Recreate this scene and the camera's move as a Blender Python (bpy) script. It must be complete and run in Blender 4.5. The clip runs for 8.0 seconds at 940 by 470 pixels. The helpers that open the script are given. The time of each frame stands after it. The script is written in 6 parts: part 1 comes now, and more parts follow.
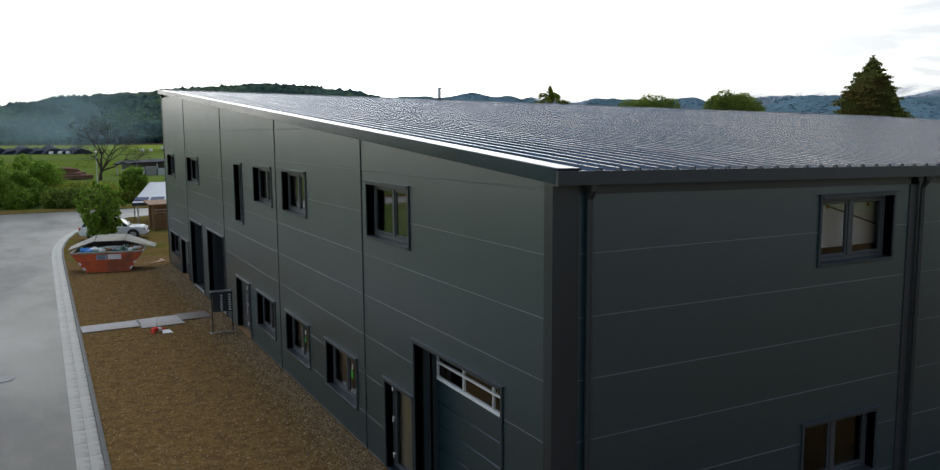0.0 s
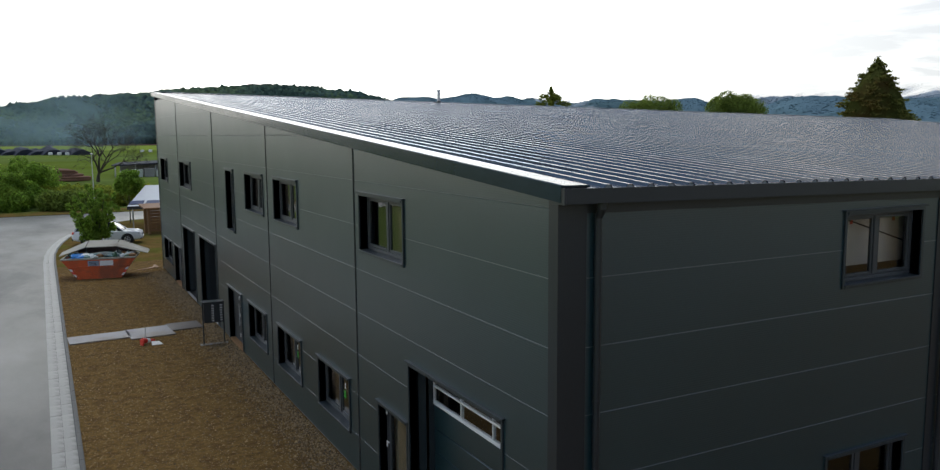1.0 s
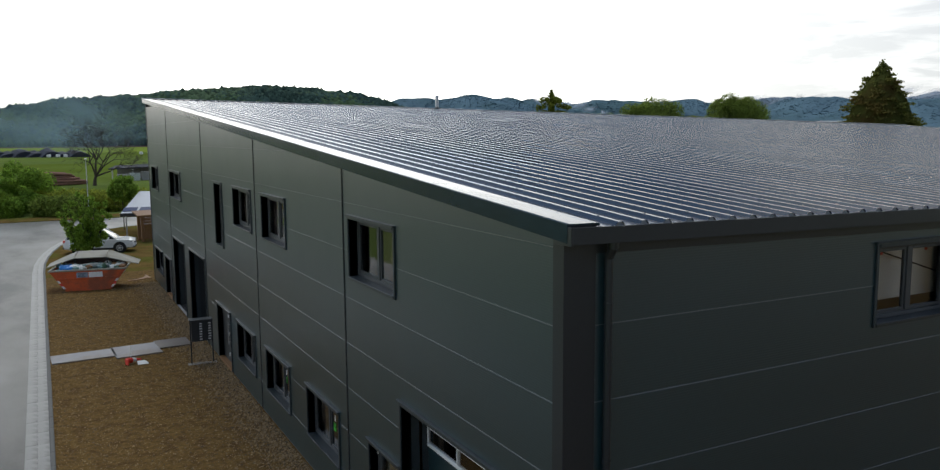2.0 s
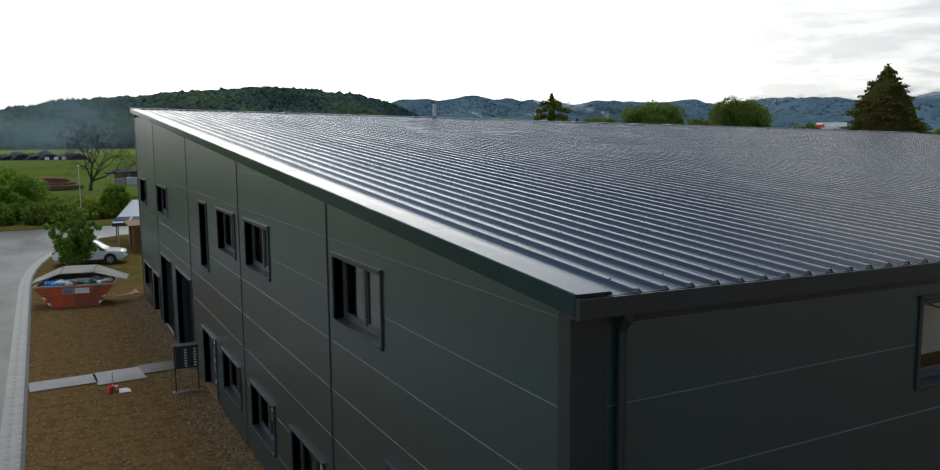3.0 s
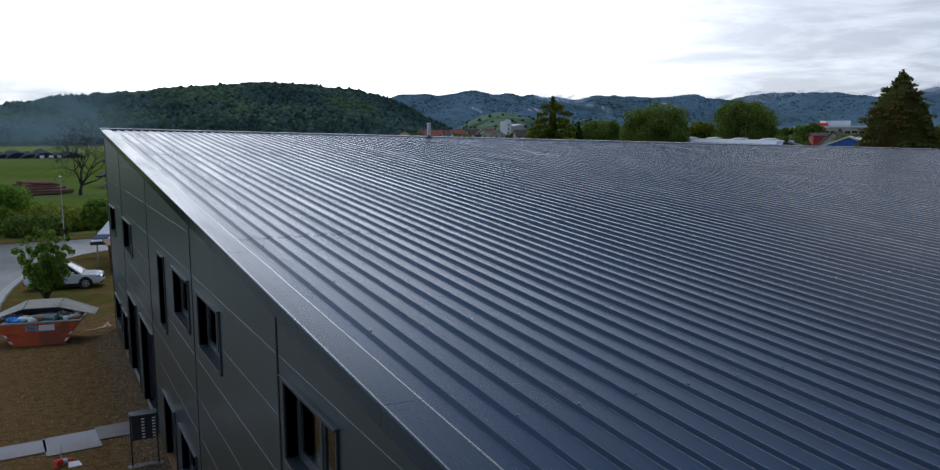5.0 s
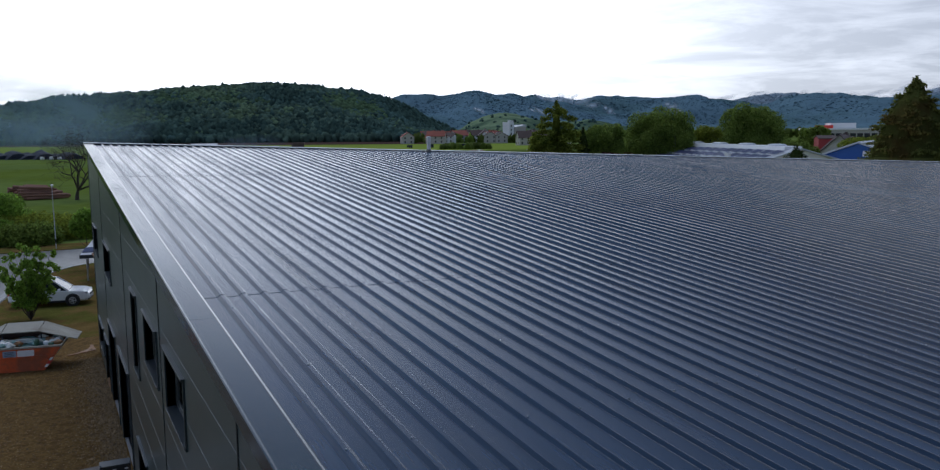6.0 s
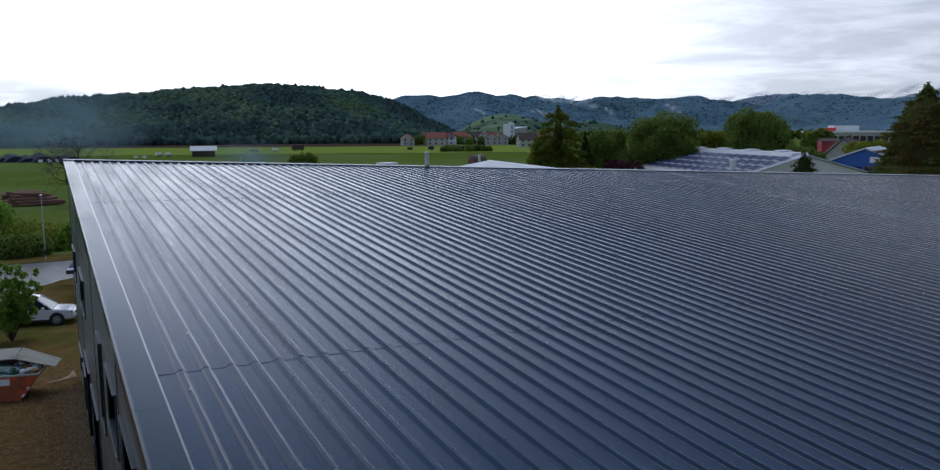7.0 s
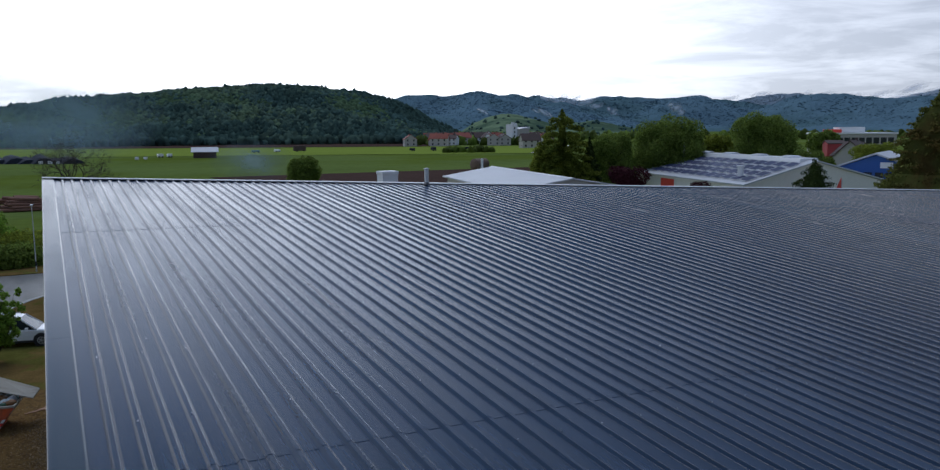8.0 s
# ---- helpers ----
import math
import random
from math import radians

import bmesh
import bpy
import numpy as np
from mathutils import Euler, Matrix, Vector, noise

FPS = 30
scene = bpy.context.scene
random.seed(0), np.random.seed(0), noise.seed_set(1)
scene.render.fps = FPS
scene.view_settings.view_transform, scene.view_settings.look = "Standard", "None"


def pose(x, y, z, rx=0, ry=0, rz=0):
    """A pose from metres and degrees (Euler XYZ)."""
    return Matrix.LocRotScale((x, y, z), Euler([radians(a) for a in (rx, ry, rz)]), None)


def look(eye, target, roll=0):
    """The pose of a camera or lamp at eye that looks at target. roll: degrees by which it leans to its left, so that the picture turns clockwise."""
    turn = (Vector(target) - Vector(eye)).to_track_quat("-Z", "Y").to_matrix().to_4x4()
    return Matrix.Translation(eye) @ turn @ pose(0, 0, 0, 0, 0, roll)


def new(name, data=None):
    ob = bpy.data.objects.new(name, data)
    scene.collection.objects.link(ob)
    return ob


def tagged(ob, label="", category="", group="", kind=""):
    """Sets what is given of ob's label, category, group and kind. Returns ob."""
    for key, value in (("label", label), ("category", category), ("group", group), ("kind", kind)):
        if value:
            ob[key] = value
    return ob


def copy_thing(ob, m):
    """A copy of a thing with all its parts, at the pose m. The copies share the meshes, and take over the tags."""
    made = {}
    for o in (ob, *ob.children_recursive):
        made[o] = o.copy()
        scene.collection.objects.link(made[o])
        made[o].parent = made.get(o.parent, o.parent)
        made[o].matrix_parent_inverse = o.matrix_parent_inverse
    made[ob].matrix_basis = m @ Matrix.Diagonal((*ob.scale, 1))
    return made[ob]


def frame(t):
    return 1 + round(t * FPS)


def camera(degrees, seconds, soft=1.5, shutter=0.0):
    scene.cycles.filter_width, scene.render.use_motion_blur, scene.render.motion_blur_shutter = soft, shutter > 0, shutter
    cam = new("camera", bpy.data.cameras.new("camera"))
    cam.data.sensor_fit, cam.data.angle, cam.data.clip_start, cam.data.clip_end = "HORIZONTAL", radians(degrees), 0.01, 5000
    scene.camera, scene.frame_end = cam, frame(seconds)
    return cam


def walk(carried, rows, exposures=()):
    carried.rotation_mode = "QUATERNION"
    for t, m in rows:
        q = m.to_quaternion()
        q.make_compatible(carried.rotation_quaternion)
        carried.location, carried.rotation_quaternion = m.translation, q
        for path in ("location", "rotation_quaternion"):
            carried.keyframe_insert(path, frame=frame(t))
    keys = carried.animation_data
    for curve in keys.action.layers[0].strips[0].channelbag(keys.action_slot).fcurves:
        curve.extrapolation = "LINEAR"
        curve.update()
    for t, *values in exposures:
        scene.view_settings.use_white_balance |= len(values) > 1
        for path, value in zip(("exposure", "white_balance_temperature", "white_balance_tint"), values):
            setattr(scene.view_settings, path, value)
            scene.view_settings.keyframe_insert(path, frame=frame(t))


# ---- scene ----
cam = camera(60.0, 8.0, soft=1.3)

PATH = [
    (0, (-6.540, -9.824, 7.579), (-5.615, -8.069, 7.328), -0.4),
    (0.5, (-6.318, -9.385, 7.639), (-5.392, -7.629, 7.389), -0.4),
    (1, (-6.022, -8.927, 7.746), (-5.098, -7.171, 7.496), -0.4),
    (1.5, (-5.730, -8.431, 7.901), (-4.806, -6.675, 7.652), -0.4),
    (3, (-4.664, -6.679, 8.629), (-3.740, -4.922, 8.383), -0.5),
    (3.5, (-4.281, -6.030, 8.960), (-3.357, -4.274, 8.710), -0.5),
    (4, (-3.834, -5.289, 9.290), (-2.911, -3.534, 9.035), -0.5),
    (4.5, (-3.390, -4.563, 9.647), (-2.466, -2.808, 9.389), -0.5),
    (6, (-1.900, -1.907, 10.734), (-0.982, -0.149, 10.475), -0.4),
    (6.5, (-1.395, -0.959, 11.065), (-0.479, 0.800, 10.808), -0.4),
    (7, (-0.920, -0.089, 11.419), (-0.003, 1.670, 11.162), -0.4),
    (7.5, (-0.421, 0.870, 11.772), (0.496, 2.629, 11.515), -0.4),
    (8, (0.113, 1.830, 12.144), (1.024, 3.591, 11.886), -0.4),
]
walk(cam, [(t, look(e, g, r)) for t, e, g, r in PATH], exposures=[(0, 0.52, 6860, 7), (1.5, 0.48, 6900, 7), (3, 0.30, 6980, 6.5), (3.5, 0.22, 6960, 7), (4, 0.10, 6600, 9), (4.5, 0.0, 6200, 11), (6, -0.12, 5960, 11), (8, -0.12, 5920, 11)])

# ---------------------------------------------------------------- light
SUN_AZ, SUN_EL = 16.0, 66.0      # degrees from +y towards +x, and above the horizon
world = bpy.data.worlds.new("overcast_sky")
scene.world = world
world.use_nodes = True
wn, wl = world.node_tree.nodes, world.node_tree.links
wn.clear()


def wnode(kind, **kw):
    n = wn.new(kind)
    for k, v in kw.items():
        n.inputs[k].default_value = v
    return n


sky = wn.new("ShaderNodeTexSky")
sky.sky_type, sky.sun_disc = "NISHITA", False
sky.sun_elevation, sky.sun_rotation = radians(SUN_EL), radians(SUN_AZ)
coord = wn.new("ShaderNodeTexCoord")
sep = wn.new("ShaderNodeSeparateXYZ")
wl.new(coord.outputs["Generated"], sep.inputs[0])
# cloud layer: directions projected on a flat ceiling, so that bands close up towards the horizon
zc = wn.new("ShaderNodeMath"); zc.operation = "MAXIMUM"; zc.inputs[1].default_value = 0.0
wl.new(sep.outputs["Z"], zc.inputs[0])
za = wn.new("ShaderNodeMath"); za.operation = "ADD"; za.inputs[1].default_value = 0.10
wl.new(zc.outputs[0], za.inputs[0])
inv = wn.new("ShaderNodeMath"); inv.operation = "DIVIDE"; inv.inputs[0].default_value = 1.0
wl.new(za.outputs[0], inv.inputs[1])
flat = wn.new("ShaderNodeVectorMath"); flat.operation = "SCALE"
wl.new(coord.outputs["Generated"], flat.inputs[0]); wl.new(inv.outputs[0], flat.inputs["Scale"])
clouds = wnode("ShaderNodeTexNoise", Scale=1.25, Detail=10.0, Roughness=0.62, Distortion=0.35)
wl.new(flat.outputs[0], clouds.inputs["Vector"])
ramp = wn.new("ShaderNodeValToRGB")
ramp.color_ramp.elements[0].position, ramp.color_ramp.elements[0].color = 0.40, (0.66, 0.67, 0.69, 1)
ramp.color_ramp.elements[1].position, ramp.color_ramp.elements[1].color = 0.60, (1.0, 1.0, 1.0, 1)
wl.new(clouds.outputs["Fac"], ramp.inputs[0])
# the veil is thinnest, hence brightest, towards the hidden sun
sund = wn.new("ShaderNodeVectorMath"); sund.operation = "DOT_PRODUCT"
a, e = radians(SUN_AZ), radians(SUN_EL)
SUN_DIR = Vector((math.sin(a) * math.cos(e), math.cos(a) * math.cos(e), math.sin(e)))
sund.inputs[1].default_value = Vector((math.sin(radians(-25)), math.cos(radians(-25)), math.tan(radians(12)))).normalized()
wl.new(coord.outputs["Generated"], sund.inputs[0])
glow = wn.new("ShaderNodeMapRange")
glow.inputs["From Min"].default_value, glow.inputs["From Max"].default_value = -1.0, 1.0
wl.new(sund.outputs["Value"], glow.inputs["Value"])
shade = wn.new("ShaderNodeMix"); shade.data_type = "RGBA"
shade.inputs["A"].default_value, shade.inputs["B"].default_value = (0.49, 0.53, 0.62, 1), (1.28, 1.28, 1.27, 1)
fade = wn.new("ShaderNodeMath"); fade.operation = "POWER"; fade.inputs[1].default_value = 1.9
wl.new(glow.outputs[0], fade.inputs[0]); wl.new(fade.outputs[0], shade.inputs["Factor"])
veil = wn.new("ShaderNodeVectorMath"); veil.operation = "MULTIPLY"
wl.new(ramp.outputs[0], veil.inputs[0]); wl.new(shade.outputs["Result"], veil.inputs[1])
skys = wn.new("ShaderNodeVectorMath"); skys.operation = "SCALE"; skys.inputs["Scale"].default_value = 0.10
wl.new(sky.outputs[0], skys.inputs[0])
cover = wn.new("ShaderNodeMix"); cover.data_type = "RGBA"; cover.inputs["Factor"].default_value = 0.90
wl.new(skys.outputs[0], cover.inputs["A"]); wl.new(veil.outputs[0], cover.inputs["B"])
# the cloud deck is pale near the horizon and heavier, blue-grey, overhead
deck = wn.new("ShaderNodeValToRGB")
for i, (q, c) in enumerate(((0.0, (1.0, 1.0, 1.0)), (0.165, (0.98, 0.975, 0.98)), (0.225, (0.80, 0.83, 0.90)), (0.29, (0.56, 0.64, 0.79)), (0.37, (0.40, 0.50, 0.70)), (0.46, (0.26, 0.36, 0.54)), (1.0, (0.22, 0.29, 0.41)))):
    el = deck.color_ramp.elements[i] if i < 2 else deck.color_ramp.elements.new(q)
    el.position, el.color = q, (*c, 1)
wl.new(sep.outputs["Z"], deck.inputs[0])
whole = wn.new("ShaderNodeVectorMath"); whole.operation = "MULTIPLY"
wl.new(cover.outputs["Result"], whole.inputs[0]); wl.new(deck.outputs[0], whole.inputs[1])
# bright thin place in the clouds low over the hill
dmax = wn.new("ShaderNodeMath"); dmax.operation = "MAXIMUM"; dmax.inputs[1].default_value = 0.0
gap = wn.new("ShaderNodeVectorMath"); gap.operation = "DOT_PRODUCT"
gap.inputs[1].default_value = Vector((math.sin(radians(18)), math.cos(radians(18)), 2.2 * math.tan(radians(9)))).normalized()
tall = wn.new("ShaderNodeVectorMath"); tall.operation = "MULTIPLY"; tall.inputs[1].default_value = (1, 1, 2.2)
wl.new(coord.outputs["Generated"], tall.inputs[0])
unit = wn.new("ShaderNodeVectorMath"); unit.operation = "NORMALIZE"
wl.new(tall.outputs[0], unit.inputs[0])
wl.new(unit.outputs[0], gap.inputs[0])
wl.new(gap.outputs["Value"], dmax.inputs[0])
lobe = wn.new("ShaderNodeMath"); lobe.operation = "POWER"; lobe.inputs[1].default_value = 18.0
wl.new(dmax.outputs[0], lobe.inputs[0])
glare = wn.new("ShaderNodeVectorMath"); glare.operation = "SCALE"; glare.inputs[0].default_value = (1.32, 1.32, 1.31)
wl.new(lobe.outputs[0], glare.inputs["Scale"])
total = wn.new("ShaderNodeVectorMath"); total.operation = "ADD"
wl.new(whole.outputs[0], total.inputs[0]); wl.new(glare.outputs[0], total.inputs[1])
bg = wnode("ShaderNodeBackground", Strength=1.15)
wl.new(total.outputs[0], bg.inputs["Color"])
wout = wn.new("ShaderNodeOutputWorld")
wl.new(bg.outputs[0], wout.inputs["Surface"])

sun = new("sun", bpy.data.lights.new("sun", "SUN"))
sun.data.energy, sun.data.angle, sun.data.color = 0.90, radians(42), (1.0, 0.96, 0.9)
sun.matrix_world = look(SUN_DIR * 100, (0, 0, 0))

# ---------------------------------------------------------------- materials
MATS = {}


def mat(name, base, rough=0.6, metal=0.0, vary=0.15, scale=6.0, fine=60.0, bump=0.0, coat=0.0, island=0.0, obj=0.0,
        second=None, mix=0.5, stretch=(1, 1, 1), rvary=0.0, spec=0.5):
    """A surface with grain at two scales; second: a stain colour laid in by a broad noise; island, obj: change from piece to piece."""
    if name in MATS:
        return MATS[name]
    m = bpy.data.materials.new(name)
    m.use_nodes = True
    n, l = m.node_tree.nodes, m.node_tree.links
    p = n["Principled BSDF"]
    tc = n.new("ShaderNodeTexCoord")
    mp = n.new("ShaderNodeMapping"); mp.inputs["Scale"].default_value = stretch
    l.new(tc.outputs["Object"], mp.inputs[0])
    big = n.new("ShaderNodeTexNoise"); big.inputs["Scale"].default_value = scale; big.inputs["Detail"].default_value = 6
    small = n.new("ShaderNodeTexNoise"); small.inputs["Scale"].default_value = fine; small.inputs["Detail"].default_value = 4
    l.new(mp.outputs[0], big.inputs["Vector"]); l.new(mp.outputs[0], small.inputs["Vector"])
    add = n.new("ShaderNodeMath"); add.operation = "ADD"
    l.new(big.outputs["Fac"], add.inputs[0]); l.new(small.outputs["Fac"], add.inputs[1])
    mr = n.new("ShaderNodeMapRange")
    for k, v in (("From Min", 0.6), ("From Max", 1.4), ("To Min", 1 - vary), ("To Max", 1 + vary)):
        mr.inputs[k].default_value = v
    l.new(add.outputs[0], mr.inputs["Value"])
    val = mr.outputs[0]
    for amount, kind, out in ((island, "ShaderNodeNewGeometry", "Random Per Island"), (obj, "ShaderNodeObjectInfo", "Random")):
        if amount:
            g = n.new(kind)
            r = n.new("ShaderNodeMapRange"); r.inputs["To Min"].default_value = 1 - amount; r.inputs["To Max"].default_value = 1 + amount
            l.new(g.outputs[out], r.inputs["Value"])
            mul = n.new("ShaderNodeMath"); mul.operation = "MULTIPLY"
            l.new(val, mul.inputs[0]); l.new(r.outputs[0], mul.inputs[1])
            val = mul.outputs[0]
    col = n.new("ShaderNodeMix"); col.data_type = "RGBA"
    col.inputs["A"].default_value = (*base, 1)
    col.inputs["B"].default_value = (*(second or base), 1)
    st = n.new("ShaderNodeTexNoise"); st.inputs["Scale"].default_value = scale * 0.37; st.inputs["Detail"].default_value = 8; st.inputs["Roughness"].default_value = 0.65
    l.new(mp.outputs[0], st.inputs["Vector"])
    sr = n.new("ShaderNodeMapRange")
    sr.inputs["From Min"].default_value, sr.inputs["From Max"].default_value = 0.62 - 0.3 * mix, 0.72 - 0.3 * mix
    l.new(st.outputs["Fac"], sr.inputs["Value"]); l.new(sr.outputs[0], col.inputs["Factor"])
    sc = n.new("ShaderNodeVectorMath"); sc.operation = "SCALE"
    l.new(col.outputs["Result"], sc.inputs[0]); l.new(val, sc.inputs["Scale"])
    l.new(sc.outputs[0], p.inputs["Base Color"])
    p.inputs["Roughness"].default_value, p.inputs["Metallic"].default_value = rough, metal
    p.inputs["Specular IOR Level"].default_value = spec
    if rvary:
        rr = n.new("ShaderNodeMapRange"); rr.inputs["From Min"].default_value = 0.3; rr.inputs["From Max"].default_value = 0.7
        rr.inputs["To Min"].default_value, rr.inputs["To Max"].default_value = max(0.02, rough - rvary), min(1, rough + rvary)
        l.new(st.outputs["Fac"], rr.inputs["Value"]); l.new(rr.outputs[0], p.inputs["Roughness"])
    p.inputs["Coat Weight"].default_value = coat
    if bump:
        b = n.new("ShaderNodeBump"); b.inputs["Strength"].default_value = 0.6; b.inputs["Distance"].default_value = bump
        l.new(add.outputs[0], b.inputs["Height"]); l.new(b.outputs[0], p.inputs["Normal"])
    MATS[name] = m
    return m


def wall_paint():
    """Anthracite coated steel with the fine horizontal ribs of a sandwich panel."""
    m = mat("anthracite_panel", (0.007, 0.032, 0.039), rough=0.35, vary=0.14, scale=0.5, fine=14, obj=0.05, rvary=0.03, spec=1.0, coat=0.25)
    m.node_tree.nodes["Principled BSDF"].inputs["Coat Roughness"].default_value = 0.22
    n, l = m.node_tree.nodes, m.node_tree.links
    tc = n.new("ShaderNodeTexCoord")
    w = n.new("ShaderNodeTexWave"); w.bands_direction = "Z"; w.inputs["Scale"].default_value = 9.0
    l.new(tc.outputs["Object"], w.inputs["Vector"])
    b = n.new("ShaderNodeBump"); b.inputs["Strength"].default_value = 0.4; b.inputs["Distance"].default_value = 0.0022
    l.new(w.outputs["Fac"], b.inputs["Height"]); l.new(b.outputs[0], n["Principled BSDF"].inputs["Normal"])
    return m


def glass(name, tint=(0.80, 0.85, 0.84)):
    m = bpy.data.materials.new(name)
    m.use_nodes = True
    p = m.node_tree.nodes["Principled BSDF"]
    p.inputs["Base Color"].default_value = (*tint, 1)
    p.inputs["Transmission Weight"].default_value, p.inputs["Roughness"].default_value, p.inputs["IOR"].default_value = 1.0, 0.02, 1.5
    return m


PANEL = wall_paint()
TRIM = mat("anthracite_trim", (0.022, 0.027, 0.031), rough=0.35, vary=0.08, scale=1.0, fine=20, rvary=0.05)
DARKGAP = mat("dark_joint_and_gap_shade", (0.010, 0.011, 0.012), rough=0.9, vary=0.1)
ROOF = mat("anthracite_roof_sheet", (0.011, 0.029, 0.060), rough=0.23, metal=0.0, vary=0.28, scale=1.4, fine=9, obj=0.08, rvary=0.06, spec=0.36, stretch=(3.0, 0.22, 1.0))
VERGE = mat("verge_sheet", (0.017, 0.033, 0.044), rough=0.2, vary=0.2, scale=1.2, fine=9, obj=0.08, rvary=0.06, spec=0.32, stretch=(3.0, 0.3, 1.0))
FRAME = mat("window_frame_plastic", (0.050, 0.056, 0.060), rough=0.4, vary=0.06)
GLASS = glass("window_glass", (0.88, 0.89, 0.89))
BEIGE = mat("chipboard_lining", (0.33, 0.24, 0.16), rough=0.8, vary=0.12, scale=2, fine=50)
CONC = mat("interior_concrete", (0.30, 0.29, 0.28), rough=0.85, vary=0.12, scale=1.0)
ALU = mat("bare_aluminium", (0.62, 0.63, 0.64), rough=0.38, metal=0.6, vary=0.06)
GALV = mat("galvanised_steel", (0.52, 0.54, 0.55), rough=0.45, metal=0.7, vary=0.10, scale=3)
SOIL = mat("gravelly_soil", (0.168, 0.104, 0.037), rough=0.95, vary=0.55, scale=7.0, fine=70, bump=0.03, second=(0.118, 0.070, 0.028), mix=0.45, spec=0.03)
GRAVEL = mat("gravel_stones", (0.20, 0.138, 0.072), rough=0.9, vary=0.25, island=0.75, fine=30)
ASPHALT = mat("wet_asphalt", (0.128, 0.116, 0.091), rough=0.48, vary=0.18, scale=0.35, fine=40, bump=0.003, second=(0.092, 0.085, 0.068), mix=0.45, rvary=0.14, stretch=(1, 0.45, 1))
KERB = mat("kerb_concrete", (0.22, 0.21, 0.185), rough=0.42, vary=0.2, scale=1.5, fine=30, obj=0.06, second=(0.125, 0.115, 0.098), mix=0.5)
KERBD = mat("dark_kerb_concrete", (0.05, 0.049, 0.043), rough=0.6, vary=0.2, scale=1.5, fine=30, obj=0.10)
GRASS = mat("rough_grass", (0.108, 0.104, 0.026), rough=0.95, vary=0.35, scale=0.9, fine=9, bump=0.03, second=(0.150, 0.100, 0.036), mix=0.62, spec=0.0)
FIELD = mat("meadow", (0.130, 0.178, 0.048), rough=0.95, vary=0.22, scale=0.02, fine=0.4, second=(0.115, 0.155, 0.026), mix=0.5, spec=0.0)
BRIGHT = mat("young_crop", (0.21, 0.275, 0.050), rough=0.95, vary=0.15, scale=0.02, fine=0.3, spec=0.0)
PLOUGH = mat("ploughed_soil", (0.080, 0.052, 0.042), rough=0.95, vary=0.22, scale=0.03, fine=0.5, spec=0.0)
LEAF = mat("fresh_leaves", (0.205, 0.325, 0.050), rough=0.7, vary=0.15, scale=2, fine=9, island=0.45, spec=0.08)
LEAFD = mat("dark_leaves", (0.178, 0.242, 0.050), rough=0.75, vary=0.2, scale=0.6, fine=5, island=0.5, spec=0.08)
LEAFY = mat("yellow_green_leaves", (0.235, 0.275, 0.040), rough=0.75, vary=0.2, scale=0.6, fine=5, island=0.45, spec=0.08)
LEAFR = mat("copper_leaves", (0.060, 0.016, 0.020), rough=0.75, vary=0.2, scale=0.6, fine=5, island=0.45, spec=0.08)
SEQUOIA = mat("sequoia_foliage", (0.150, 0.165, 0.046), rough=0.75, vary=0.2, scale=0.5, fine=4, island=0.5, second=(0.140, 0.105, 0.036), mix=0.4, spec=0.0)
CEDAR = mat("cedar_needles", (0.175, 0.205, 0.036), rough=0.75, vary=0.2, scale=0.6, fine=5, island=0.5, second=(0.085, 0.115, 0.022), mix=0.4, spec=0.0)
NEEDLE = mat("conifer_needles", (0.046, 0.066, 0.016), rough=0.7, vary=0.2, scale=0.5, fine=4, island=0.5, second=(0.065, 0.060, 0.015), mix=0.35, spec=0.05)
# the far woods' greens hold some blue of the distance haze
FOREST = mat("hazed_far_forest", (0.062, 0.098, 0.074), rough=0.9, vary=0.25, scale=0.01, fine=0.1, island=0.40, second=(0.046, 0.082, 0.074), mix=0.5, spec=0.0)
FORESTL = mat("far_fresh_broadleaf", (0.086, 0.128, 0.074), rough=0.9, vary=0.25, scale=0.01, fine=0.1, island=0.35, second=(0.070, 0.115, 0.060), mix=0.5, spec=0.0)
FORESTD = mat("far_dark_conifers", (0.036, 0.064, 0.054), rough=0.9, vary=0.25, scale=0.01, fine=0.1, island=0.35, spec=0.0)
BARK = mat("bark", (0.060, 0.046, 0.036), rough=0.9, vary=0.3, scale=4, fine=30, bump=0.01)
WHITE = mat("white_car_paint", (0.86, 0.87, 0.87), rough=0.25, vary=0.02, coat=0.6)
BLACK = mat("black_rubber", (0.018, 0.018, 0.018), rough=0.8, vary=0.15)
ORANGE = mat("orange_container_paint", (0.60, 0.095, 0.018), rough=0.55, vary=0.18, scale=2.0, fine=25, second=(0.30, 0.075, 0.028), mix=0.4, bump=0.003)
LIDM = mat("weathered_lid_sheet", (0.33, 0.31, 0.25), rough=0.6, metal=0.0, vary=0.15, scale=2, second=(0.24, 0.21, 0.16), mix=0.4)
BLUE = mat("blue_film", (0.04, 0.24, 0.62), rough=0.4, vary=0.15, scale=5)
PALE = mat("pale_waste", (0.52, 0.55, 0.52), rough=0.6, vary=0.2, scale=5)
TEAL = mat("teal_waste", (0.16, 0.28, 0.27), rough=0.6, vary=0.2, scale=5)
GREENW = mat("dark_green_sacks", (0.035, 0.10, 0.055), rough=0.5, vary=0.3, scale=5)
WOOD = mat("larch_boards", (0.24, 0.115, 0.040), rough=0.6, vary=0.25, scale=2, fine=18, stretch=(4, 4, 0.4))
PLANK = mat("wet_galvanised_plate", (0.205, 0.195, 0.20), rough=0.5, metal=0.2, vary=0.15, scale=1.0, second=(0.20, 0.17, 0.15), mix=0.45, rvary=0.1)
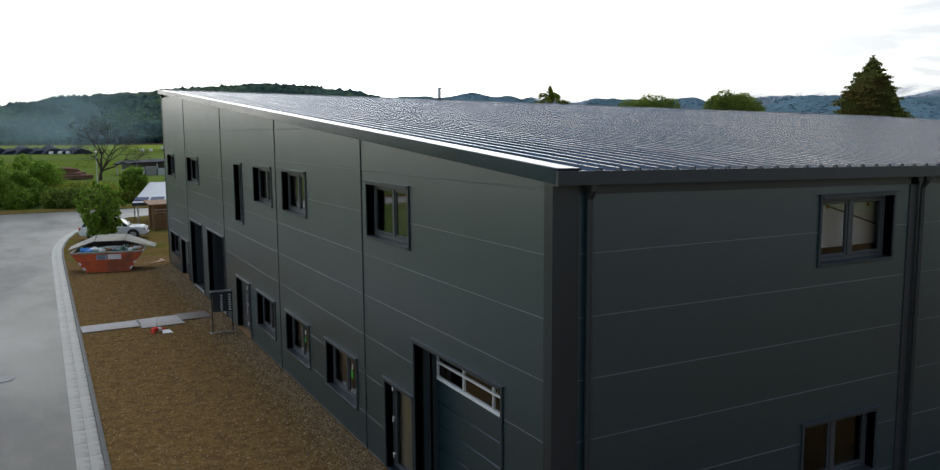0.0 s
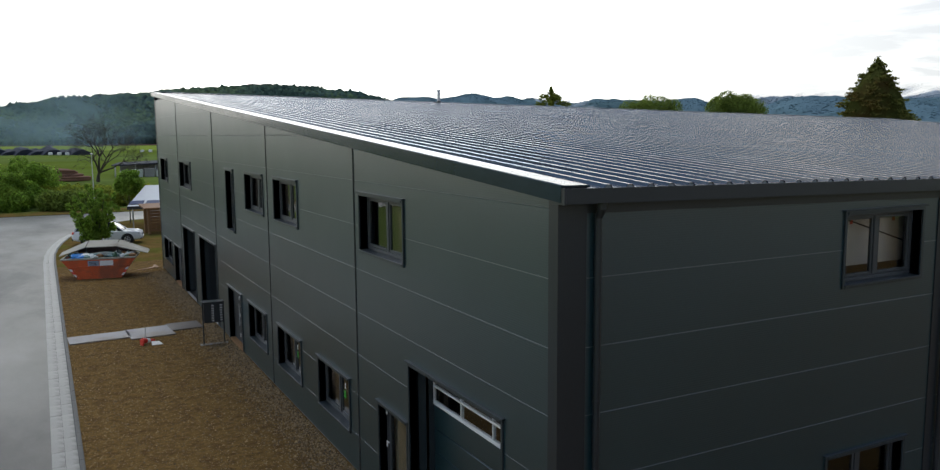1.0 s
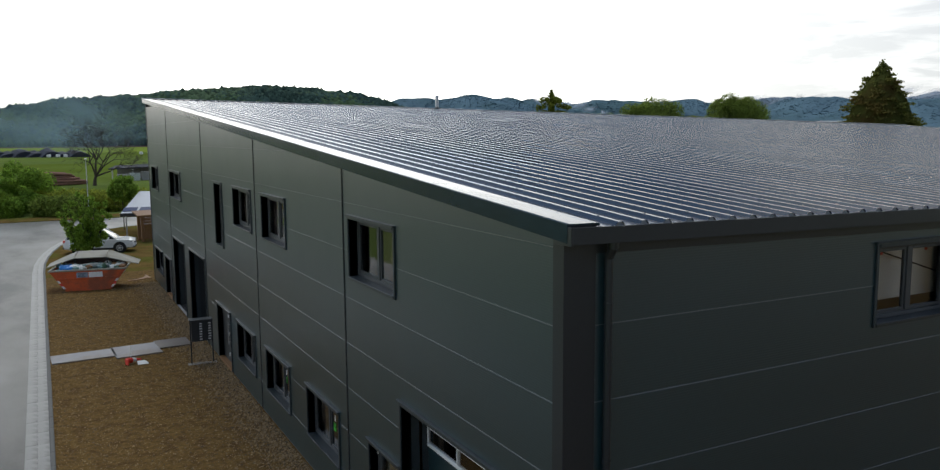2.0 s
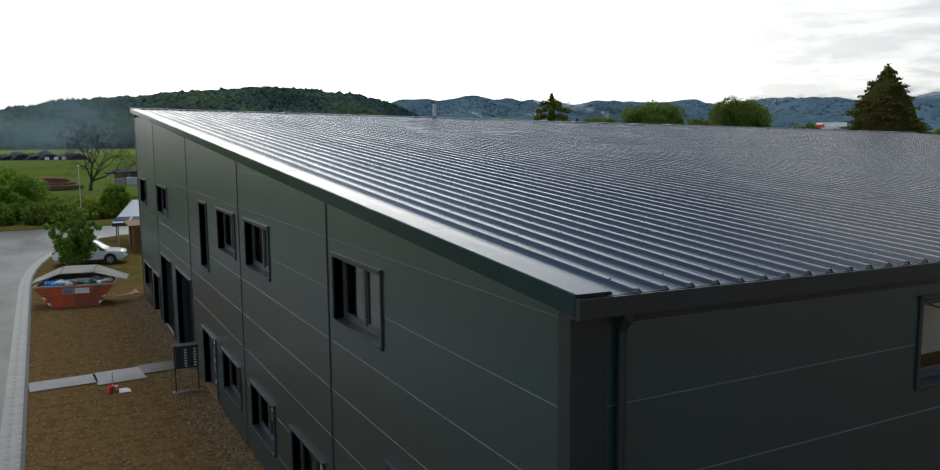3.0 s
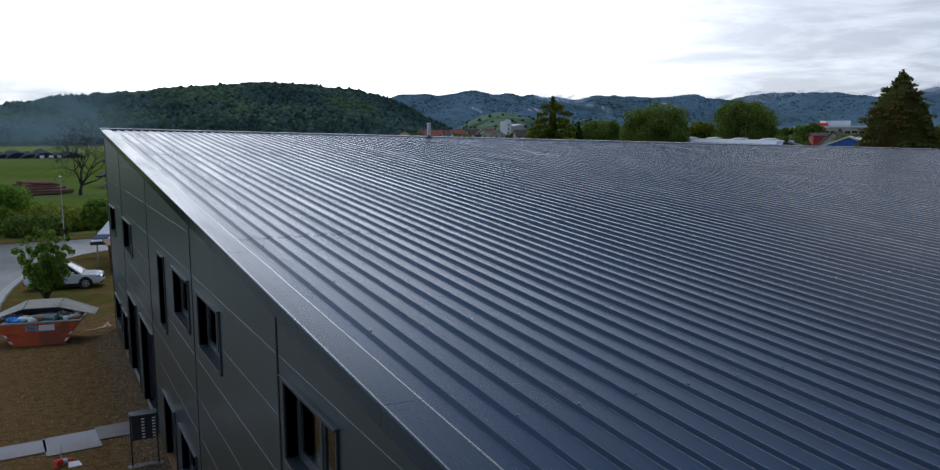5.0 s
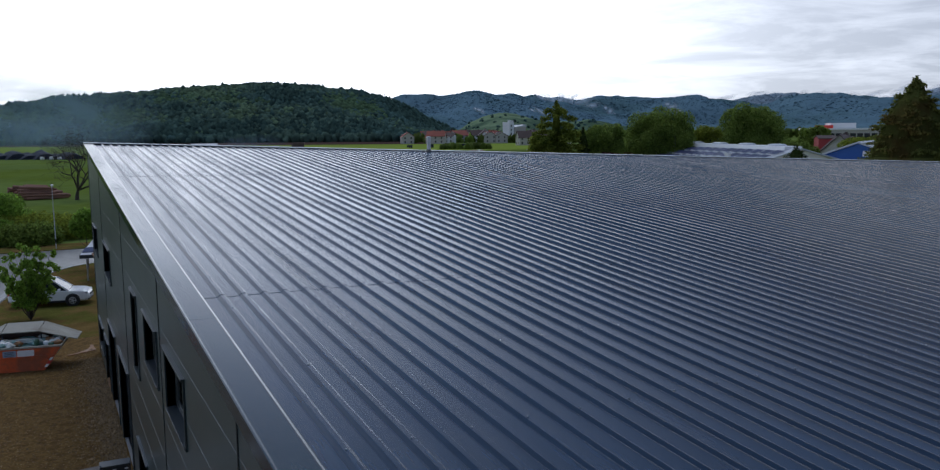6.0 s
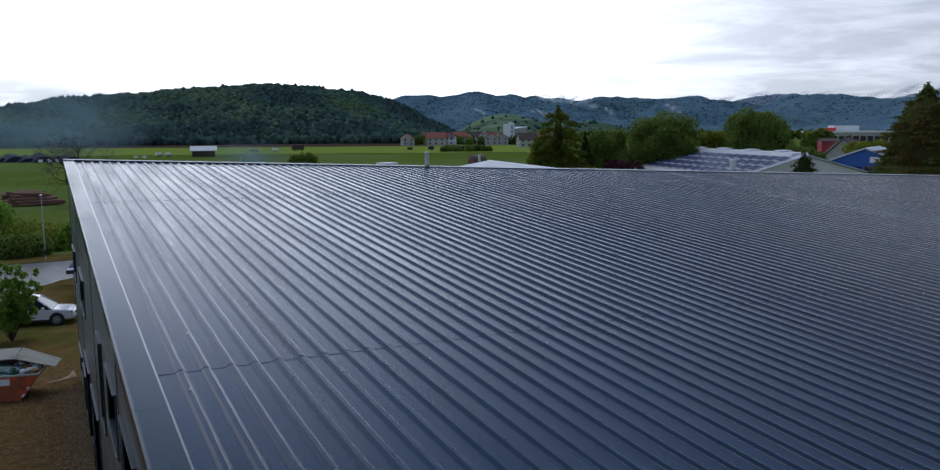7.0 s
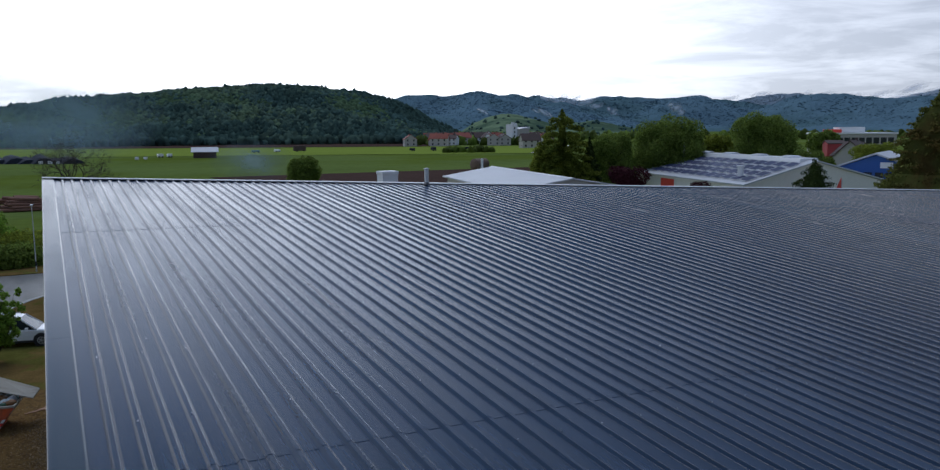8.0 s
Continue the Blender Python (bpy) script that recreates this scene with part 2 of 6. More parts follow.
PLANKM = mat("muddy_steel_plate", (0.115, 0.090, 0.072), rough=0.5, metal=0.1, vary=0.2, scale=1.0, second=(0.08, 0.06, 0.045), mix=0.5)
REDW = mat("red_plastic", (0.74, 0.055, 0.035), rough=0.45, vary=0.1)
SNOW = mat("white_plastic", (0.78, 0.78, 0.76), rough=0.5, vary=0.06)
GREENS = mat("green_sticker", (0.06, 0.48, 0.05), rough=0.4, vary=0.05)
RAILW = mat("white_glazing_profile", (0.78, 0.80, 0.80), rough=0.45, vary=0.05)
OLIVE = mat("olive_board", (0.16, 0.14, 0.085), rough=0.8, vary=0.25, scale=3, fine=30, stretch=(1, 1, 0.3))
WHITEROOF = mat("light_grey_roof_sheet", (0.56, 0.57, 0.58), rough=0.5, vary=0.06, scale=0.2, fine=2)
RENDERW = mat("pale_render", (0.46, 0.43, 0.38), rough=0.85, vary=0.08, scale=0.3, fine=4)
HALLW = mat("cream_hall_cladding", (0.82, 0.78, 0.68), rough=0.7, vary=0.06, scale=0.3, fine=4)
SOLAR = mat("solar_cells", (0.028, 0.038, 0.100), rough=0.4, vary=0.1, scale=1, obj=0.15, spec=0.15)
REDROOF = mat("red_roof_tiles", (0.26, 0.070, 0.045), rough=0.8, vary=0.2, scale=0.2, fine=3, obj=0.2)
BROWNROOF = mat("brown_roof_tiles", (0.085, 0.055, 0.048), rough=0.8, vary=0.2, scale=0.2, fine=3, obj=0.2)
DARKWIN = mat("far_window_glass", (0.02, 0.024, 0.03), rough=0.1, vary=0.1)
BLUEWALL = mat("blue_cladding", (0.015, 0.09, 0.33), rough=0.45, vary=0.08, scale=0.3)
TARP = mat("black_tarpaulin", (0.035, 0.040, 0.055), rough=0.75, vary=0.5, scale=0.4, fine=2, spec=0.15)
LOGS = mat("debarked_logs", (0.21, 0.105, 0.070), rough=0.85, vary=0.25, scale=0.7, fine=6, island=0.4)
# distance haze is mixed into the mountain colour as blue
MTN = mat("hazed_mountain_woods", (0.122, 0.200, 0.245), rough=1.0, vary=0.22, scale=0.006, fine=0.05, island=0.10, second=(0.098, 0.168, 0.188), mix=0.5, spec=0.0)
VINEYARD = mat("vineyard_slopes", (0.17, 0.235, 0.135), rough=1.0, vary=0.25, scale=0.01, fine=0.06, second=(0.07, 0.11, 0.07), mix=0.5, spec=0.0)
# more haze in this colour, so the farthest range is paler
MTNF = mat("hazed_farthest_woods", (0.22, 0.28, 0.33), rough=1.0, island=0.15, vary=0.2, scale=0.004, fine=0.03, spec=0.0)
# pale steel of screws and drip lips; on wall joints it paints caught skylight
LIP = mat("pale_joint_light_steel", (0.165, 0.18, 0.187), rough=0.4, vary=0.15, scale=0.8, fine=9)
# the unlit room's darkness, put into the colour of floor and cross wall
ROOM_SHADE = mat("interior_room_shade", (0.05, 0.045, 0.04), rough=0.8, vary=0.15, scale=1.0)
SURR = mat("reveal_sheet", (0.028, 0.040, 0.045), rough=0.38, vary=0.08, scale=1.0, fine=20, rvary=0.05)
ZINC = mat("zinc_closure", (0.24, 0.26, 0.265), rough=0.5, vary=0.1, scale=3)
# darker than the beige lining: the rooms' dimness is in the colour
BROWNI = mat("lining_with_room_shade", (0.15, 0.105, 0.085), rough=0.8, vary=0.2, scale=2)
SILL = mat("sill_sheet", (0.042, 0.052, 0.056), rough=0.35, vary=0.08, scale=1.0, fine=20)


def leafy(m, share=0.58):
    """Let light through the leaves: part of each leaf's shading is its lit far side."""
    n, l = m.node_tree.nodes, m.node_tree.links
    p, out = n["Principled BSDF"], n["Material Output"]
    tr = n.new("ShaderNodeBsdfTranslucent")
    l.new(p.inputs["Base Color"].links[0].from_socket, tr.inputs["Color"])
    mx = n.new("ShaderNodeMixShader"); mx.inputs[0].default_value = share
    l.new(p.outputs[0], mx.inputs[1]); l.new(tr.outputs[0], mx.inputs[2]); l.new(mx.outputs[0], out.inputs["Surface"])


for m in (LEAF, LEAFD, LEAFY, CEDAR, SEQUOIA):
    leafy(m)

# ---------------------------------------------------------------- mesh helpers


class M:
    """Collects vertices and faces of one mesh."""

    def __init__(self):
        self.v, self.f = [], []

    def add(self, verts, faces):
        k = len(self.v)
        self.v += [tuple(p) for p in verts]
        self.f += [tuple(i + k for i in q) for q in faces]
        return self

    def box(self, x0, y0, z0, x1, y1, z1, c=0.0):
        lo, hi = (min(x0, x1), min(y0, y1), min(z0, z1)), (max(x0, x1), max(y0, y1), max(z0, z1))
        c = min(c, 0.45 * min(h - l for l, h in zip(lo, hi)))
        if c <= 0:
            vs = [(x, y, z) for x in (lo[0], hi[0]) for y in (lo[1], hi[1]) for z in (lo[2], hi[2])]
            return self.add(vs, [(0, 1, 3, 2), (4, 6, 7, 5), (0, 4, 5, 1), (2, 3, 7, 6), (0, 2, 6, 4), (1, 5, 7, 3)])
        vs, ix = [], {}
        for sx in (0, 1):
            for sy in (0, 1):
                for sz in (0, 1):
                    s = (sx, sy, sz)
                    for a in range(3):
                        p = [lo[i] + c if s[i] == 0 else hi[i] - c for i in range(3)]
                        p[a] = lo[a] if s[a] == 0 else hi[a]
                        ix[s, a] = len(vs)
                        vs.append(p)
        fs = []
        for a in range(3):
            b, d = (a + 1) % 3, (a + 2) % 3
            for s in (0, 1):
                q = []
                for u, w in ((0, 0), (1, 0), (1, 1), (0, 1)):
                    t = [0, 0, 0]
                    t[a], t[b], t[d] = s, u, w
                    q.append(ix[tuple(t), a])
                fs.append(tuple(q if s else q[::-1]))
            for u in (0, 1):
                for w in (0, 1):
                    t0, t1 = [0, 0, 0], [0, 0, 0]
                    t0[b] = t1[b] = u
                    t0[d] = t1[d] = w
                    t1[a] = 1
                    q = [ix[tuple(t0), b], ix[tuple(t1), b], ix[tuple(t1), d], ix[tuple(t0), d]]
                    fs.append(tuple(q if u == w else q[::-1]))
        for s in [(x, y, z) for x in (0, 1) for y in (0, 1) for z in (0, 1)]:
            q = [ix[s, 0], ix[s, 1], ix[s, 2]]
            fs.append(tuple(q if sum(s) % 2 else q[::-1]))
        return self.add(vs, fs)

    def prism(self, poly, d):
        """A flat polygon pushed along d."""
        n = len(poly)
        d = Vector(d)
        vs = [Vector(p) for p in poly] + [Vector(p) + d for p in poly]
        fs = [tuple(range(n))[::-1], tuple(range(n, 2 * n))]
        fs += [(i, (i + 1) % n, n + (i + 1) % n, n + i) for i in range(n)]
        return self.add(vs, fs)

    def tube(self, p, q, r0, r1, n=8, caps=True):
        p, q = Vector(p), Vector(q)
        d = q - p
        if d.length < 1e-6:
            return self
        d.normalize()
        u = d.orthogonal().normalized()
        w = d.cross(u)
        vs = []
        for c, r in ((p, r0), (q, r1)):
            vs += [c + r * (math.cos(6.2832 * i / n) * u + math.sin(6.2832 * i / n) * w) for i in range(n)]
        fs = [(i, (i + 1) % n, n + (i + 1) % n, n + i) for i in range(n)]
        if caps:
            fs += [tuple(range(n))[::-1], tuple(range(n, 2 * n))]
        return self.add(vs, fs)

    def lathe(self, c, axis, prof, n=20):
        """Rings of (along, radius) round an axis through c."""
        d = Vector(axis).normalized()
        u = d.orthogonal().normalized()
        w = d.cross(u)
        vs = [Vector(c) + d * a + r * (math.cos(6.2832 * i / n) * u + math.sin(6.2832 * i / n) * w) for a, r in prof for i in range(n)]
        fs = [(k * n + i, k * n + (i + 1) % n, (k + 1) * n + (i + 1) % n, (k + 1) * n + i) for k in range(len(prof) - 1) for i in range(n)]
        fs += [tuple(range(n))[::-1], tuple(range((len(prof) - 1) * n, len(prof) * n))]
        return self.add(vs, fs)

    def mesh(self, name, material, smooth=False):
        me = bpy.data.meshes.new(name)
        me.from_pydata(self.v, [], self.f)
        me.materials.append(material)
        if smooth:
            me.polygons.foreach_set("use_smooth", [True] * len(me.polygons))
        me.update()
        return me


def thing(name, label, category, at=(0, 0, 0), rz=0.0, group="", kind=""):
    ob = new(name)
    ob.matrix_world = pose(*at, 0, 0, rz)
    ob.empty_display_size = 0.3
    return tagged(ob, label, category, group, kind)


def part(name, m, material, parent, label="", smooth=False, kind=""):
    ob = new(name, m if isinstance(m, bpy.types.Mesh) else m.mesh(name, material, smooth))
    ob.parent = parent
    return tagged(ob, label, kind=kind)


def solid(name, m, material, label, category, kind="", group="", smooth=False, at=(0, 0, 0), rz=0.0):
    ob = new(name, m.mesh(name, material, smooth))
    ob.matrix_world = pose(*at, 0, 0, rz)
    return tagged(ob, label, category, group, kind)


# ---------------------------------------------------------------- the hall
X1, Y1 = 48.0, 41.0                 # far ends of the roof's eave and of the window wall
SLOPE, Z0, FALL = 0.0745, 7.03, 0.0155   # the single-pitch roof rises along y and falls slightly along x
SKEW = 0.271                        # the high edge runs aslant


def roof_z(y, x=0.0):
    return Z0 + SLOPE * y - FALL * x


def high_y(x):
    return 41.35 - SKEW * x


JOINTS = [0.06, 7.95, 15.65, 24.15, 33.3, 41.0]
ROWS = [0.06, 0.92] + [1.89 + 0.97 * k for k in range(9)]
# openings of the window wall: y0, y1, z0, z1, kind
WEST = [
    (5.24, 7.58, 5.25, 6.43, "window"), (12.42, 14.84, 5.25, 6.43, "window"), (16.2, 18.6, 5.25, 6.43, "window"),
    (20.45, 21.75, 4.29, 6.43, "slim"), (29.6, 32.75, 5.25, 6.43, "window"), (37.1, 39.6, 5.25, 6.43, "window"),
    (8.56, 10.9, 0.86, 2.05, "window"), (12.5, 14.9, 0.86, 2.05, "window"), (16.3, 18.72, 0.86, 2.05, "window"),
    (36.85, 39.75, 0.80, 2.0, "window"),
    (5.2, 6.68, 0.06, 2.09, "door"), (19.88, 22.12, 0.06, 2.05, "door"), (33.75, 35.9, 0.06, 2.0, "door"),
    (1.5, 5.05, 0.06, 3.33, "gate"), (24.4, 28.02, 0.06, 3.3, "gate_open"), (29.45, 32.62, 0.06, 3.3, "gate_open"),
]
SOUTH = [(5.7, 7.68, 5.17, 6.35, "window"), (5.5, 7.5, 1.0, 2.18, "window"), (15.0, 17.0, 5.17, 6.35, "window"), (15.0, 17.0, 1.0, 2.18, "window")]

hall = thing("industrial_hall", "long new anthracite sandwich-panel hall with single-pitch ribbed metal roof", "industrial building")
TH = 0.14                           # thickness of the cladding


def panel_mesh(a0, a1, z0, z1, holes, top):
    """One panel between a0 and a1 along the wall, in one piece, cut round the openings and under the roof's slope."""
    cuts_a = sorted({a0, a1, *[min(max(v, a0), a1) for h in holes for v in h[:2]]})
    cuts_z = sorted({z0, z1, *[min(max(v, z0), z1) for h in holes for v in h[2:4]]})
    if top(a0) < z1 < top(a1):
        cuts_a = sorted({*cuts_a, a0 + (z1 - top(a0)) / (top(a1) - top(a0)) * (a1 - a0)})
    if top(a0) < z0 < top(a1):
        cuts_a = sorted({*cuts_a, a0 + (z0 - top(a0)) / (top(a1) - top(a0)) * (a1 - a0)})
    index, corners, cells = {}, [], []

    def vid(p):
        k = (round(p[0], 4), round(p[1], 4))
        if k not in index:
            index[k] = len(corners)
            corners.append(k)
        return index[k]

    for u0, u1 in zip(cuts_a, cuts_a[1:]):
        for w0, w1 in zip(cuts_z, cuts_z[1:]):
            cu, cw = (u0 + u1) / 2, (w0 + w1) / 2
            if any(h[0] < cu < h[1] and h[2] < cw < h[3] for h in holes):
                continue
            t0, t1 = min(w1, top(u0)), min(w1, top(u1))
            if (t0 + t1) / 2 <= w0 + 0.004:
                continue
            ids = []
            for p in ((u0, w0), (u1, w0), (u1, max(t1, w0)), (u0, max(t0, w0))):
                i = vid(p)
                if i not in ids:
                    ids.append(i)
            if len(ids) > 2:
                cells.append(ids)
    # connected pieces
    owner = list(range(len(corners)))

    def root(i):
        while owner[i] != i:
            i = owner[i]
        return i

    for c in cells:
        for i in c[1:]:
            owner[root(i)] = root(c[0])
    out = []
    for r in sorted({root(c[0]) for c in cells}):
        mine = [c for c in cells if root(c[0]) == r]
        ids = sorted({i for c in mine for i in c})
        at = {i: k for k, i in enumerate(ids)}
        n = len(ids)
        used = {(i, j) for c in mine for i, j in zip(c, c[1:] + c[:1])}
        front = [(0.0, corners[i][0], corners[i][1] - (0.014 if abs(corners[i][1] - z1) < 1e-3 else 0.0)) for i in ids]
        middle = [(0.014, *corners[i]) for i in ids]
        rear = [(TH, *corners[i]) for i in ids]
        faces = [tuple(at[i] for i in c[::-1]) for c in mine] + [tuple(at[i] + 2 * n for i in c) for c in mine]
        for i, j in used:
            if (j, i) not in used:
                a, b = at[i], at[j]
                faces += [(a, b, n + b, n + a), (n + a, n + b, 2 * n + b, 2 * n + a)]
        out.append(M().add(front + middle + rear, faces))
    return out


def clad(openings, joints, top, place):
    for a0, a1 in zip(joints, joints[1:]):
        for z0, z1 in zip(ROWS, ROWS[1:]):
            if max(top(a0), top(a1)) <= z0 + 0.02:
                continue
            hs = [h for h in openings if h[0] < a1 and h[1] > a0 and h[2] < z1 and h[3] > z0]
            for m in panel_mesh(a0 + 0.022, a1 - 0.022, z0 + 0.001, z1 - 0.001, hs, top):
                m.v = [tuple(place @ Vector(p)) for p in m.v]
                part("wall_panel", m, PANEL, hall)
            # thin pale strip in the joint above: skylight caught on the edge, as colour
            b0, b1 = a0 + 0.03, a1 - 0.03
            if top(b1) < z1 + 0.03:
                continue
            if top(b0) < z1 + 0.03:
                b0 = b0 + (z1 + 0.03 - top(b0)) / (top(b1) - top(b0)) * (b1 - b0)
            marks = sorted({b0, b1, *[min(max(v, b0), b1) for h in openings if h[2] - 0.06 < z1 < h[3] + 0.09 for v in (h[0] - 0.06, h[1] + 0.06)]})
            for u, v in zip(marks, marks[1:]):
                c = (u + v) / 2
                if v - u > 0.02 and not any(h[0] - 0.06 < c < h[1] + 0.06 and h[2] - 0.06 < z1 < h[3] + 0.09 for h in openings):
                    m = M().box(-0.003, u, z1 - 0.010, 0.012, v, z1 + 0.001, 0.002)
                    m.v = [tuple(place @ Vector(p)) for p in m.v]
                    part("joint_lip", m, LIP, hall)


def west_top(y):
    return roof_z(y) - 0.10


def south_top(x):
    return 6.92 - FALL * x


WESTP = Matrix.Identity(4)
SOUTHP = Matrix(((0, 1, 0, 0), (1, 0, 0, 0), (0, 0, 1, 0), (0, 0, 0, 1)))   # along x, inwards +y
clad(WEST, JOINTS, west_top, WESTP)
SJ = [0.42, 8.3, 16.4, 24.5, 32.6, 40.7, 47.94]
clad(SOUTH, SJ, south_top, SOUTHP)

# dark sealed backing in the joints, with the same openings
back = M()


def backing(openings, a0, a1, top, place, m):
    cuts_a = sorted({a0, a1, *[v for h in openings for v in h[:2]]})
    cuts_z = sorted({0.0, 6.8, *[v for h in openings for v in h[2:4]]})
    k = len(m.v)
    for u0, u1 in zip(cuts_a, cuts_a[1:]):
        for w0, w1 in zip(cuts_z, cuts_z[1:]):
            if any(h[0] < (u0 + u1) / 2 < h[1] and h[2] < (w0 + w1) / 2 < h[3] for h in openings):
                continue
            m.box(TH + 0.002, u0, w0, TH + 0.04, u1, w1)
        if top(u1) > 6.82:
            m.prism([(TH + 0.002, u0, 6.8), (TH + 0.002, u1, 6.8), (TH + 0.002, u1, top(u1)), (TH + 0.002, u0, top(u0))], (0.04, 0, 0))
    m.v[k:] = [tuple(place @ Vector(p)) for p in m.v[k:]]


backing(WEST, 0.05, Y1, west_top, WESTP, back)
backing(SOUTH, 0.4, X1 - 0.05, south_top, SOUTHP, back)
part("wall_backing", back, DARKGAP, hall)
# plain walls that close the far sides
m = M()
m.prism([(0.2, 40.9, 0), (X1, high_y(X1) - 0.3, 0), (X1, high_y(X1) - 0.3, roof_z(high_y(X1), X1) - 0.12), (0.2, 40.9, roof_z(40.9) - 0.12)], (0, -0.14, 0))
m.prism([(X1, 0.2, 0), (X1, high_y(X1) - 0.45, 0), (X1, high_y(X1) - 0.45, roof_z(high_y(X1), X1) - 0.15), (X1, 0.2, roof_z(0, X1) - 0.15)], (-0.14, 0, 0))
part("rear_wall", m, PANEL, hall)
# vertical cover strips in the panel joints, the corner profile and the plinth
for y in JOINTS[1:-1]:
    m = M()
    m.prism([(-0.012, y - 0.03, 0.05), (-0.012, y + 0.03, 0.05), (-0.012, y + 0.03, west_top(y + 0.03)), (-0.012, y - 0.03, west_top(y - 0.03))], (0.05, 0, 0))
    part("cover_strip", m, DARKGAP, hall)
part("corner_profile", M().prism([(-0.025, -0.025, 0.02), (0.20, -0.025, 0.02), (0.20, -0.001, 0.02), (-0.001, -0.001, 0.02), (-0.001, 0.20, 0.02), (-0.025, 0.20, 0.02)], (0, 0, 6.91)), TRIM, hall)
part("corner_filler", M().box(0.2, -0.004, 0.02, 0.46, 0.06, 6.93, 0.004), TRIM, hall)
part("corner_profile", M().prism([(-0.02, 40.84, 0.02), (-0.001, 40.84, 0.02), (-0.001, 41.0, 0.02), (0.2, 41.0, 0.02), (0.2, 41.02, 0.02), (-0.02, 41.02, 0.02)], (0, 0, 9.88)), TRIM, hall)
part("plinth", M().box(0.03, 0.1, -0.35, 0.12, 41.0, 0.058).box(0.1, 0.03, -0.35, 47.9, 0.12, 0.058), CONC, hall)
part("south_fascia", M().prism([(0.2, -0.02, 6.66), (47.9, -0.02, 6.66 - FALL * 47.7), (47.9, -0.02, 6.92 - FALL * 47.7), (0.2, -0.02, 6.92)], (0, 0.02, 0)), TRIM, hall)


def opening_parts(o, place, deep=0.24):
    """A window, door or gate: surround on the wall, reveal, frame, leaf and panes."""
    a0, a1, z0, z1, kind = o

    def T(m):
        m.v = [tuple(place @ Vector(p)) for p in m.v]
        if place.determinant() < 0:
            m.f = [q[::-1] for q in m.f]
        return m

    name = {"window": "window", "slim": "window", "door": "entrance_door", "gate": "sectional_gate", "gate_open": "gateway"}[kind]
    e = 0.055
    sur = M()
    sur.box(-0.035, a0 - e, z0 - (e if "w" == kind[0] or kind == "slim" else 0), 0.0, a0, z1 + e, 0.005)
    sur.box(-0.035, a1, z0 - (e if "w" == kind[0] or kind == "slim" else 0), 0.0, a1 + e, z1 + e, 0.005)
    sur.box(-0.07, a0 - e - 0.04, z1 + e, 0.0, a1 + e + 0.04, z1 + e + 0.03, 0.004)
    sur.box(-0.05, a0, z1, 0.0, a1, z1 + e, 0.004)
    if kind in ("window", "slim"):
        sur.box(-0.04, a0, z0 - e, 0.0, a1, z0, 0.004)
    for b0, b1, c0, c1 in ((a0 - 0.012, a0, z0, z1), (a1, a1 + 0.012, z0, z1), (a0, a1, z1, z1 + 0.012)):
        sur.box(0.0, b0, c0, deep + 0.1, b1, c1)
    w = part(name, T(sur), SURR, hall)
    fx0, fx1 = deep - 0.08, deep
    if kind in ("window", "slim"):
        part("window_sill", T(M().box(-0.06, a0 - 0.02, z0 - 0.012, deep + 0.1, a1 + 0.02, z0 + 0.012, 0.004)), SILL, w)
        f = M()
        t = 0.07
        f.box(fx0, a0, z0 + 0.012, fx1, a1, z0 + 0.012 + t, 0.006).box(fx0, a0, z1 - t, fx1, a1, z1, 0.006)
        f.box(fx0, a0, z0 + 0.012 + t, fx1, a0 + t, z1 - t, 0.006).box(fx0, a1 - t, z0 + 0.012 + t, fx1, a1, z1 - t, 0.006)
        part("window_frame", T(f), FRAME, w)
        mids = [(a0 + a1) / 2] if kind == "window" else []
        for c in mids:
            part("mullion", T(M().box(fx0 - 0.01, c - 0.055, z0 + 0.09, fx1, c + 0.055, z1 - t, 0.006)), FRAME, w)
        edges = [a0 + t] + [v for c in mids for v in (c - 0.055, c + 0.055)] + [a1 - t]
        for b0, b1 in zip(edges[::2], edges[1::2]):
            s = M()
            s.box(fx0 + 0.012, b0, z0 + 0.085, fx1 - 0.012, b0 + 0.05, z1 - t, 0.005).box(fx0 + 0.012, b1 - 0.05, z0 + 0.085, fx1 - 0.012, b1, z1 - t, 0.005)
            s.box(fx0 + 0.012, b0 + 0.05, z0 + 0.085, fx1 - 0.012, b1 - 0.05, z0 + 0.14, 0.005).box(fx0 + 0.012, b0 + 0.05, z1 - t - 0.05, fx1 - 0.012, b1 - 0.05, z1 - t, 0.005)
            part("sash", T(s), FRAME, w)
            g = part("pane", T(M().box(deep - 0.045, b0 + 0.05, z0 + 0.14, deep - 0.037, b1 - 0.05, z1 - t - 0.05)), GLASS, w)
            g.visible_shadow = False
    elif kind == "door" and a1 - a0 < 1.8:
        t = 0.07
        part("door_frame", T(M().box(fx0, a0, z0, fx1, a0 + t, z1, 0.006).box(fx0, a1 - t, z0, fx1, a1, z1, 0.006).box(fx0, a0 + t, z1 - t, fx1, a1 - t, z1, 0.006)), FRAME, w)
        b0, b1, c0, c1 = a0 + t, a1 - t, z0 + 0.02, z1 - t
        leaf = part("door_leaf", T(M().box(fx0 + 0.01, b0, c0, fx1 - 0.01, b0 + 0.12, c1, 0.005).box(fx0 + 0.01, b1 - 0.16, c0, fx1 - 0.01, b1, c1, 0.005)
                    .box(fx0 + 0.01, b0 + 0.12, c0, fx1 - 0.01, b1 - 0.16, c0 + 0.12, 0.005).box(fx0 + 0.01, b0 + 0.12, c1 - 0.10, fx1 - 0.01, b1 - 0.16, c1, 0.005)), FRAME, w)
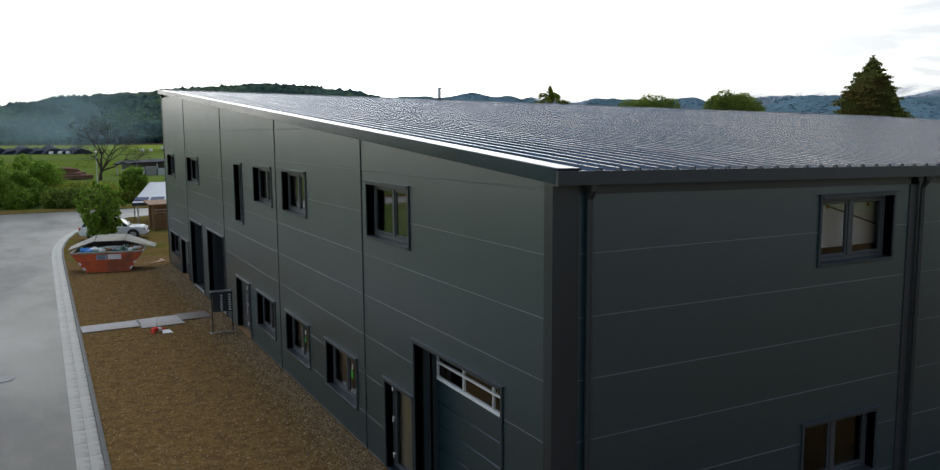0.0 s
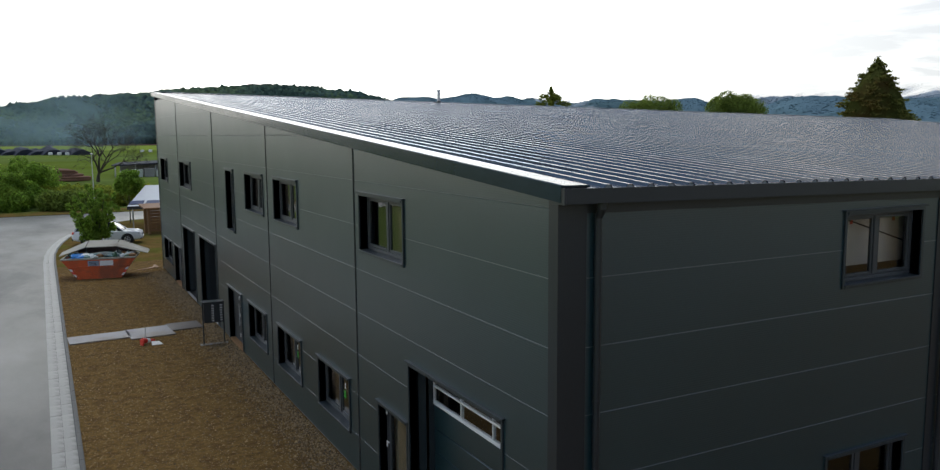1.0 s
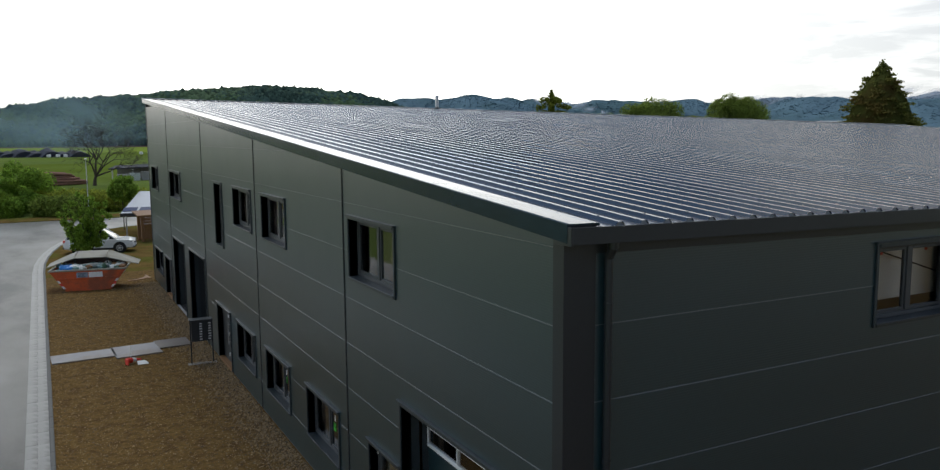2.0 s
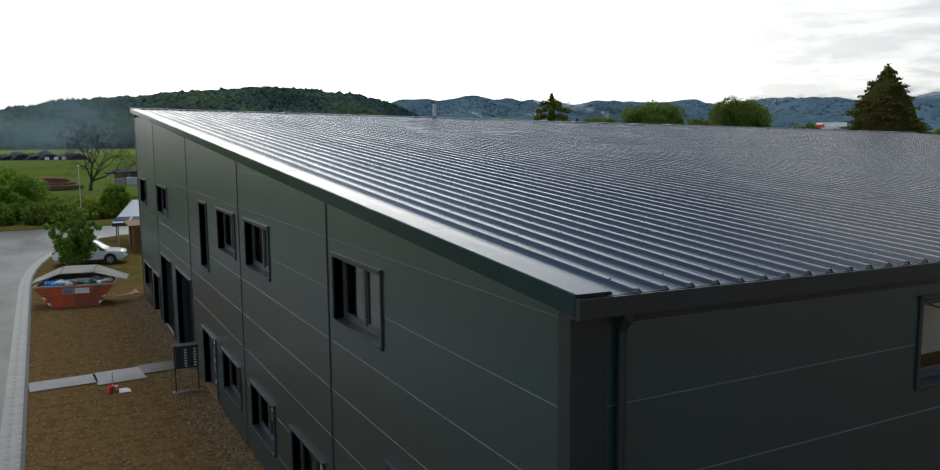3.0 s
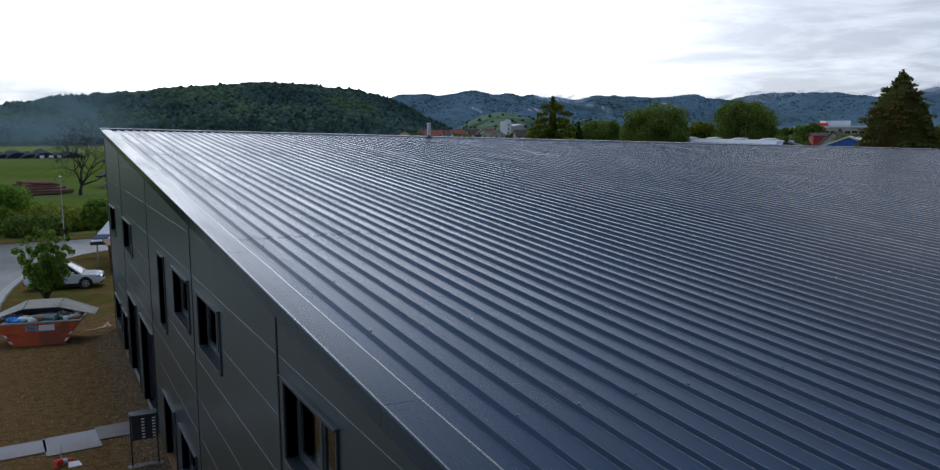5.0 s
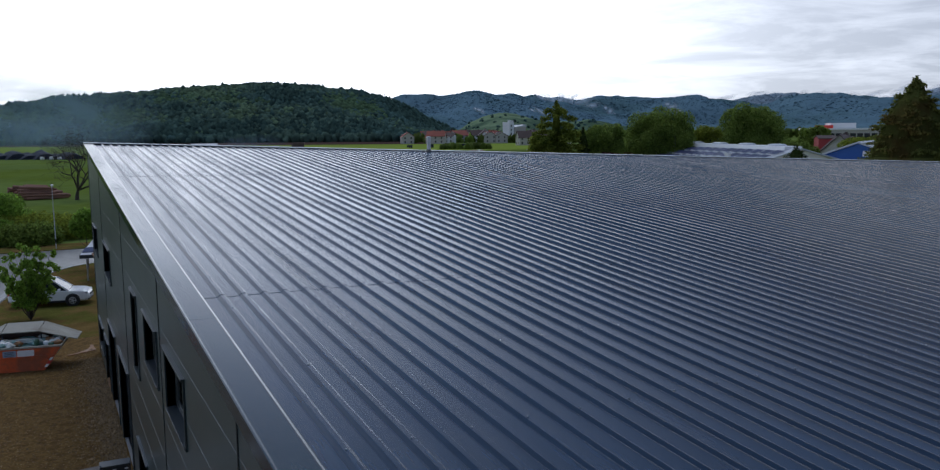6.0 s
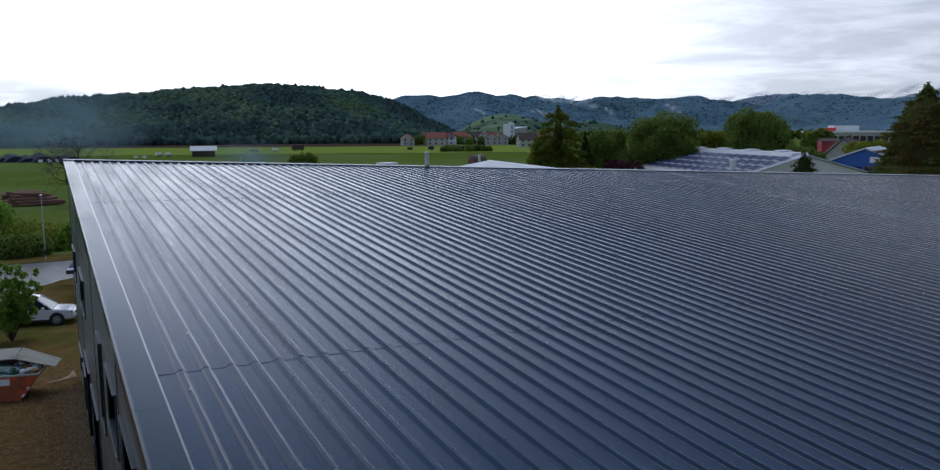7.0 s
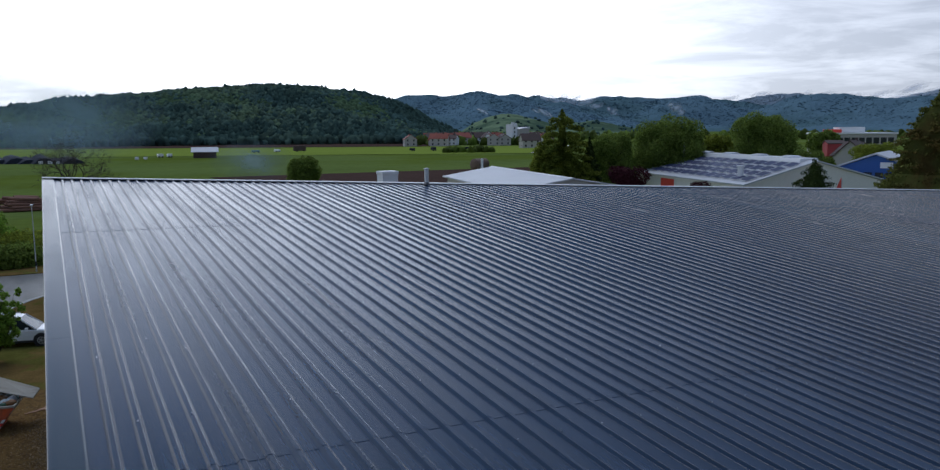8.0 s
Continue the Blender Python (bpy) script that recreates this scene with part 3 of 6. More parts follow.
        g = part("pane", T(M().box(deep - 0.05, b0 + 0.12, c0 + 0.12, deep - 0.04, b1 - 0.16, c1 - 0.10)), GLASS, leaf)
        g.visible_shadow = False
        part("glazing_bead", T(M().box(fx0 - 0.004, b1 - 0.17, c0 + 0.12, fx0 + 0.02, b1 - 0.145, c1 - 0.10, 0.003)), SILL, leaf)
        part("blind", T(M().box(deep + 0.02, b0 + 0.10, c0 + 0.10, deep + 0.03, b1 - 0.14, c1 - 0.08)), OLIVE, w, "olive board behind the door glass")
        for zz in (z0 + 0.22, (z0 + z1) / 2 + 0.05, z1 - 0.25):
            part("hinge", T(M().tube((fx0 - 0.02, b1 + 0.01, zz), (fx0 - 0.02, b1 + 0.01, zz + 0.13), 0.016, 0.016, 8).box(fx0 - 0.02, b1 - 0.06, zz + 0.09, fx0 + 0.008, b1 + 0.01, zz + 0.12, 0.003)), SNOW, w, "white hinge")
        part("threshold", T(M().box(-0.02, a0, z0 - 0.05, deep, a1, z0 + 0.018, 0.004)), TRIM, w)
    elif kind == "door":
        t = 0.09
        f = M().box(fx0, a0, z0, fx1, a0 + t, z1, 0.006).box(fx0, a1 - t, z0, fx1, a1, z1, 0.006).box(fx0, a0 + t, z1 - t, fx1, a1 - t, z1, 0.006)
        part("door_frame", T(f), FRAME, w)
        mid = a1 - (a1 - a0) * 0.5
        leaf = M().box(fx0 + 0.01, a0 + t, z0 + 0.02, fx1 - 0.01, mid, z0 + 0.14, 0.005).box(fx0 + 0.01, a0 + t, z1 - t - 0.1, fx1 - 0.01, mid, z1 - t, 0.005)
        leaf.box(fx0 + 0.01, a0 + t, z0 + 0.14, fx1 - 0.01, a0 + t + 0.09, z1 - t - 0.1, 0.005).box(fx0 + 0.01, mid - 0.09, z0 + 0.14, fx1 - 0.01, mid, z1 - t - 0.1, 0.005)
        part("door_leaf", T(leaf), FRAME, w)
        g = part("pane", T(M().box(deep - 0.05, a0 + t + 0.09, z0 + 0.14, deep - 0.04, mid - 0.09, z1 - t - 0.1)), GLASS, w)
        g.visible_shadow = False
        part("blind", T(M().box(deep + 0.02, a0 + t + 0.09, z0 + 0.14, deep + 0.03, mid - 0.09, z1 - t - 0.1)), BEIGE, w, "pale board behind the door glass")
        part("door_leaf", T(M().box(fx0 + 0.01, mid + 0.01, z0 + 0.02, fx1 - 0.01, a1 - t, z1 - t, 0.006)), FRAME, w)
        for zz in (z0 + 0.25, (z0 + z1) / 2, z1 - 0.35):
            part("hinge", T(M().box(fx0 - 0.03, mid + 0.02, zz, fx0 + 0.008, mid + 0.055, zz + 0.13, 0.004).box(fx0 - 0.03, mid - 0.02, zz + 0.08, fx0 + 0.008, mid + 0.02, zz + 0.13, 0.004)), SNOW, w, "white hinge")
        part("door_handle", T(M().tube((fx0 - 0.05, mid - 0.045, z0 + 0.7), (fx0 - 0.05, mid - 0.045, z0 + 1.5), 0.014, 0.014, 8).box(fx0 - 0.05, mid - 0.055, z0 + 0.78, fx0 + 0.012, mid - 0.035, z0 + 0.8).box(fx0 - 0.05, mid - 0.055, z0 + 1.4, fx0 + 0.012, mid - 0.035, z0 + 1.42)), GALV, w, "long steel pull handle")
        part("threshold", T(M().box(-0.02, a0, z0 - 0.05, deep, a1, z0 + 0.034, 0.004)), WOOD, w, "light timber threshold")
    elif kind == "gate":
        part("gate_reveal", T(M().box(0.4, a0 - 0.012, z0, 0.62, a0, z1).box(0.4, a1, z0, 0.62, a1 + 0.012, z1).box(0.4, a0, z1, 0.62, a1, z1 + 0.012)), SURR, w)
        d1 = 0.56
        for k in range(5):
            part("gate_section", T(M().box(d1 - 0.05, a0, z0 + 0.484 * k + 0.008, d1, a1, z0 + 0.484 * (k + 1) - 0.008, 0.012)), PANEL, w)
        zb, zm = z0 + 2.42, z0 + 2.74
        for c0, c1 in ((zb, zb + 0.075), (zm + 0.03, zm + 0.07), (z1 - 0.03, z1)):
            part("glazing_rail", T(M().box(d1 - 0.068, a0, c0, d1, a1, c1, 0.004)), RAILW, w, "bright white glazing rail")
        for i in range(4):
            c = a0 + (a1 - a0) * i / 3
            part("glazing_bar", T(M().box(d1 - 0.065, max(a0, c - 0.016), zb + 0.075, d1, min(a1, c + 0.016), zm + 0.03, 0.003)), RAILW, w, "bright white glazing bar")
            part("glazing_bar", T(M().box(d1 - 0.065, max(a0, c - 0.016), zm + 0.07, d1, min(a1, c + 0.016), z1 - 0.03, 0.003)), RAILW, w, "bright white glazing bar")
        for i in range(3):
            c0, c1 = a0 + (a1 - a0) * i / 3 + 0.016, a0 + (a1 - a0) * (i + 1) / 3 - 0.016
            for u, v in ((zb + 0.075, zm + 0.03), (zm + 0.07, z1 - 0.03)):
                g = part("pane", T(M().box(d1 - 0.035, c0, u, d1 - 0.027, c1, v)), GLASS, w)
                g.visible_shadow = False
    else:
        part("gate_leaf", T(M().box(deep + 0.45, a0, z0, deep + 0.5, a1, z1)), TRIM, w, "closed dark gate leaf set deep in its opening")
        part("gate_reveal", T(M().box(deep + 0.1, a0 - 0.02, z0, deep + 0.52, a0, z1).box(deep + 0.1, a1, z0, deep + 0.52, a1 + 0.02, z1).box(deep + 0.1, a0, z1, deep + 0.52, a1, z1 + 0.02)), TRIM, w)
    return w


for o in WEST:
    opening_parts(o, WESTP)
for o in SOUTH:
    opening_parts(o, SOUTHP)
# stickers on two ground-floor panes: a green mark made of short strokes under a white one
for y in (9.38, 13.5):
    m = M()
    for k, (u, w, h) in enumerate(((0.0, 0.05, 0.20), (0.055, 0.04, 0.16), (0.10, 0.055, 0.18))):
        m.box(0.186, y + u, 1.36 + 0.02 * (k % 2), 0.19, y + u + w, 1.36 + h)
    m.box(0.186, y + 0.02, 1.44, 0.1895, y + 0.15, 1.48)
    part("sticker", m, GREENS, hall, "bright green sticker on a pane")
    part("sticker", M().box(0.186, y + 0.01, 1.60, 0.19, y + 0.06, 1.74), SNOW, hall, "small white sticker on a pane")

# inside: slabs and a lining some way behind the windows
part("interior_floor", M().box(0.2, 0.2, -0.02, 47.8, 21.0, 0.03).box(0.2, 21.0, -0.02, 19.0, 40.6, 0.03), ROOM_SHADE, hall)
part("upper_floor", M().box(0.2, 0.2, 3.55, 14.0, 33.0, 3.8), CONC, hall)
# made-up cross wall, added to keep the lower front pane dark
part("inner_wall", M().box(0.8, 2.6, 0.03, 20.0, 2.7, 3.55), ROOM_SHADE, hall)
part("inner_wall", M().box(0.9, 5.4, 0.03, 1.0, 33.0, 3.55), BEIGE, hall)
part("partition", M().box(0.8, 7.2, 3.8, 0.9, 9.1, 6.9), BEIGE, hall)
# partitions coloured dark for the dim rooms behind the other panes
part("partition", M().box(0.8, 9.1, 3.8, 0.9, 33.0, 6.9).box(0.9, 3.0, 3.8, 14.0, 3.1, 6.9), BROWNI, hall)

# pale board with a cable and two red spots, added close behind the upper front window to brighten it
part("interior_board", M().box(5.2, 0.55, 5.36, 9.0, 0.62, 6.80), HALLW, hall)
part("cable", M().tube((6.2, 0.54, 6.25), (8.2, 0.54, 5.66), 0.012, 0.012, 6), BLACK, hall)
for x in (6.75, 7.9):
    part("socket", M().box(x - 0.25, 0.53, 6.10, x - 0.18, 0.55, 6.17, 0.01), REDW, hall, "small red spot on the pale board")

# ---- roof: ribbed sheets in three lengths, laid as panels of two ribs
PITCH = 0.3625
LAPS = [-0.22, 12.1, 28.7, 60.0]
XS = 0.47


def sheet(x0, n, y0, y1, lift):
    """n ribs from x0; cut along the slanting high edge."""
    prof = []
    for k in range(n):
        c = x0 + (k + 0.5) * PITCH
        half = [(0.080, 0.0), (0.074, 0.002), (0.036, 0.042), (0.030, 0.045)]
        prof += [(c - PITCH / 2 - (0.2 if x0 == XS and k == 0 else 0.0), 0.0)] + [(c - u, h) for u, h in half] + [(c + u, h) for u, h in half[::-1]]
    prof.append((x0 + n * PITCH, 0.0))
    top, low = [], []
    for x, h in prof:
        for out, dz in ((top, 0.0), (low, -0.004)):
            ya, yb = y0, min(y1, high_y(x))
            out.append(((x, ya, roof_z(ya, x) + h + lift + dz), (x, yb, roof_z(yb, x) + h + lift + dz)))
    if min(b[1] for a, b in top) < y0 + 0.1:
        return None
    n2 = len(top)
    skin = [p for pr in top for p in pr]
    m = M().add(skin, [(2 * i, 2 * i + 2, 2 * i + 3, 2 * i + 1) for i in range(n2 - 1)])
    o = 2 * n2
    fs = [(2 * i, o + 2 * i, o + 2 * i + 2, 2 * i + 2) for i in range(n2 - 1)]
    fs += [(2 * i + 1, 2 * i + 3, o + 2 * i + 3, o + 2 * i + 1) for i in range(n2 - 1)]
    fs += [(o + 2 * i, o + 2 * i + 1, o + 2 * i + 3, o + 2 * i + 2) for i in range(n2 - 1)]
    m.add(skin + [p for pr in low for p in pr], fs)
    return m.mesh("roof_sheet", ROOF)


roof = part("roof", M().prism([(0.1, 0.1, roof_z(0.1) - 0.16), (X1 - 0.2, 0.1, roof_z(0.1, X1) - 0.16), (X1 - 0.2, high_y(X1) - 0.4, roof_z(high_y(X1) - 0.4, X1) - 0.16), (0.1, high_y(0) - 0.4, roof_z(high_y(0) - 0.4) - 0.16)], (0, 0, 0.11)), CONC, hall)
npan = int((X1 - 0.15 - XS) / (2 * PITCH))
for i in range(npan):
    for j in range(3):
        m = sheet(XS + 2 * i * PITCH, 2, LAPS[j], LAPS[j + 1] + 0.12, 0.005 * j)
        if m:
            part("roof_sheet", m, ROOF, roof)
# screws with washers on the ribs along the purlins
m = M()
for i in range(npan * 2):
    x = XS + (i + 0.5) * PITCH
    for k in range(16):
        y = 0.0 + 2.76 * k + (0.0 if k % 2 else 0.22)
        if y < high_y(x) - 0.2 and (i + k) % 2 == 0:
            z = roof_z(y, x) + 0.044 + 0.005 * (y > LAPS[1]) + 0.005 * (y > LAPS[2])
            m.box(x - 0.009, y - 0.009, z, x + 0.009, y + 0.009, z + 0.012)
part("roof_screws", m, LIP, roof, kind="stuff")
# dark closures in the rib ends at the eave
for i in range(90):
    x = XS + (i + 0.5) * PITCH
    z = roof_z(-0.22, x)
    part("rib_closure", M().prism([(x - 0.062, -0.205, z - 0.004), (x + 0.062, -0.205, z - 0.004), (x + 0.032, -0.205, z + 0.034), (x - 0.032, -0.205, z + 0.034)], (0, 0.03, 0)), ZINC, roof)
    part("drip_lip", M().box(x + 0.085, -0.236, z - 0.006, x + PITCH - 0.085, -0.2205, z + 0.003), LIP, roof)
# black plate stands in for the shaded hollow of the open verge end
part("verge_closure", M().box(-0.11, -0.245, roof_z(-0.22) - 0.02, 0.28, -0.235, roof_z(-0.22) + 0.03), DARKGAP, roof)
# verge flashing: lapped lengths with a folded front edge
ys = [-0.24] + [3.45 + 3.66 * k for k in range(10)] + [41.38]
for k, (a, b) in enumerate(zip(ys, ys[1:])):
    m = M()
    za, zb = roof_z(a) + 0.045 + 0.0015 * (k % 2), roof_z(b + 0.06) + 0.045 + 0.0015 * (k % 2)
    b2 = b + 0.06 if b < 41 else b
    zb = roof_z(b2) + 0.045 + 0.0015 * (k % 2)
    dx = 0.002 * (k % 2)
    prof = [(-0.13, -0.22), (-0.13, 0.0), (-0.115, 0.012), (-0.09, 0.006), (0.30, 0.0), (0.33, -0.012), (0.33, -0.04), (-0.10, -0.03), (-0.118, -0.04), (-0.118, -0.22)]
    n = len(prof)
    m.add([(x - dx, a, za + h) for x, h in prof] + [(x - dx, b2, zb + h) for x, h in prof],
          [(i, n + i, n + (i + 1) % n, (i + 1) % n) for i in range(n)] + [tuple(range(n)), tuple(range(n, 2 * n))[::-1]])
    part("verge_flashing", m, VERGE, roof)
part("verge_board", M().prism([(-0.11, -0.3, roof_z(-0.3) - 0.18), (-0.11, 41.3, roof_z(41.3) - 0.18), (-0.11, 41.3, roof_z(41.3) - 0.15), (-0.11, -0.3, roof_z(-0.3) - 0.15)], (0.11, 0, 0)), TRIM, roof)
# capping along the high edge
# black strip below it paints the shade in the gaps between ribs
m = M()
for x0 in [0.3 + 3.0 * k for k in range(16)]:
    x1 = min(x0 + 2.995, X1 - 0.1)
    pa, pb = (x0, high_y(x0) - 0.03, roof_z(high_y(x0), x0)), (x1, high_y(x1) - 0.03, roof_z(high_y(x1), x1))
    m.add([(pa[0], pa[1], pa[2] - 0.25), (pb[0], pb[1], pb[2] - 0.25), (pb[0], pb[1], pb[2] + 0.064), (pa[0], pa[1], pa[2] + 0.064),
           (pa[0], pa[1] + 0.05, pa[2] - 0.25), (pb[0], pb[1] + 0.05, pb[2] - 0.25), (pb[0], pb[1] + 0.05, pb[2] + 0.064), (pa[0], pa[1] + 0.05, pa[2] + 0.064)],
          [(0, 1, 2, 3), (7, 6, 5, 4), (3, 2, 6, 7), (0, 4, 5, 1), (0, 3, 7, 4), (1, 5, 6, 2)])
part("high_edge_filler", m, DARKGAP, roof, "black strip for the shaded gaps between the ribs")
for k in range(16):
    x0, x1 = -0.12 + 3.0 * k, min(-0.12 + 3.0 * k + 2.995, X1 - 0.1)
    e0, e1 = [Vector((x, high_y(x), roof_z(high_y(x), x) + 0.066)) for x in (x0, x1)]
    out = Vector((0, 0.26, 0.02))
    front = Vector((0, -0.09, 0.0))
    part("high_edge_capping", M().prism([e0 + front, e1 + front, e1 + out, e0 + out], (0, 0, 0.02)), GALV, roof, "pale metal capping along the high edge")
# eave gutter and downpipes
g = M()
prof = [(-0.06, -0.02), (-0.06, -0.17), (-0.30, -0.17), (-0.30, 0.0), (-0.285, 0.0), (-0.285, 0.015), (-0.315, 0.015), (-0.315, -0.185), (-0.045, -0.185), (-0.045, -0.02)]
zg = roof_z(-0.25) - 0.005
n = len(prof)
g.add([(-0.10, y, zg + h) for y, h in prof] + [(X1 + 0.05, y, zg + h - FALL * X1) for y, h in prof], [(i, (i + 1) % n, n + (i + 1) % n, n + i) for i in range(n)])
g.box(-0.125, -0.318, zg - 0.20, -0.095, -0.03, zg + 0.02, 0.003)
part("gutter", g, TRIM, roof)


def downpipe(x):
    zg = roof_z(-0.25, x) + 0.015
    m = M().tube((x, -0.15, zg - 0.18), (x, -0.15, zg - 0.30), 0.07, 0.07, 14).tube((x, -0.15, zg - 0.28), (x, -0.07, zg - 0.42), 0.062, 0.05, 14)
    m.tube((x, -0.07, zg - 0.40), (x, -0.07, 0.0), 0.05, 0.05, 14)
    for z in (6.0, 4.0, 2.0):
        m.tube((x, -0.07, z), (x, -0.07, z + 0.05), 0.058, 0.058, 14).box(x - 0.02, -0.07, z, x + 0.02, -0.002, z + 0.04)
    return m


for x in (0.60, 8.45, 16.6, 24.7):
    part("downpipe", downpipe(x), TRIM, hall, smooth=False)
part("cover_strip", M().box(8.14, -0.02, 0.05, 8.36, 0.0, 6.9, 0.003), TRIM, hall)
# flue and vent pipe that pierce the roof near its high edge
for x, h, r in ((15.9, 0.72, 0.10),):
    y = high_y(x) - 0.3
    z = roof_z(y, x)
    f = thing("roof_flue", "slender stainless steel flue standing on the ribbed roof", "flue", (x, y, z + 0.02))
    part("pipe", M().tube((0, 0, 0), (0, 0, h), r, r, 16), GALV, f, smooth=False)
    part("collar", M().lathe((0, 0, 0), (0, 0, 1), [(0.0, r * 2.0), (0.06, r * 1.9), (0.12, r * 1.1), (0.14, r * 1.05)], 16), TRIM, f)
    part("cap", M().lathe((0, 0, h), (0, 0, 1), [(0, r * 1.05), (0.03, r * 1.25), (0.07, r * 1.2), (0.09, r * 0.6)], 16), GALV, f)

# ---------------------------------------------------------------- ground


def sheetmesh(poly, z, material, name, label, category, thick=0.0):
    m = M()
    if thick:
        m.prism([(x, y, z - thick) for x, y in poly], (0, 0, thick))
    else:
        m.add([(x, y, z) for x, y in poly], [tuple(range(len(poly)))])
    return solid(name, m, material, label, category, "structure")


sheetmesh([(-4800, -4800), (4800, -4800), (4800, 4800), (-4800, 4800)], -0.16, FIELD, "ground", "flat green meadow land reaching to the hills", "ground")


def rounded(x_edge, y_turn, r, n=10, y_start=-60.0, x_end=60.0, y_top=None):
    """The road's inner edge: straight along y, then an arc to the right, then along x."""
    pts = [(x_edge, y_start)]
    for i in range(n + 1):
        t = i / n * math.pi / 2
        pts.append((x_edge + r - r * math.cos(t), y_turn + (y_top - y_turn) * math.sin(t)))
    pts.append((x_end, y_top))
    return pts


inner = rounded(-5.64, 47.0, 8.2, 12, y_top=71.5)
outer = rounded(-6.22, 47.0, 8.7, 12, y_top=72.3)
road = M()
poly = outer + [(60, 81.6), (-60, 81.0), (-60, 74.0), (-13.5, 72.0), (-13.5, -60)]
road.add([(x, y, -0.095) for x, y in poly], [tuple(range(len(poly)))])
solid("road", road, ASPHALT, "wet grey asphalt road that bends round the yard", "road", "structure")
gut = M()
k = len(inner)
solid("gutter_bed", gut.add([(x, y, -0.094) for x, y in outer] + [(x, y, -0.09) for x, y in inner], [(i, i + 1, k + i + 1, k + i) for i in range(k - 1)]), DARKGAP, "dark bedding under the gutter slabs", "road", "structure")
yard = M()
yard.add([(-5.6, -60, 0.0), (60, -60, 0.0), (60, 44.5, 0.0), (-5.6, 44.5, 0.0)], [(0, 1, 2, 3)])
solid("yard", yard, SOIL, "brown stony unpaved yard in front of the hall", "ground", "structure")
lawn = M()
pl = [(x + 0.03, y) for x, y in inner if y > 46.0 and x < 59]
pl = [(-5.6, 44.5)] + pl + [(58, 71.5), (58, 44.5)]
lawn.add([(x, y, 0.004) for x, y in pl], [tuple(range(len(pl)))])
solid("lawn", lawn, GRASS, "patchy yellowish grass round the parked car", "grass", "structure")
sheetmesh([(-60, 81.2), (60, 81.8), (60, 86), (-60, 85.5)], -0.06, GRASS, "road_verge", "dry grassy strip beyond the road", "grass", 0.1)

# fields
for name, mt, poly, z, lab in (
        ("ploughed_field", PLOUGH, [(-60, 930), (310, 668), (250, 540), (105, 612), (-80, 700)], 0.0, "bare reddish-brown ploughed field"),
        ("crop_field", BRIGHT, [(-110, 720), (105, 599), (330, 492), (215, 352), (86, 412), (-90, 480)], 0.02, "bright yellow-green strip of young crop"),
        ("ploughed_field", PLOUGH, [(38, 225), (150, 225), (135, 172), (42, 172)], -0.05, "bare reddish-brown ploughed field"),
        ("field_track", KERB, [(215, 352), (330, 492), (338, 487), (222, 347)], 0.06, "pale gravel track between the fields")):
    sheetmesh(poly, z, mt, name, lab, "field")

# ---------------------------------------------------------------- hills and far woods


def bearing(deg, dist, z=0.0):
    """A place by its compass bearing (from +y towards +x) and distance from the yard's corner."""
    return (dist * math.sin(radians(deg)), 2 + dist * math.cos(radians(deg)), z)


def ridge_mesh(prof, r_front, r_top, r_back, rough, cols, rows=14, spurs=0.0):
    """A hill range: heights along the crest by bearing, falling to the plain in front and behind."""
    az = np.linspace(prof[0][0], prof[-1][0], cols)
    hs = np.interp(az, [p[0] for p in prof], [p[1] for p in prof])
    ker = np.hanning(9); ker /= ker.sum()
    hs = np.convolve(np.pad(hs, 4, mode="edge"), ker, mode="valid")
    m = M()
    vs = []
    for k in range(rows + 5):
        if k <= rows:
            u = k / rows
            r, f = r_front + (r_top - r_front) * u, math.sin(u * math.pi / 2) ** 1.25
        else:
            u = (k - rows) / 4
            r, f = r_top + (r_back - r_top) * u, 1 - u
        for a, h in zip(az, hs):
            x, y, _ = bearing(a, r)
            q = noise.fractal(Vector((x, y, 3.0)) * (1 / (rough * 9)), 1.0, 2.0, 5)
            spur = noise.fractal(Vector((x, y, 7.0)) / (rough * 32), 1.0, 2.0, 3) * spurs * h * 4 * f * (1 - f)
            vs.append((x, y, max(-1.0, h * f + q * rough * f + spur - 0.5)))
    fs = [(k * cols + i, k * cols + i + 1, (k + 1) * cols + i + 1, (k + 1) * cols + i) for k in range(rows + 4) for i in range(cols - 1)]
    return m.add(vs, fs), az, hs


ICO = None


def ico_arrays(level=2):
    global ICO
    if ICO is None:
        ICO = {}
    if level not in ICO:
        bm = bmesh.new()
        bmesh.ops.create_icosphere(bm, subdivisions=level, radius=1.0)
        ICO[level] = (np.array([v.co[:] for v in bm.verts]), np.array([[v.index for v in f.verts] for f in bm.faces]))
        bm.free()
    return ICO[level]


def clumps(name, places, sizes, material, seed, tall=1.15, level=2, ragged=0.24):
    """Many crowns as lumpy shells in one mesh."""
    rng = np.random.default_rng(seed)
    v, f = ico_arrays(level)
    k = len(places)
    jit = 1 + ragged * rng.standard_normal((k, len(v), 1))
    vs = v[None] * jit * np.array(sizes)[:, None, None] * np.array([1, 1, tall])
    vs = vs + np.array(places)[:, None]
    fs = f[None] + (np.arange(k) * len(v))[:, None, None]
    me = bpy.data.meshes.new(name)
    me.vertices.add(k * len(v)); me.vertices.foreach_set("co", vs.astype(np.float32).ravel())
    me.loops.add(k * len(f) * 3); me.loops.foreach_set("vertex_index", fs.astype(np.int32).ravel())
    me.polygons.add(k * len(f)); me.polygons.foreach_set("loop_start", np.arange(0, k * len(f) * 3, 3, dtype=np.int32))
    me.materials.append(material)
    me.update(calc_edges=True)
    me.validate()
    return me


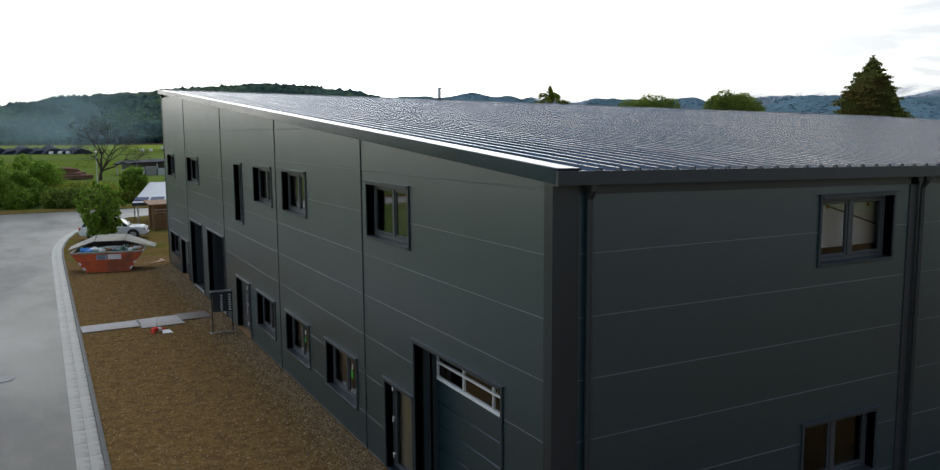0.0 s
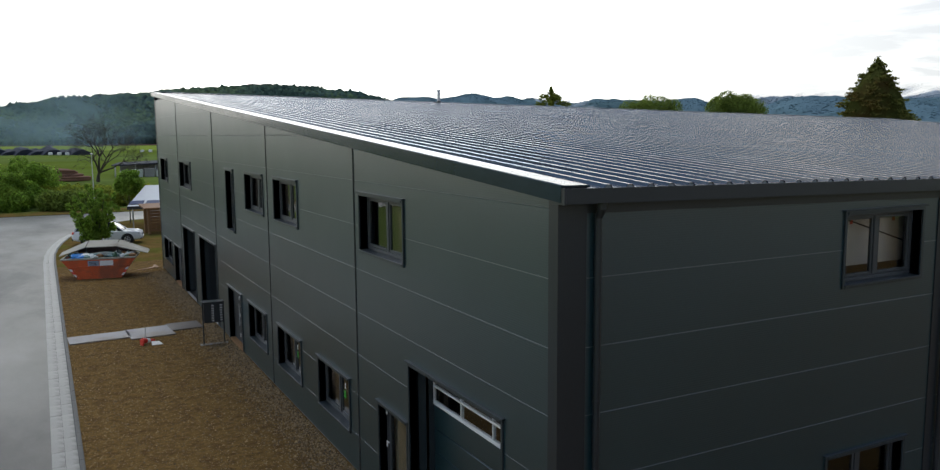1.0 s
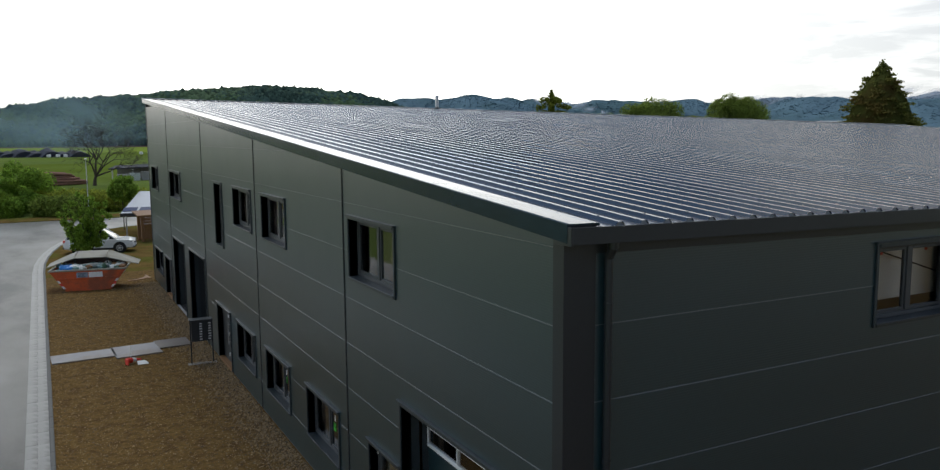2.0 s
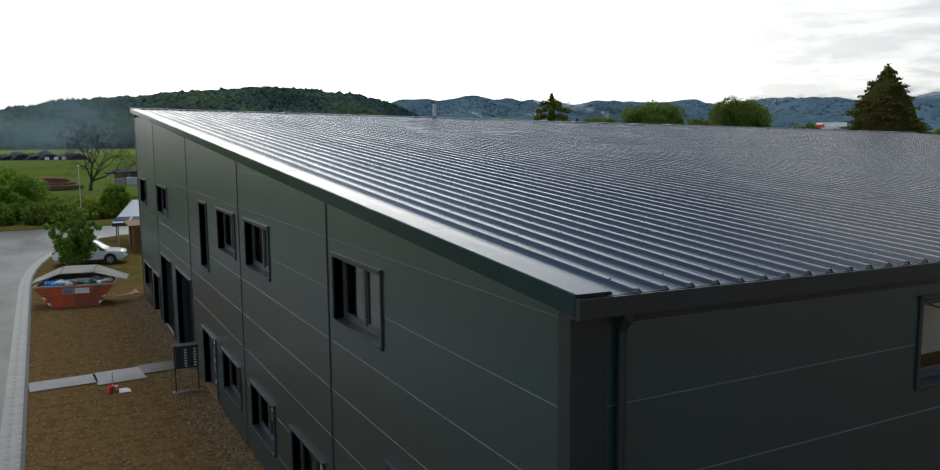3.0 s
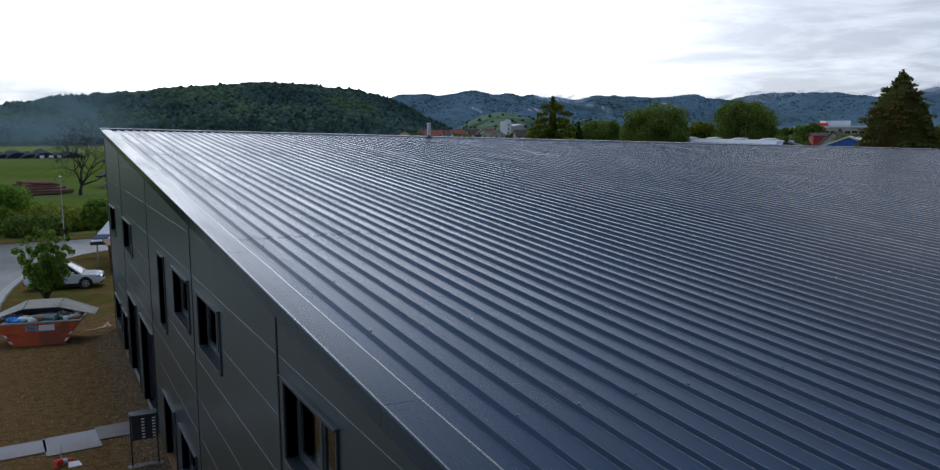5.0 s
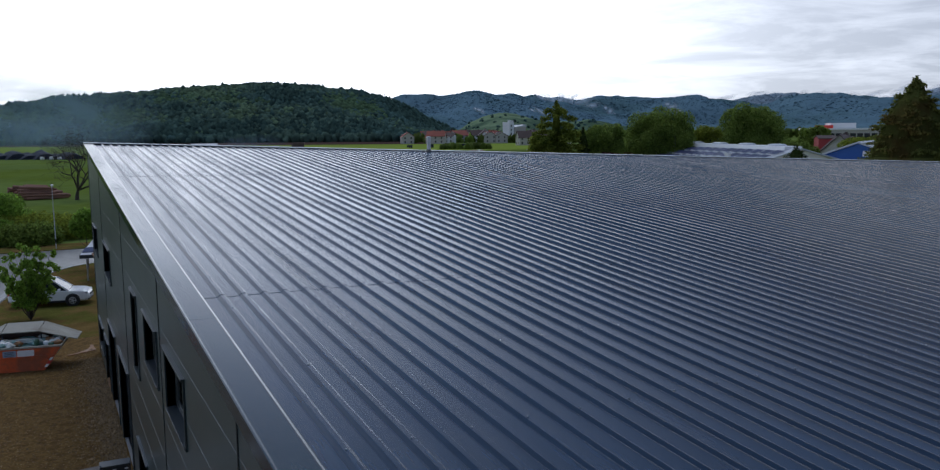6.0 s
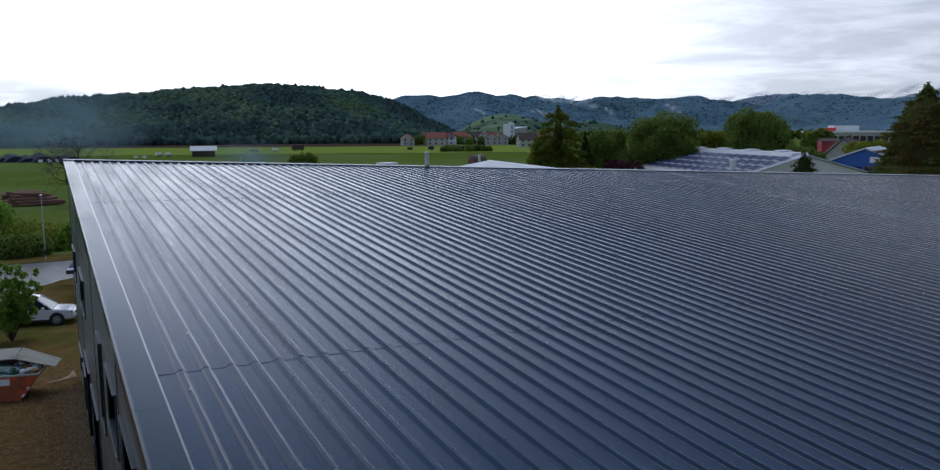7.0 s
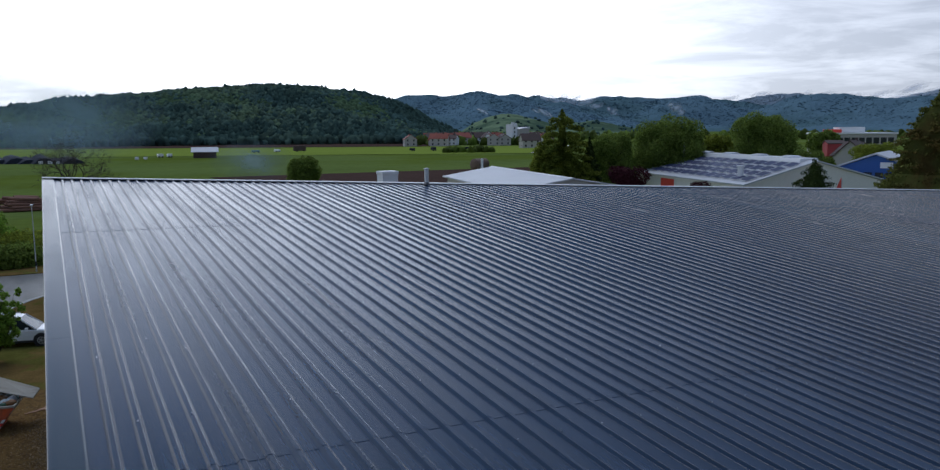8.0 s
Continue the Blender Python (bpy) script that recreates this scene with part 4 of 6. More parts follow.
HILL = [(-30, 14), (-20, 20), (-12, 25), (-5, 31), (-2.6, 34), (1, 43.5), (4.7, 53), (8.8, 60), (13.2, 66), (17, 63), (20, 55.5), (22, 45), (23.6, 32), (25.2, 15), (26.2, 5), (27, 0)]
hm, haz, hh = ridge_mesh(HILL, 760, 1120, 1500, 5.0, 150)
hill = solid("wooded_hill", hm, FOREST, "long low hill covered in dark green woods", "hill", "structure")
rng = np.random.default_rng(5)
stands = {"light": ([], []), "mixed": ([], []), "dark": ([], [])}
for i in range(30000):
    a = rng.uniform(-9, 26.6)
    u = rng.uniform(0, 1) ** 0.8
    r = 760 + 375 * u
    h = np.interp(a, haz, hh) * math.sin(min(1, u * 375 / 360) * math.pi / 2) ** 1.25
    x, y, _ = bearing(a, r)
    q = noise.fractal(Vector((x, y, 3.0)) / 45, 1.0, 2.0, 5) * 5 * math.sin(min(1, u) * math.pi / 2) ** 1.25
    patch = noise.fractal(Vector((x, y * 0.6, 9.0)) / 70, 1.0, 2.0, 3) + rng.normal(0, 0.22) + 0.12 * (a - 10) / 16 * (1 - u)
    s = rng.uniform(1.8, 4.4) * (0.8 if u > 0.9 else 1.0)
    group = stands["light" if patch > 0.26 else "dark" if patch < -0.34 else "mixed"]
    group[0].append((x, y, h + q + s * 0.3)); group[1].append(s)
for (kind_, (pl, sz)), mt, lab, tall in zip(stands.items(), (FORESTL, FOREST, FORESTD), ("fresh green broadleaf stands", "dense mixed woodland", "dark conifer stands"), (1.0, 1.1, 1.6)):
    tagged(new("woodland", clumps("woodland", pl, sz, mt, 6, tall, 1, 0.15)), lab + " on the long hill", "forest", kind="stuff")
# scattered tall spruces along the crest
m = M()
for i in range(170):
    a = rng.uniform(-6, 25)
    r = 1120 + rng.uniform(-60, 10)
    x, y, _ = bearing(a, r)
    h = np.interp(a, haz, hh) * math.sin((r - 760) / 360 * math.pi / 2) ** 1.25 if r < 1120 else np.interp(a, haz, hh)
    t = rng.uniform(3.5, 7.5)
    for k in range(3):
        m.tube((x, y, h + t * 0.25 * k), (x, y, h + t * (0.5 + 0.25 * k)), 1.7 - 0.45 * k, 0.12, 7, False)
tagged(solid("spruces", m, NEEDLE, "dark spruces standing out along the hill crest", "forest", "stuff"))
mast = thing("radio_mast", "thin steel lattice mast on the wooded crest", "mast", bearing(21.7, 1105, 42))
part("pole", M().tube((0, 0, 0), (0, 0, 17), 0.55, 0.35, 6), GALV, mast)
part("platform", M().tube((0, 0, 14), (0, 0, 14.5), 1.0, 1.0, 8), GALV, mast)

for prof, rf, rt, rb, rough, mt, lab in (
        ([(20, 60), (21.3, 96), (23.0, 106), (25.7, 107), (28, 123), (30.1, 115), (32.2, 95), (34.2, 86), (36, 68), (40, 20)], 1700, 2600, 3200, 11, MTN, "wooded mountain coloured blue-green by distance haze, behind the village"),
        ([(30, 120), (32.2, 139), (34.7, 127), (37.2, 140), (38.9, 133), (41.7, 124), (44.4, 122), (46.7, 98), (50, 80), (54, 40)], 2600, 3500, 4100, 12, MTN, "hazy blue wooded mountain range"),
        ([(43, 90), (44.8, 122), (46.7, 159), (48.2, 172), (49.3, 157), (50.5, 124), (53.5, 112), (55.2, 147), (57.4, 182), (61, 195), (66, 150)], 3600, 4300, 4700, 11, MTNF, "far mountain tops with pale haze in their colour"),
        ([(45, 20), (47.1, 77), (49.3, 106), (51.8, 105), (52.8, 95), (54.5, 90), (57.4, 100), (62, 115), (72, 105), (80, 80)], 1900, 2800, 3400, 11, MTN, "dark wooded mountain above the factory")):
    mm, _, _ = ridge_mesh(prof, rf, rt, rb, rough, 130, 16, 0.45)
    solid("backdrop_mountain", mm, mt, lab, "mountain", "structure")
    cols_, rows_ = 130, 16
    pl, sz = [], []
    for i in range(11000):
        k = int((rows_ - 1) * rng.random() ** 0.6)
        j = rng.integers(0, cols_ - 1)
        u, w = rng.random(2)
        p0, p1, p2 = [Vector(mm.v[q]) for q in (k * cols_ + j, k * cols_ + j + 1, (k + 1) * cols_ + j)]
        p_ = p0 + (p1 - p0) * u + (p2 - p0) * w
        if p_.z < 12:
            continue
        s = rng.uniform(2.4, 4.8) * rt / 3000
        pl.append((p_.x, p_.y, p_.z - s * 0.09)); sz.append(s)
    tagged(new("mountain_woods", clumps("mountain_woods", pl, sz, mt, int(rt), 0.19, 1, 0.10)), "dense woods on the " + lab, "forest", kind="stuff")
vm, _, _ = ridge_mesh([(26.5, 2), (28.5, 34), (30, 44), (31.5, 34), (33.5, 20), (36, 26), (38, 16), (41, 3)], 1250, 1700, 1900, 6, 60, 10)
pl, sz = [], []
for i in range(170):
    k, j = int(rng.integers(1, 9)), int(rng.integers(0, 58))
    if noise.noise(Vector((j * 0.23, k * 0.7, 4.0))) < -0.05:
        continue
    p_ = Vector(vm.v[k * 60 + j]).lerp(Vector(vm.v[(k + 1) * 60 + j + 1]), rng.random())
    pl.append((p_.x + rng.uniform(-12, 12), p_.y, p_.z + 1)); sz.append(rng.uniform(2.0, 4.4))
tagged(new("slope_trees", clumps("slope_trees", pl, sz, FOREST, 31, 1.0, 1)), "dark trees scattered over the vineyard slope", "forest", kind="stuff")
solid("vineyard_hill", vm, VINEYARD, "terraced green vineyard slope above the village", "hill", "structure")

# morning mist caught on the slopes
MIST = bpy.data.materials.new("mist")
MIST.use_nodes = True
n, l = MIST.node_tree.nodes, MIST.node_tree.links
p = n["Principled BSDF"]
p.inputs["Base Color"].default_value, p.inputs["Roughness"].default_value = (0.85, 0.87, 0.9, 1), 1.0
tc = n.new("ShaderNodeTexCoord")
sph = n.new("ShaderNodeTexGradient"); sph.gradient_type = "SPHERICAL"
l.new(tc.outputs["Object"], sph.inputs[0])
nz = n.new("ShaderNodeTexNoise"); nz.inputs["Scale"].default_value = 1.7; nz.inputs["Detail"].default_value = 9; nz.inputs["Roughness"].default_value = 0.65; nz.inputs["Distortion"].default_value = 0.6
oi = n.new("ShaderNodeObjectInfo")
av = n.new("ShaderNodeVectorMath"); av.operation = "ADD"
l.new(tc.outputs["Object"], av.inputs[0]); l.new(oi.outputs["Location"], av.inputs[1]); l.new(av.outputs[0], nz.inputs["Vector"])
mu = n.new("ShaderNodeMath"); mu.operation = "MULTIPLY"
l.new(sph.outputs["Fac"], mu.inputs[0]); l.new(nz.outputs["Fac"], mu.inputs[1])
rg = n.new("ShaderNodeMapRange")
rg.inputs["From Min"].default_value, rg.inputs["From Max"].default_value, rg.inputs["To Max"].default_value = 0.12, 0.5, 0.62
l.new(mu.outputs[0], rg.inputs["Value"]); l.new(rg.outputs[0], p.inputs["Alpha"])
def wisp():
    """A bowed, crumpled veil in x and z, one unit in radius."""
    m = M()
    k = 10
    vs = [(x, 0.25 * (x * x + z * z) + 0.12 * math.sin(4 * x + 3 * z), z) for x in np.linspace(-1, 1, k) for z in np.linspace(-1, 1, k)]
    return m.add(vs, [(i * k + j, (i + 1) * k + j, (i + 1) * k + j + 1, i * k + j + 1) for i in range(k - 1) for j in range(k - 1)])


for a, d, z, w, h, tilt in ((32.5, 1690, 58, 26, 8, 35), (34.4, 2520, 100, 34, 46, 8), (35.5, 2520, 104, 56, 26, -20), (33.4, 2500, 108, 60, 22, 25), (28.3, 1690, 62, 14, 9, 10), (37.3, 2560, 74, 22, 26, 5), (41.5, 2560, 84, 30, 26, -25),
                            (46.0, 4180, 140, 170, 44, -8), (47.9, 4180, 164, 130, 46, 0), (50.4, 2720, 98, 80, 42, -28), (51.7, 2720, 108, 110, 26, -8), (49.9, 2720, 80, 30, 26, 30), (55.2, 4180, 148, 190, 44, -6), (57.2, 4180, 172, 190, 52, -12), (53.0, 2720, 92, 60, 16, 10)):
    for dx, dz_, sc in ((0, 0, 1.0), (0.5, -0.5, 0.7), (-0.6, 0.35, 0.6)):
      ob = solid("mist_patch", wisp(), MIST, "thin white wisp of mist drifting on the wooded slope", "mist", "structure", smooth=True)
      ob.matrix_world = Matrix.Translation(bearing(a + math.degrees(dx * w / d), d - 40 - 9 * dx, z - 14 + dz_ * h)) @ Matrix.Rotation(-radians(a), 4, "Z") @ Matrix.Rotation(radians(tilt + 15 * dx), 4, "Y") @ Matrix.Diagonal((w * sc, 25, h * 0.8 * sc, 1))
      ob.visible_shadow = False
# added veils: the wide ones imitate haze before the hill, the nearest is smoke
HAZE_SMOKE = MIST.copy()
HAZE_SMOKE.name = "blue_smoke"
HAZE_SMOKE.node_tree.nodes["Principled BSDF"].inputs["Base Color"].default_value = (0.46, 0.60, 0.68, 1)
for nd in HAZE_SMOKE.node_tree.nodes:
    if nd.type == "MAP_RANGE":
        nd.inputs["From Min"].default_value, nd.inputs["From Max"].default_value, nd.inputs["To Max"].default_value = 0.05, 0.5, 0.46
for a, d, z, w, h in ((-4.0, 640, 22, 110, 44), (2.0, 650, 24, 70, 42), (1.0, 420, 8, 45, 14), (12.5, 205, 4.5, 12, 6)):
    ob = solid("smoke_veil", wisp(), HAZE_SMOKE, "thin blue veil of haze and smoke over the meadow", "smoke", "structure", smooth=True)
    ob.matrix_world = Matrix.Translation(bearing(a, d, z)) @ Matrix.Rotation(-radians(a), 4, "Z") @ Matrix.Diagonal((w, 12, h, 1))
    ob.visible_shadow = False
# ---------------------------------------------------------------- plants


def leaves(blobs, n, size, seed, up=0.3, shell=0.55):
    """n bent leaf clusters filling the blobs (x, y, z, rx, ry, rz) towards their skins."""
    rng = np.random.default_rng(seed)
    b = np.array(blobs, float)
    w = np.prod(b[:, 3:], axis=1) ** 0.67
    pick = rng.choice(len(b), n, p=w / w.sum())
    d = rng.standard_normal((n, 3)); d /= np.linalg.norm(d, axis=1)[:, None]
    r = shell + (1 - shell) * rng.random((n, 1)) ** 0.5 + 0.06 * rng.standard_normal((n, 1))
    c = b[pick, :3] + d * r * b[pick, 3:]
    nn = d + 0.8 * rng.standard_normal((n, 3)) + np.array([0, 0, up])
    nn /= np.linalg.norm(nn, axis=1)[:, None]
    t = np.cross(nn, rng.standard_normal((n, 3))); t /= np.linalg.norm(t, axis=1)[:, None] + 1e-9
    q = np.cross(nn, t)
    s = size * (0.6 + 0.8 * rng.random((n, 1)))
    pts = np.stack([c - t * s, c + q * s * 0.55 + nn * s * 0.15, c + t * s, c - q * s * 0.55 + nn * s * 0.15], axis=1)
    me = bpy.data.meshes.new("leaves")
    me.vertices.add(4 * n); me.vertices.foreach_set("co", pts.astype(np.float32).ravel())
    me.loops.add(4 * n); me.loops.foreach_set("vertex_index", np.arange(4 * n, dtype=np.int32))
    me.polygons.add(n); me.polygons.foreach_set("loop_start", np.arange(0, 4 * n, 4, dtype=np.int32))
    me.update(calc_edges=True)
    me.validate()
    return me


def trunk_mesh(h, r, seed, limbs=6, spread=2.0, start=0.35):
    rng = random.Random(seed)
    m = M()
    p = Vector((0, 0, -0.1))
    for k in range(6):
        q = Vector((rng.uniform(-1, 1) * r * 0.6, rng.uniform(-1, 1) * r * 0.6, h * (k + 1) / 6))
        m.tube(p, q, r * (1 - k / 7.5), r * (1 - (k + 1) / 7.5), 8, False)
        p = q
    for k in range(limbs):
        z = h * (start + (0.95 - start) * k / limbs)
        a = k * 2.4 + rng.uniform(-0.4, 0.4)
        l = spread * (1.1 - 0.6 * k / limbs) * rng.uniform(0.7, 1.1)
        s = Vector((0, 0, z))
        mid = s + Vector((math.cos(a) * l * 0.5, math.sin(a) * l * 0.5, l * 0.25))
        end = s + Vector((math.cos(a) * l, math.sin(a) * l, l * 0.65))
        m.tube(s, mid, r * 0.4, r * 0.24, 6, False).tube(mid, end, r * 0.24, r * 0.05, 6, False)
    return m


def broadleaf(name, label, at, height, width, material, seed, n=5000, leaf=0.35, trunk=0.25, low=0.12, lumps=60):
    t = thing(name, label, "tree", at)
    rng = random.Random(seed)
    part("trunk", trunk_mesh(height * 0.8, trunk, seed, 8, width * 0.45), BARK, t)
    blobs = []
    zc, rz = height * (1 + low) / 2, height * (1 - low) / 2
    for k in range(lumps):
        a, e = rng.uniform(0, 6.28), rng.uniform(-0.9, 1.2)
        rr = rng.uniform(0.55, 0.82)
        x, y, z = math.cos(a) * math.cos(e) * rr, math.sin(a) * math.cos(e) * rr, math.sin(e) * rr
        s = rng.uniform(0.15, 0.29)
        blobs.append((x * width / 2, y * width / 2, zc + z * rz, s * width / 2, s * width / 2, s * rz * 1.0))
    blobs.append((0, 0, zc, width * 0.37, width * 0.37, rz * 0.76))
    me = leaves(blobs, n, leaf, seed)
    me.materials.append(material)
    part("crown", me, material, t)
    return t


def conifer(name, label, at, height, width, material, seed, tiers=26, leaf=0.30, droop=0.25, full=1.0, low=0.02, taper=0.85, dense=45, core_r=0.3):
    t = thing(name, label, "conifer", at)
    rng = random.Random(seed)
    part("trunk", M().tube((0, 0, -0.1), (0, 0, height * 0.97), height * 0.018, 0.02, 8), BARK, t)
    blobs = []
    for k in range(tiers):
        u = k / (tiers - 1)
        z = height * (low + (0.97 - low) * u)
        R = width / 2 * (1 - u) ** taper + 0.08
        m = max(3, int(9 * (1 - u) + 3))
        for i in range(m):
            a = 6.283 * i / m + rng.uniform(-0.35, 0.35) + k
            l = R * rng.uniform(0.72, 1.08)
            for s in (0.45, 0.72, 0.93):
                blobs.append((math.cos(a) * l * s, math.sin(a) * l * s, z - droop * l * s * s + rng.uniform(-0.1, 0.1), 0.26 * l * full + 0.08, 0.26 * l * full + 0.08, height / tiers * 0.45))
    for s in range(6):
        blobs.append((0, 0, height * (0.86 + 0.024 * s), width * 0.085 * (1 - s / 7), width * 0.085 * (1 - s / 7), height * 0.02))
    core = M()
    for k in range(8):
        u0, u1 = k / 8, (k + 1) / 8
        core.tube((0, 0, height * (low + 0.93 * u0)), (0, 0, height * (low + 0.93 * u1)), width * core_r * (1 - u0) ** taper, width * core_r * (1 - u1) ** taper, 10, False)
    part("inner_foliage", core, material, t)
    me = leaves(blobs, int(min(110000, len(blobs) * dense)), leaf, seed, up=0.1, shell=0.3)
    me.materials.append(material)
    part("crown", me, material, t)
    return t


def bush(label, at, blobs, n, leaf, material, seed, name="bush"):
    t = thing(name, label, "bush", at)
    part("stems", trunk_mesh(max(b[2] for b in blobs) * 0.8, 0.06, seed, 5, 0.8, 0.1), BARK, t)
    me = leaves(blobs, n, leaf, seed)
    me.materials.append(material)
    part("foliage", me, material, t)
    return t


def spread_blobs(seed, n, lx, ly, h, r0=0.9, r1=1.7):
    rng = random.Random(seed)
    out = []
    for k in range(n):
        r = rng.uniform(r0, r1)
        z = rng.uniform(0.25, 1.0) * h
        out.append((rng.uniform(-lx, lx), rng.uniform(-ly, ly), max(r * 0.55, z - r * 0.7), r, r, r * 0.8))
    return out


# behind the hall
conifer("cedar", "broad tiered yellow-green cedar behind the hall", bearing(33.9, 120, -0.1), 15.0, 12.4, CEDAR, 11, tiers=15, leaf=0.17, droop=0.16, full=0.72, taper=0.46, dense=150, core_r=0.1)
broadleaf("broadleaf_tree", "pale green bushy tree beside the cedar", bearing(32.8, 124, -0.1), 10.5, 5.4, LEAFY, 12, 20000, 0.13)
conifer("dark_conifer", "narrow dark conifer among the broadleaf trees", bearing(35.8, 122, -0.1), 11.0, 5.0, NEEDLE, 13, tiers=18, leaf=0.16, dense=60)
broadleaf("broadleaf_tree", "round mid-green broadleaf tree behind the hall", bearing(37.2, 133, -0.1), 12.6, 9.0, LEAFD, 14, 40000, 0.14)
broadleaf("broadleaf_tree", "large round dark green broadleaf tree behind the hall", bearing(41.2, 140, -0.1), 14.8, 14.4, LEAFD, 15, 70000, 0.15, low=0.0, lumps=70)
broadleaf("broadleaf_tree", "yellowish green tree between two dark crowns", bearing(44.5, 144, -0.1), 12.0, 7.0, LEAFY, 17, 26000, 0.14)
broadleaf("broadleaf_tree", "large round dark green broadleaf tree behind the hall", bearing(47.2, 140, -0.1), 15.6, 13.2, LEAFD, 18, 66000, 0.15, low=0.0, lumps=70)
broadleaf("broadleaf_tree", "lower dark green tree next to the light grey hall", bearing(50.2, 138, -0.1), 9.0, 7.0, LEAFD, 20, 26000, 0.14)
conifer("sequoia", "tall dense dark conical sequoia with rust-tinged foliage", (76.1, 50.7, -0.1), 15.9, 13.6, SEQUOIA, 21, tiers=52, leaf=0.16, droop=0.03, full=1.0, taper=0.66, dense=110, core_r=0.46)
conifer("fir", "small dark fir in front of the light grey hall", (72.0, 61.5, -0.1), 8.9, 12.6, NEEDLE, 22, tiers=18, leaf=0.11, droop=0.25, full=1.0, taper=0.82, dense=90, core_r=0.25)
bush("dark copper-leaved shrub beside the light grey hall", (59.4, 77.2, -0.1), spread_blobs(23, 26, 1.7, 0.8, 8.0, 0.9, 1.4), 20000, 0.12, LEAFR, 23, "copper_bush")
bush("small dark copper-leaved shrub", (67.0, 72.9, -0.1), spread_blobs(24, 7, 0.6, 0.6, 6.2, 0.7, 1.0), 5000, 0.1, LEAFR, 24, "copper_bush")
bush("bright yellow-green bush beside the copper shrub", (57.5, 80.5, -0.1), spread_blobs(25, 7, 1.0, 1.0, 6.0, 0.8, 1.3), 6000, 0.12, LEAFY, 25)
broadleaf("broadleaf_tree", "yellow-green trees between the blue hall and red house", bearing(54.0, 212, -0.1), 8.6, 15.0, LEAFY, 26, 26000, 0.2)
broadleaf("broadleaf_tree", "dark green tree by the flat factory", bearing(50.8, 300, -0.1), 11.5, 12.0, LEAFD, 27, 6899, 0.46)
broadleaf("field_tree", "lone dark green tree standing in the meadow", (46.8, 166.0, -0.1), 7.4, 8.0, LEAFD, 28, 13799, 0.18, low=0.02)

# hedge and shrubs beyond the road
for k, (x, y, lx, ly, h, n, mt, lab) in enumerate((
        (-9.5, 91.0, 3.8, 3.5, 5.2, 14000, LEAF, "tall dense green hazel thicket beyond the road"),
        (-16.5, 92.0, 4.5, 4.0, 6.4, 9000, LEAF, "tall dense green hazel thicket beyond the road"),
        (-10.0, 100.0, 6.0, 4.0, 5.6, 8000, LEAF, "fresh green shrubs behind the thicket"),
        (-3.6, 86.4, 1.9, 0.9, 1.9, 5200, LEAFD, "low dark green bush at the road's edge"),
        (1.2, 92.0, 2.6, 2.4, 1.7, 5000, LEAFY, "loose yellow-green willow shrubs"),
        (5.6, 94.0, 2.4, 2.6, 1.9, 4500, LEAFY, "loose yellow-green willow shrubs"),
        (-3.0, 97.0, 3.0, 3.0, 1.1, 4500, LEAFY, "low yellow-green scrub on the bank"))):
    bush(lab, (x, y, -0.1), spread_blobs(40 + k, 22, lx, ly, h), int(n * 1.6), 0.16, mt, 40 + k)
broadleaf("street_tree", "small round bright green street tree on a thin stem", (0.75, 68.3, 0.0), 4.9, 2.7, LEAF, 50, 4500, 0.11, 0.05, low=0.42)


def young_maple(at, seed):
    """Several rising stems, each with loose tufts of leaves towards its tip."""
    t = thing("young_maple", "young bright green maple with a ragged open crown", "tree", at)
    rng = random.Random(seed)
    stems, blobs = M(), []
    for k in range(17):
        a, lean = k * 2.4, 0.04 + 0.62 * ((k + 0.5) / 17) ** 0.9
        l = rng.uniform(4.0, 4.7) * (1 - 0.42 * lean)
        p = Vector((0, 0, 0))
        d = Vector((math.cos(a) * lean, math.sin(a) * lean, 1)).normalized()
        for s in range(5):
            q = p + (d + Vector((rng.uniform(-0.1, 0.1), rng.uniform(-0.1, 0.1), 0.08 * s))).normalized() * l / 5
            stems.tube(p, q, 0.035 * (1 - s / 6), 0.035 * (1 - (s + 1) / 6), 6, False)
            p = q
            if s:
                for j in range(2):
                    w = rng.uniform(0.14, 0.29) * (1.25 - 0.14 * s)
                    blobs.append((p.x + rng.uniform(-0.35, 0.35), p.y + rng.uniform(-0.35, 0.35), max(0.35, p.z + rng.uniform(-0.25, 0.2)), w, w, w * 1.2))
    part("trunk", stems, BARK, t)
    me = leaves(blobs, 8500, 0.095, seed, shell=0.2)
    me.materials.append(LEAF)
    part("crown", me, LEAF, t)
    return t


young_maple((-3.1, 50.4, 0.0), 51)


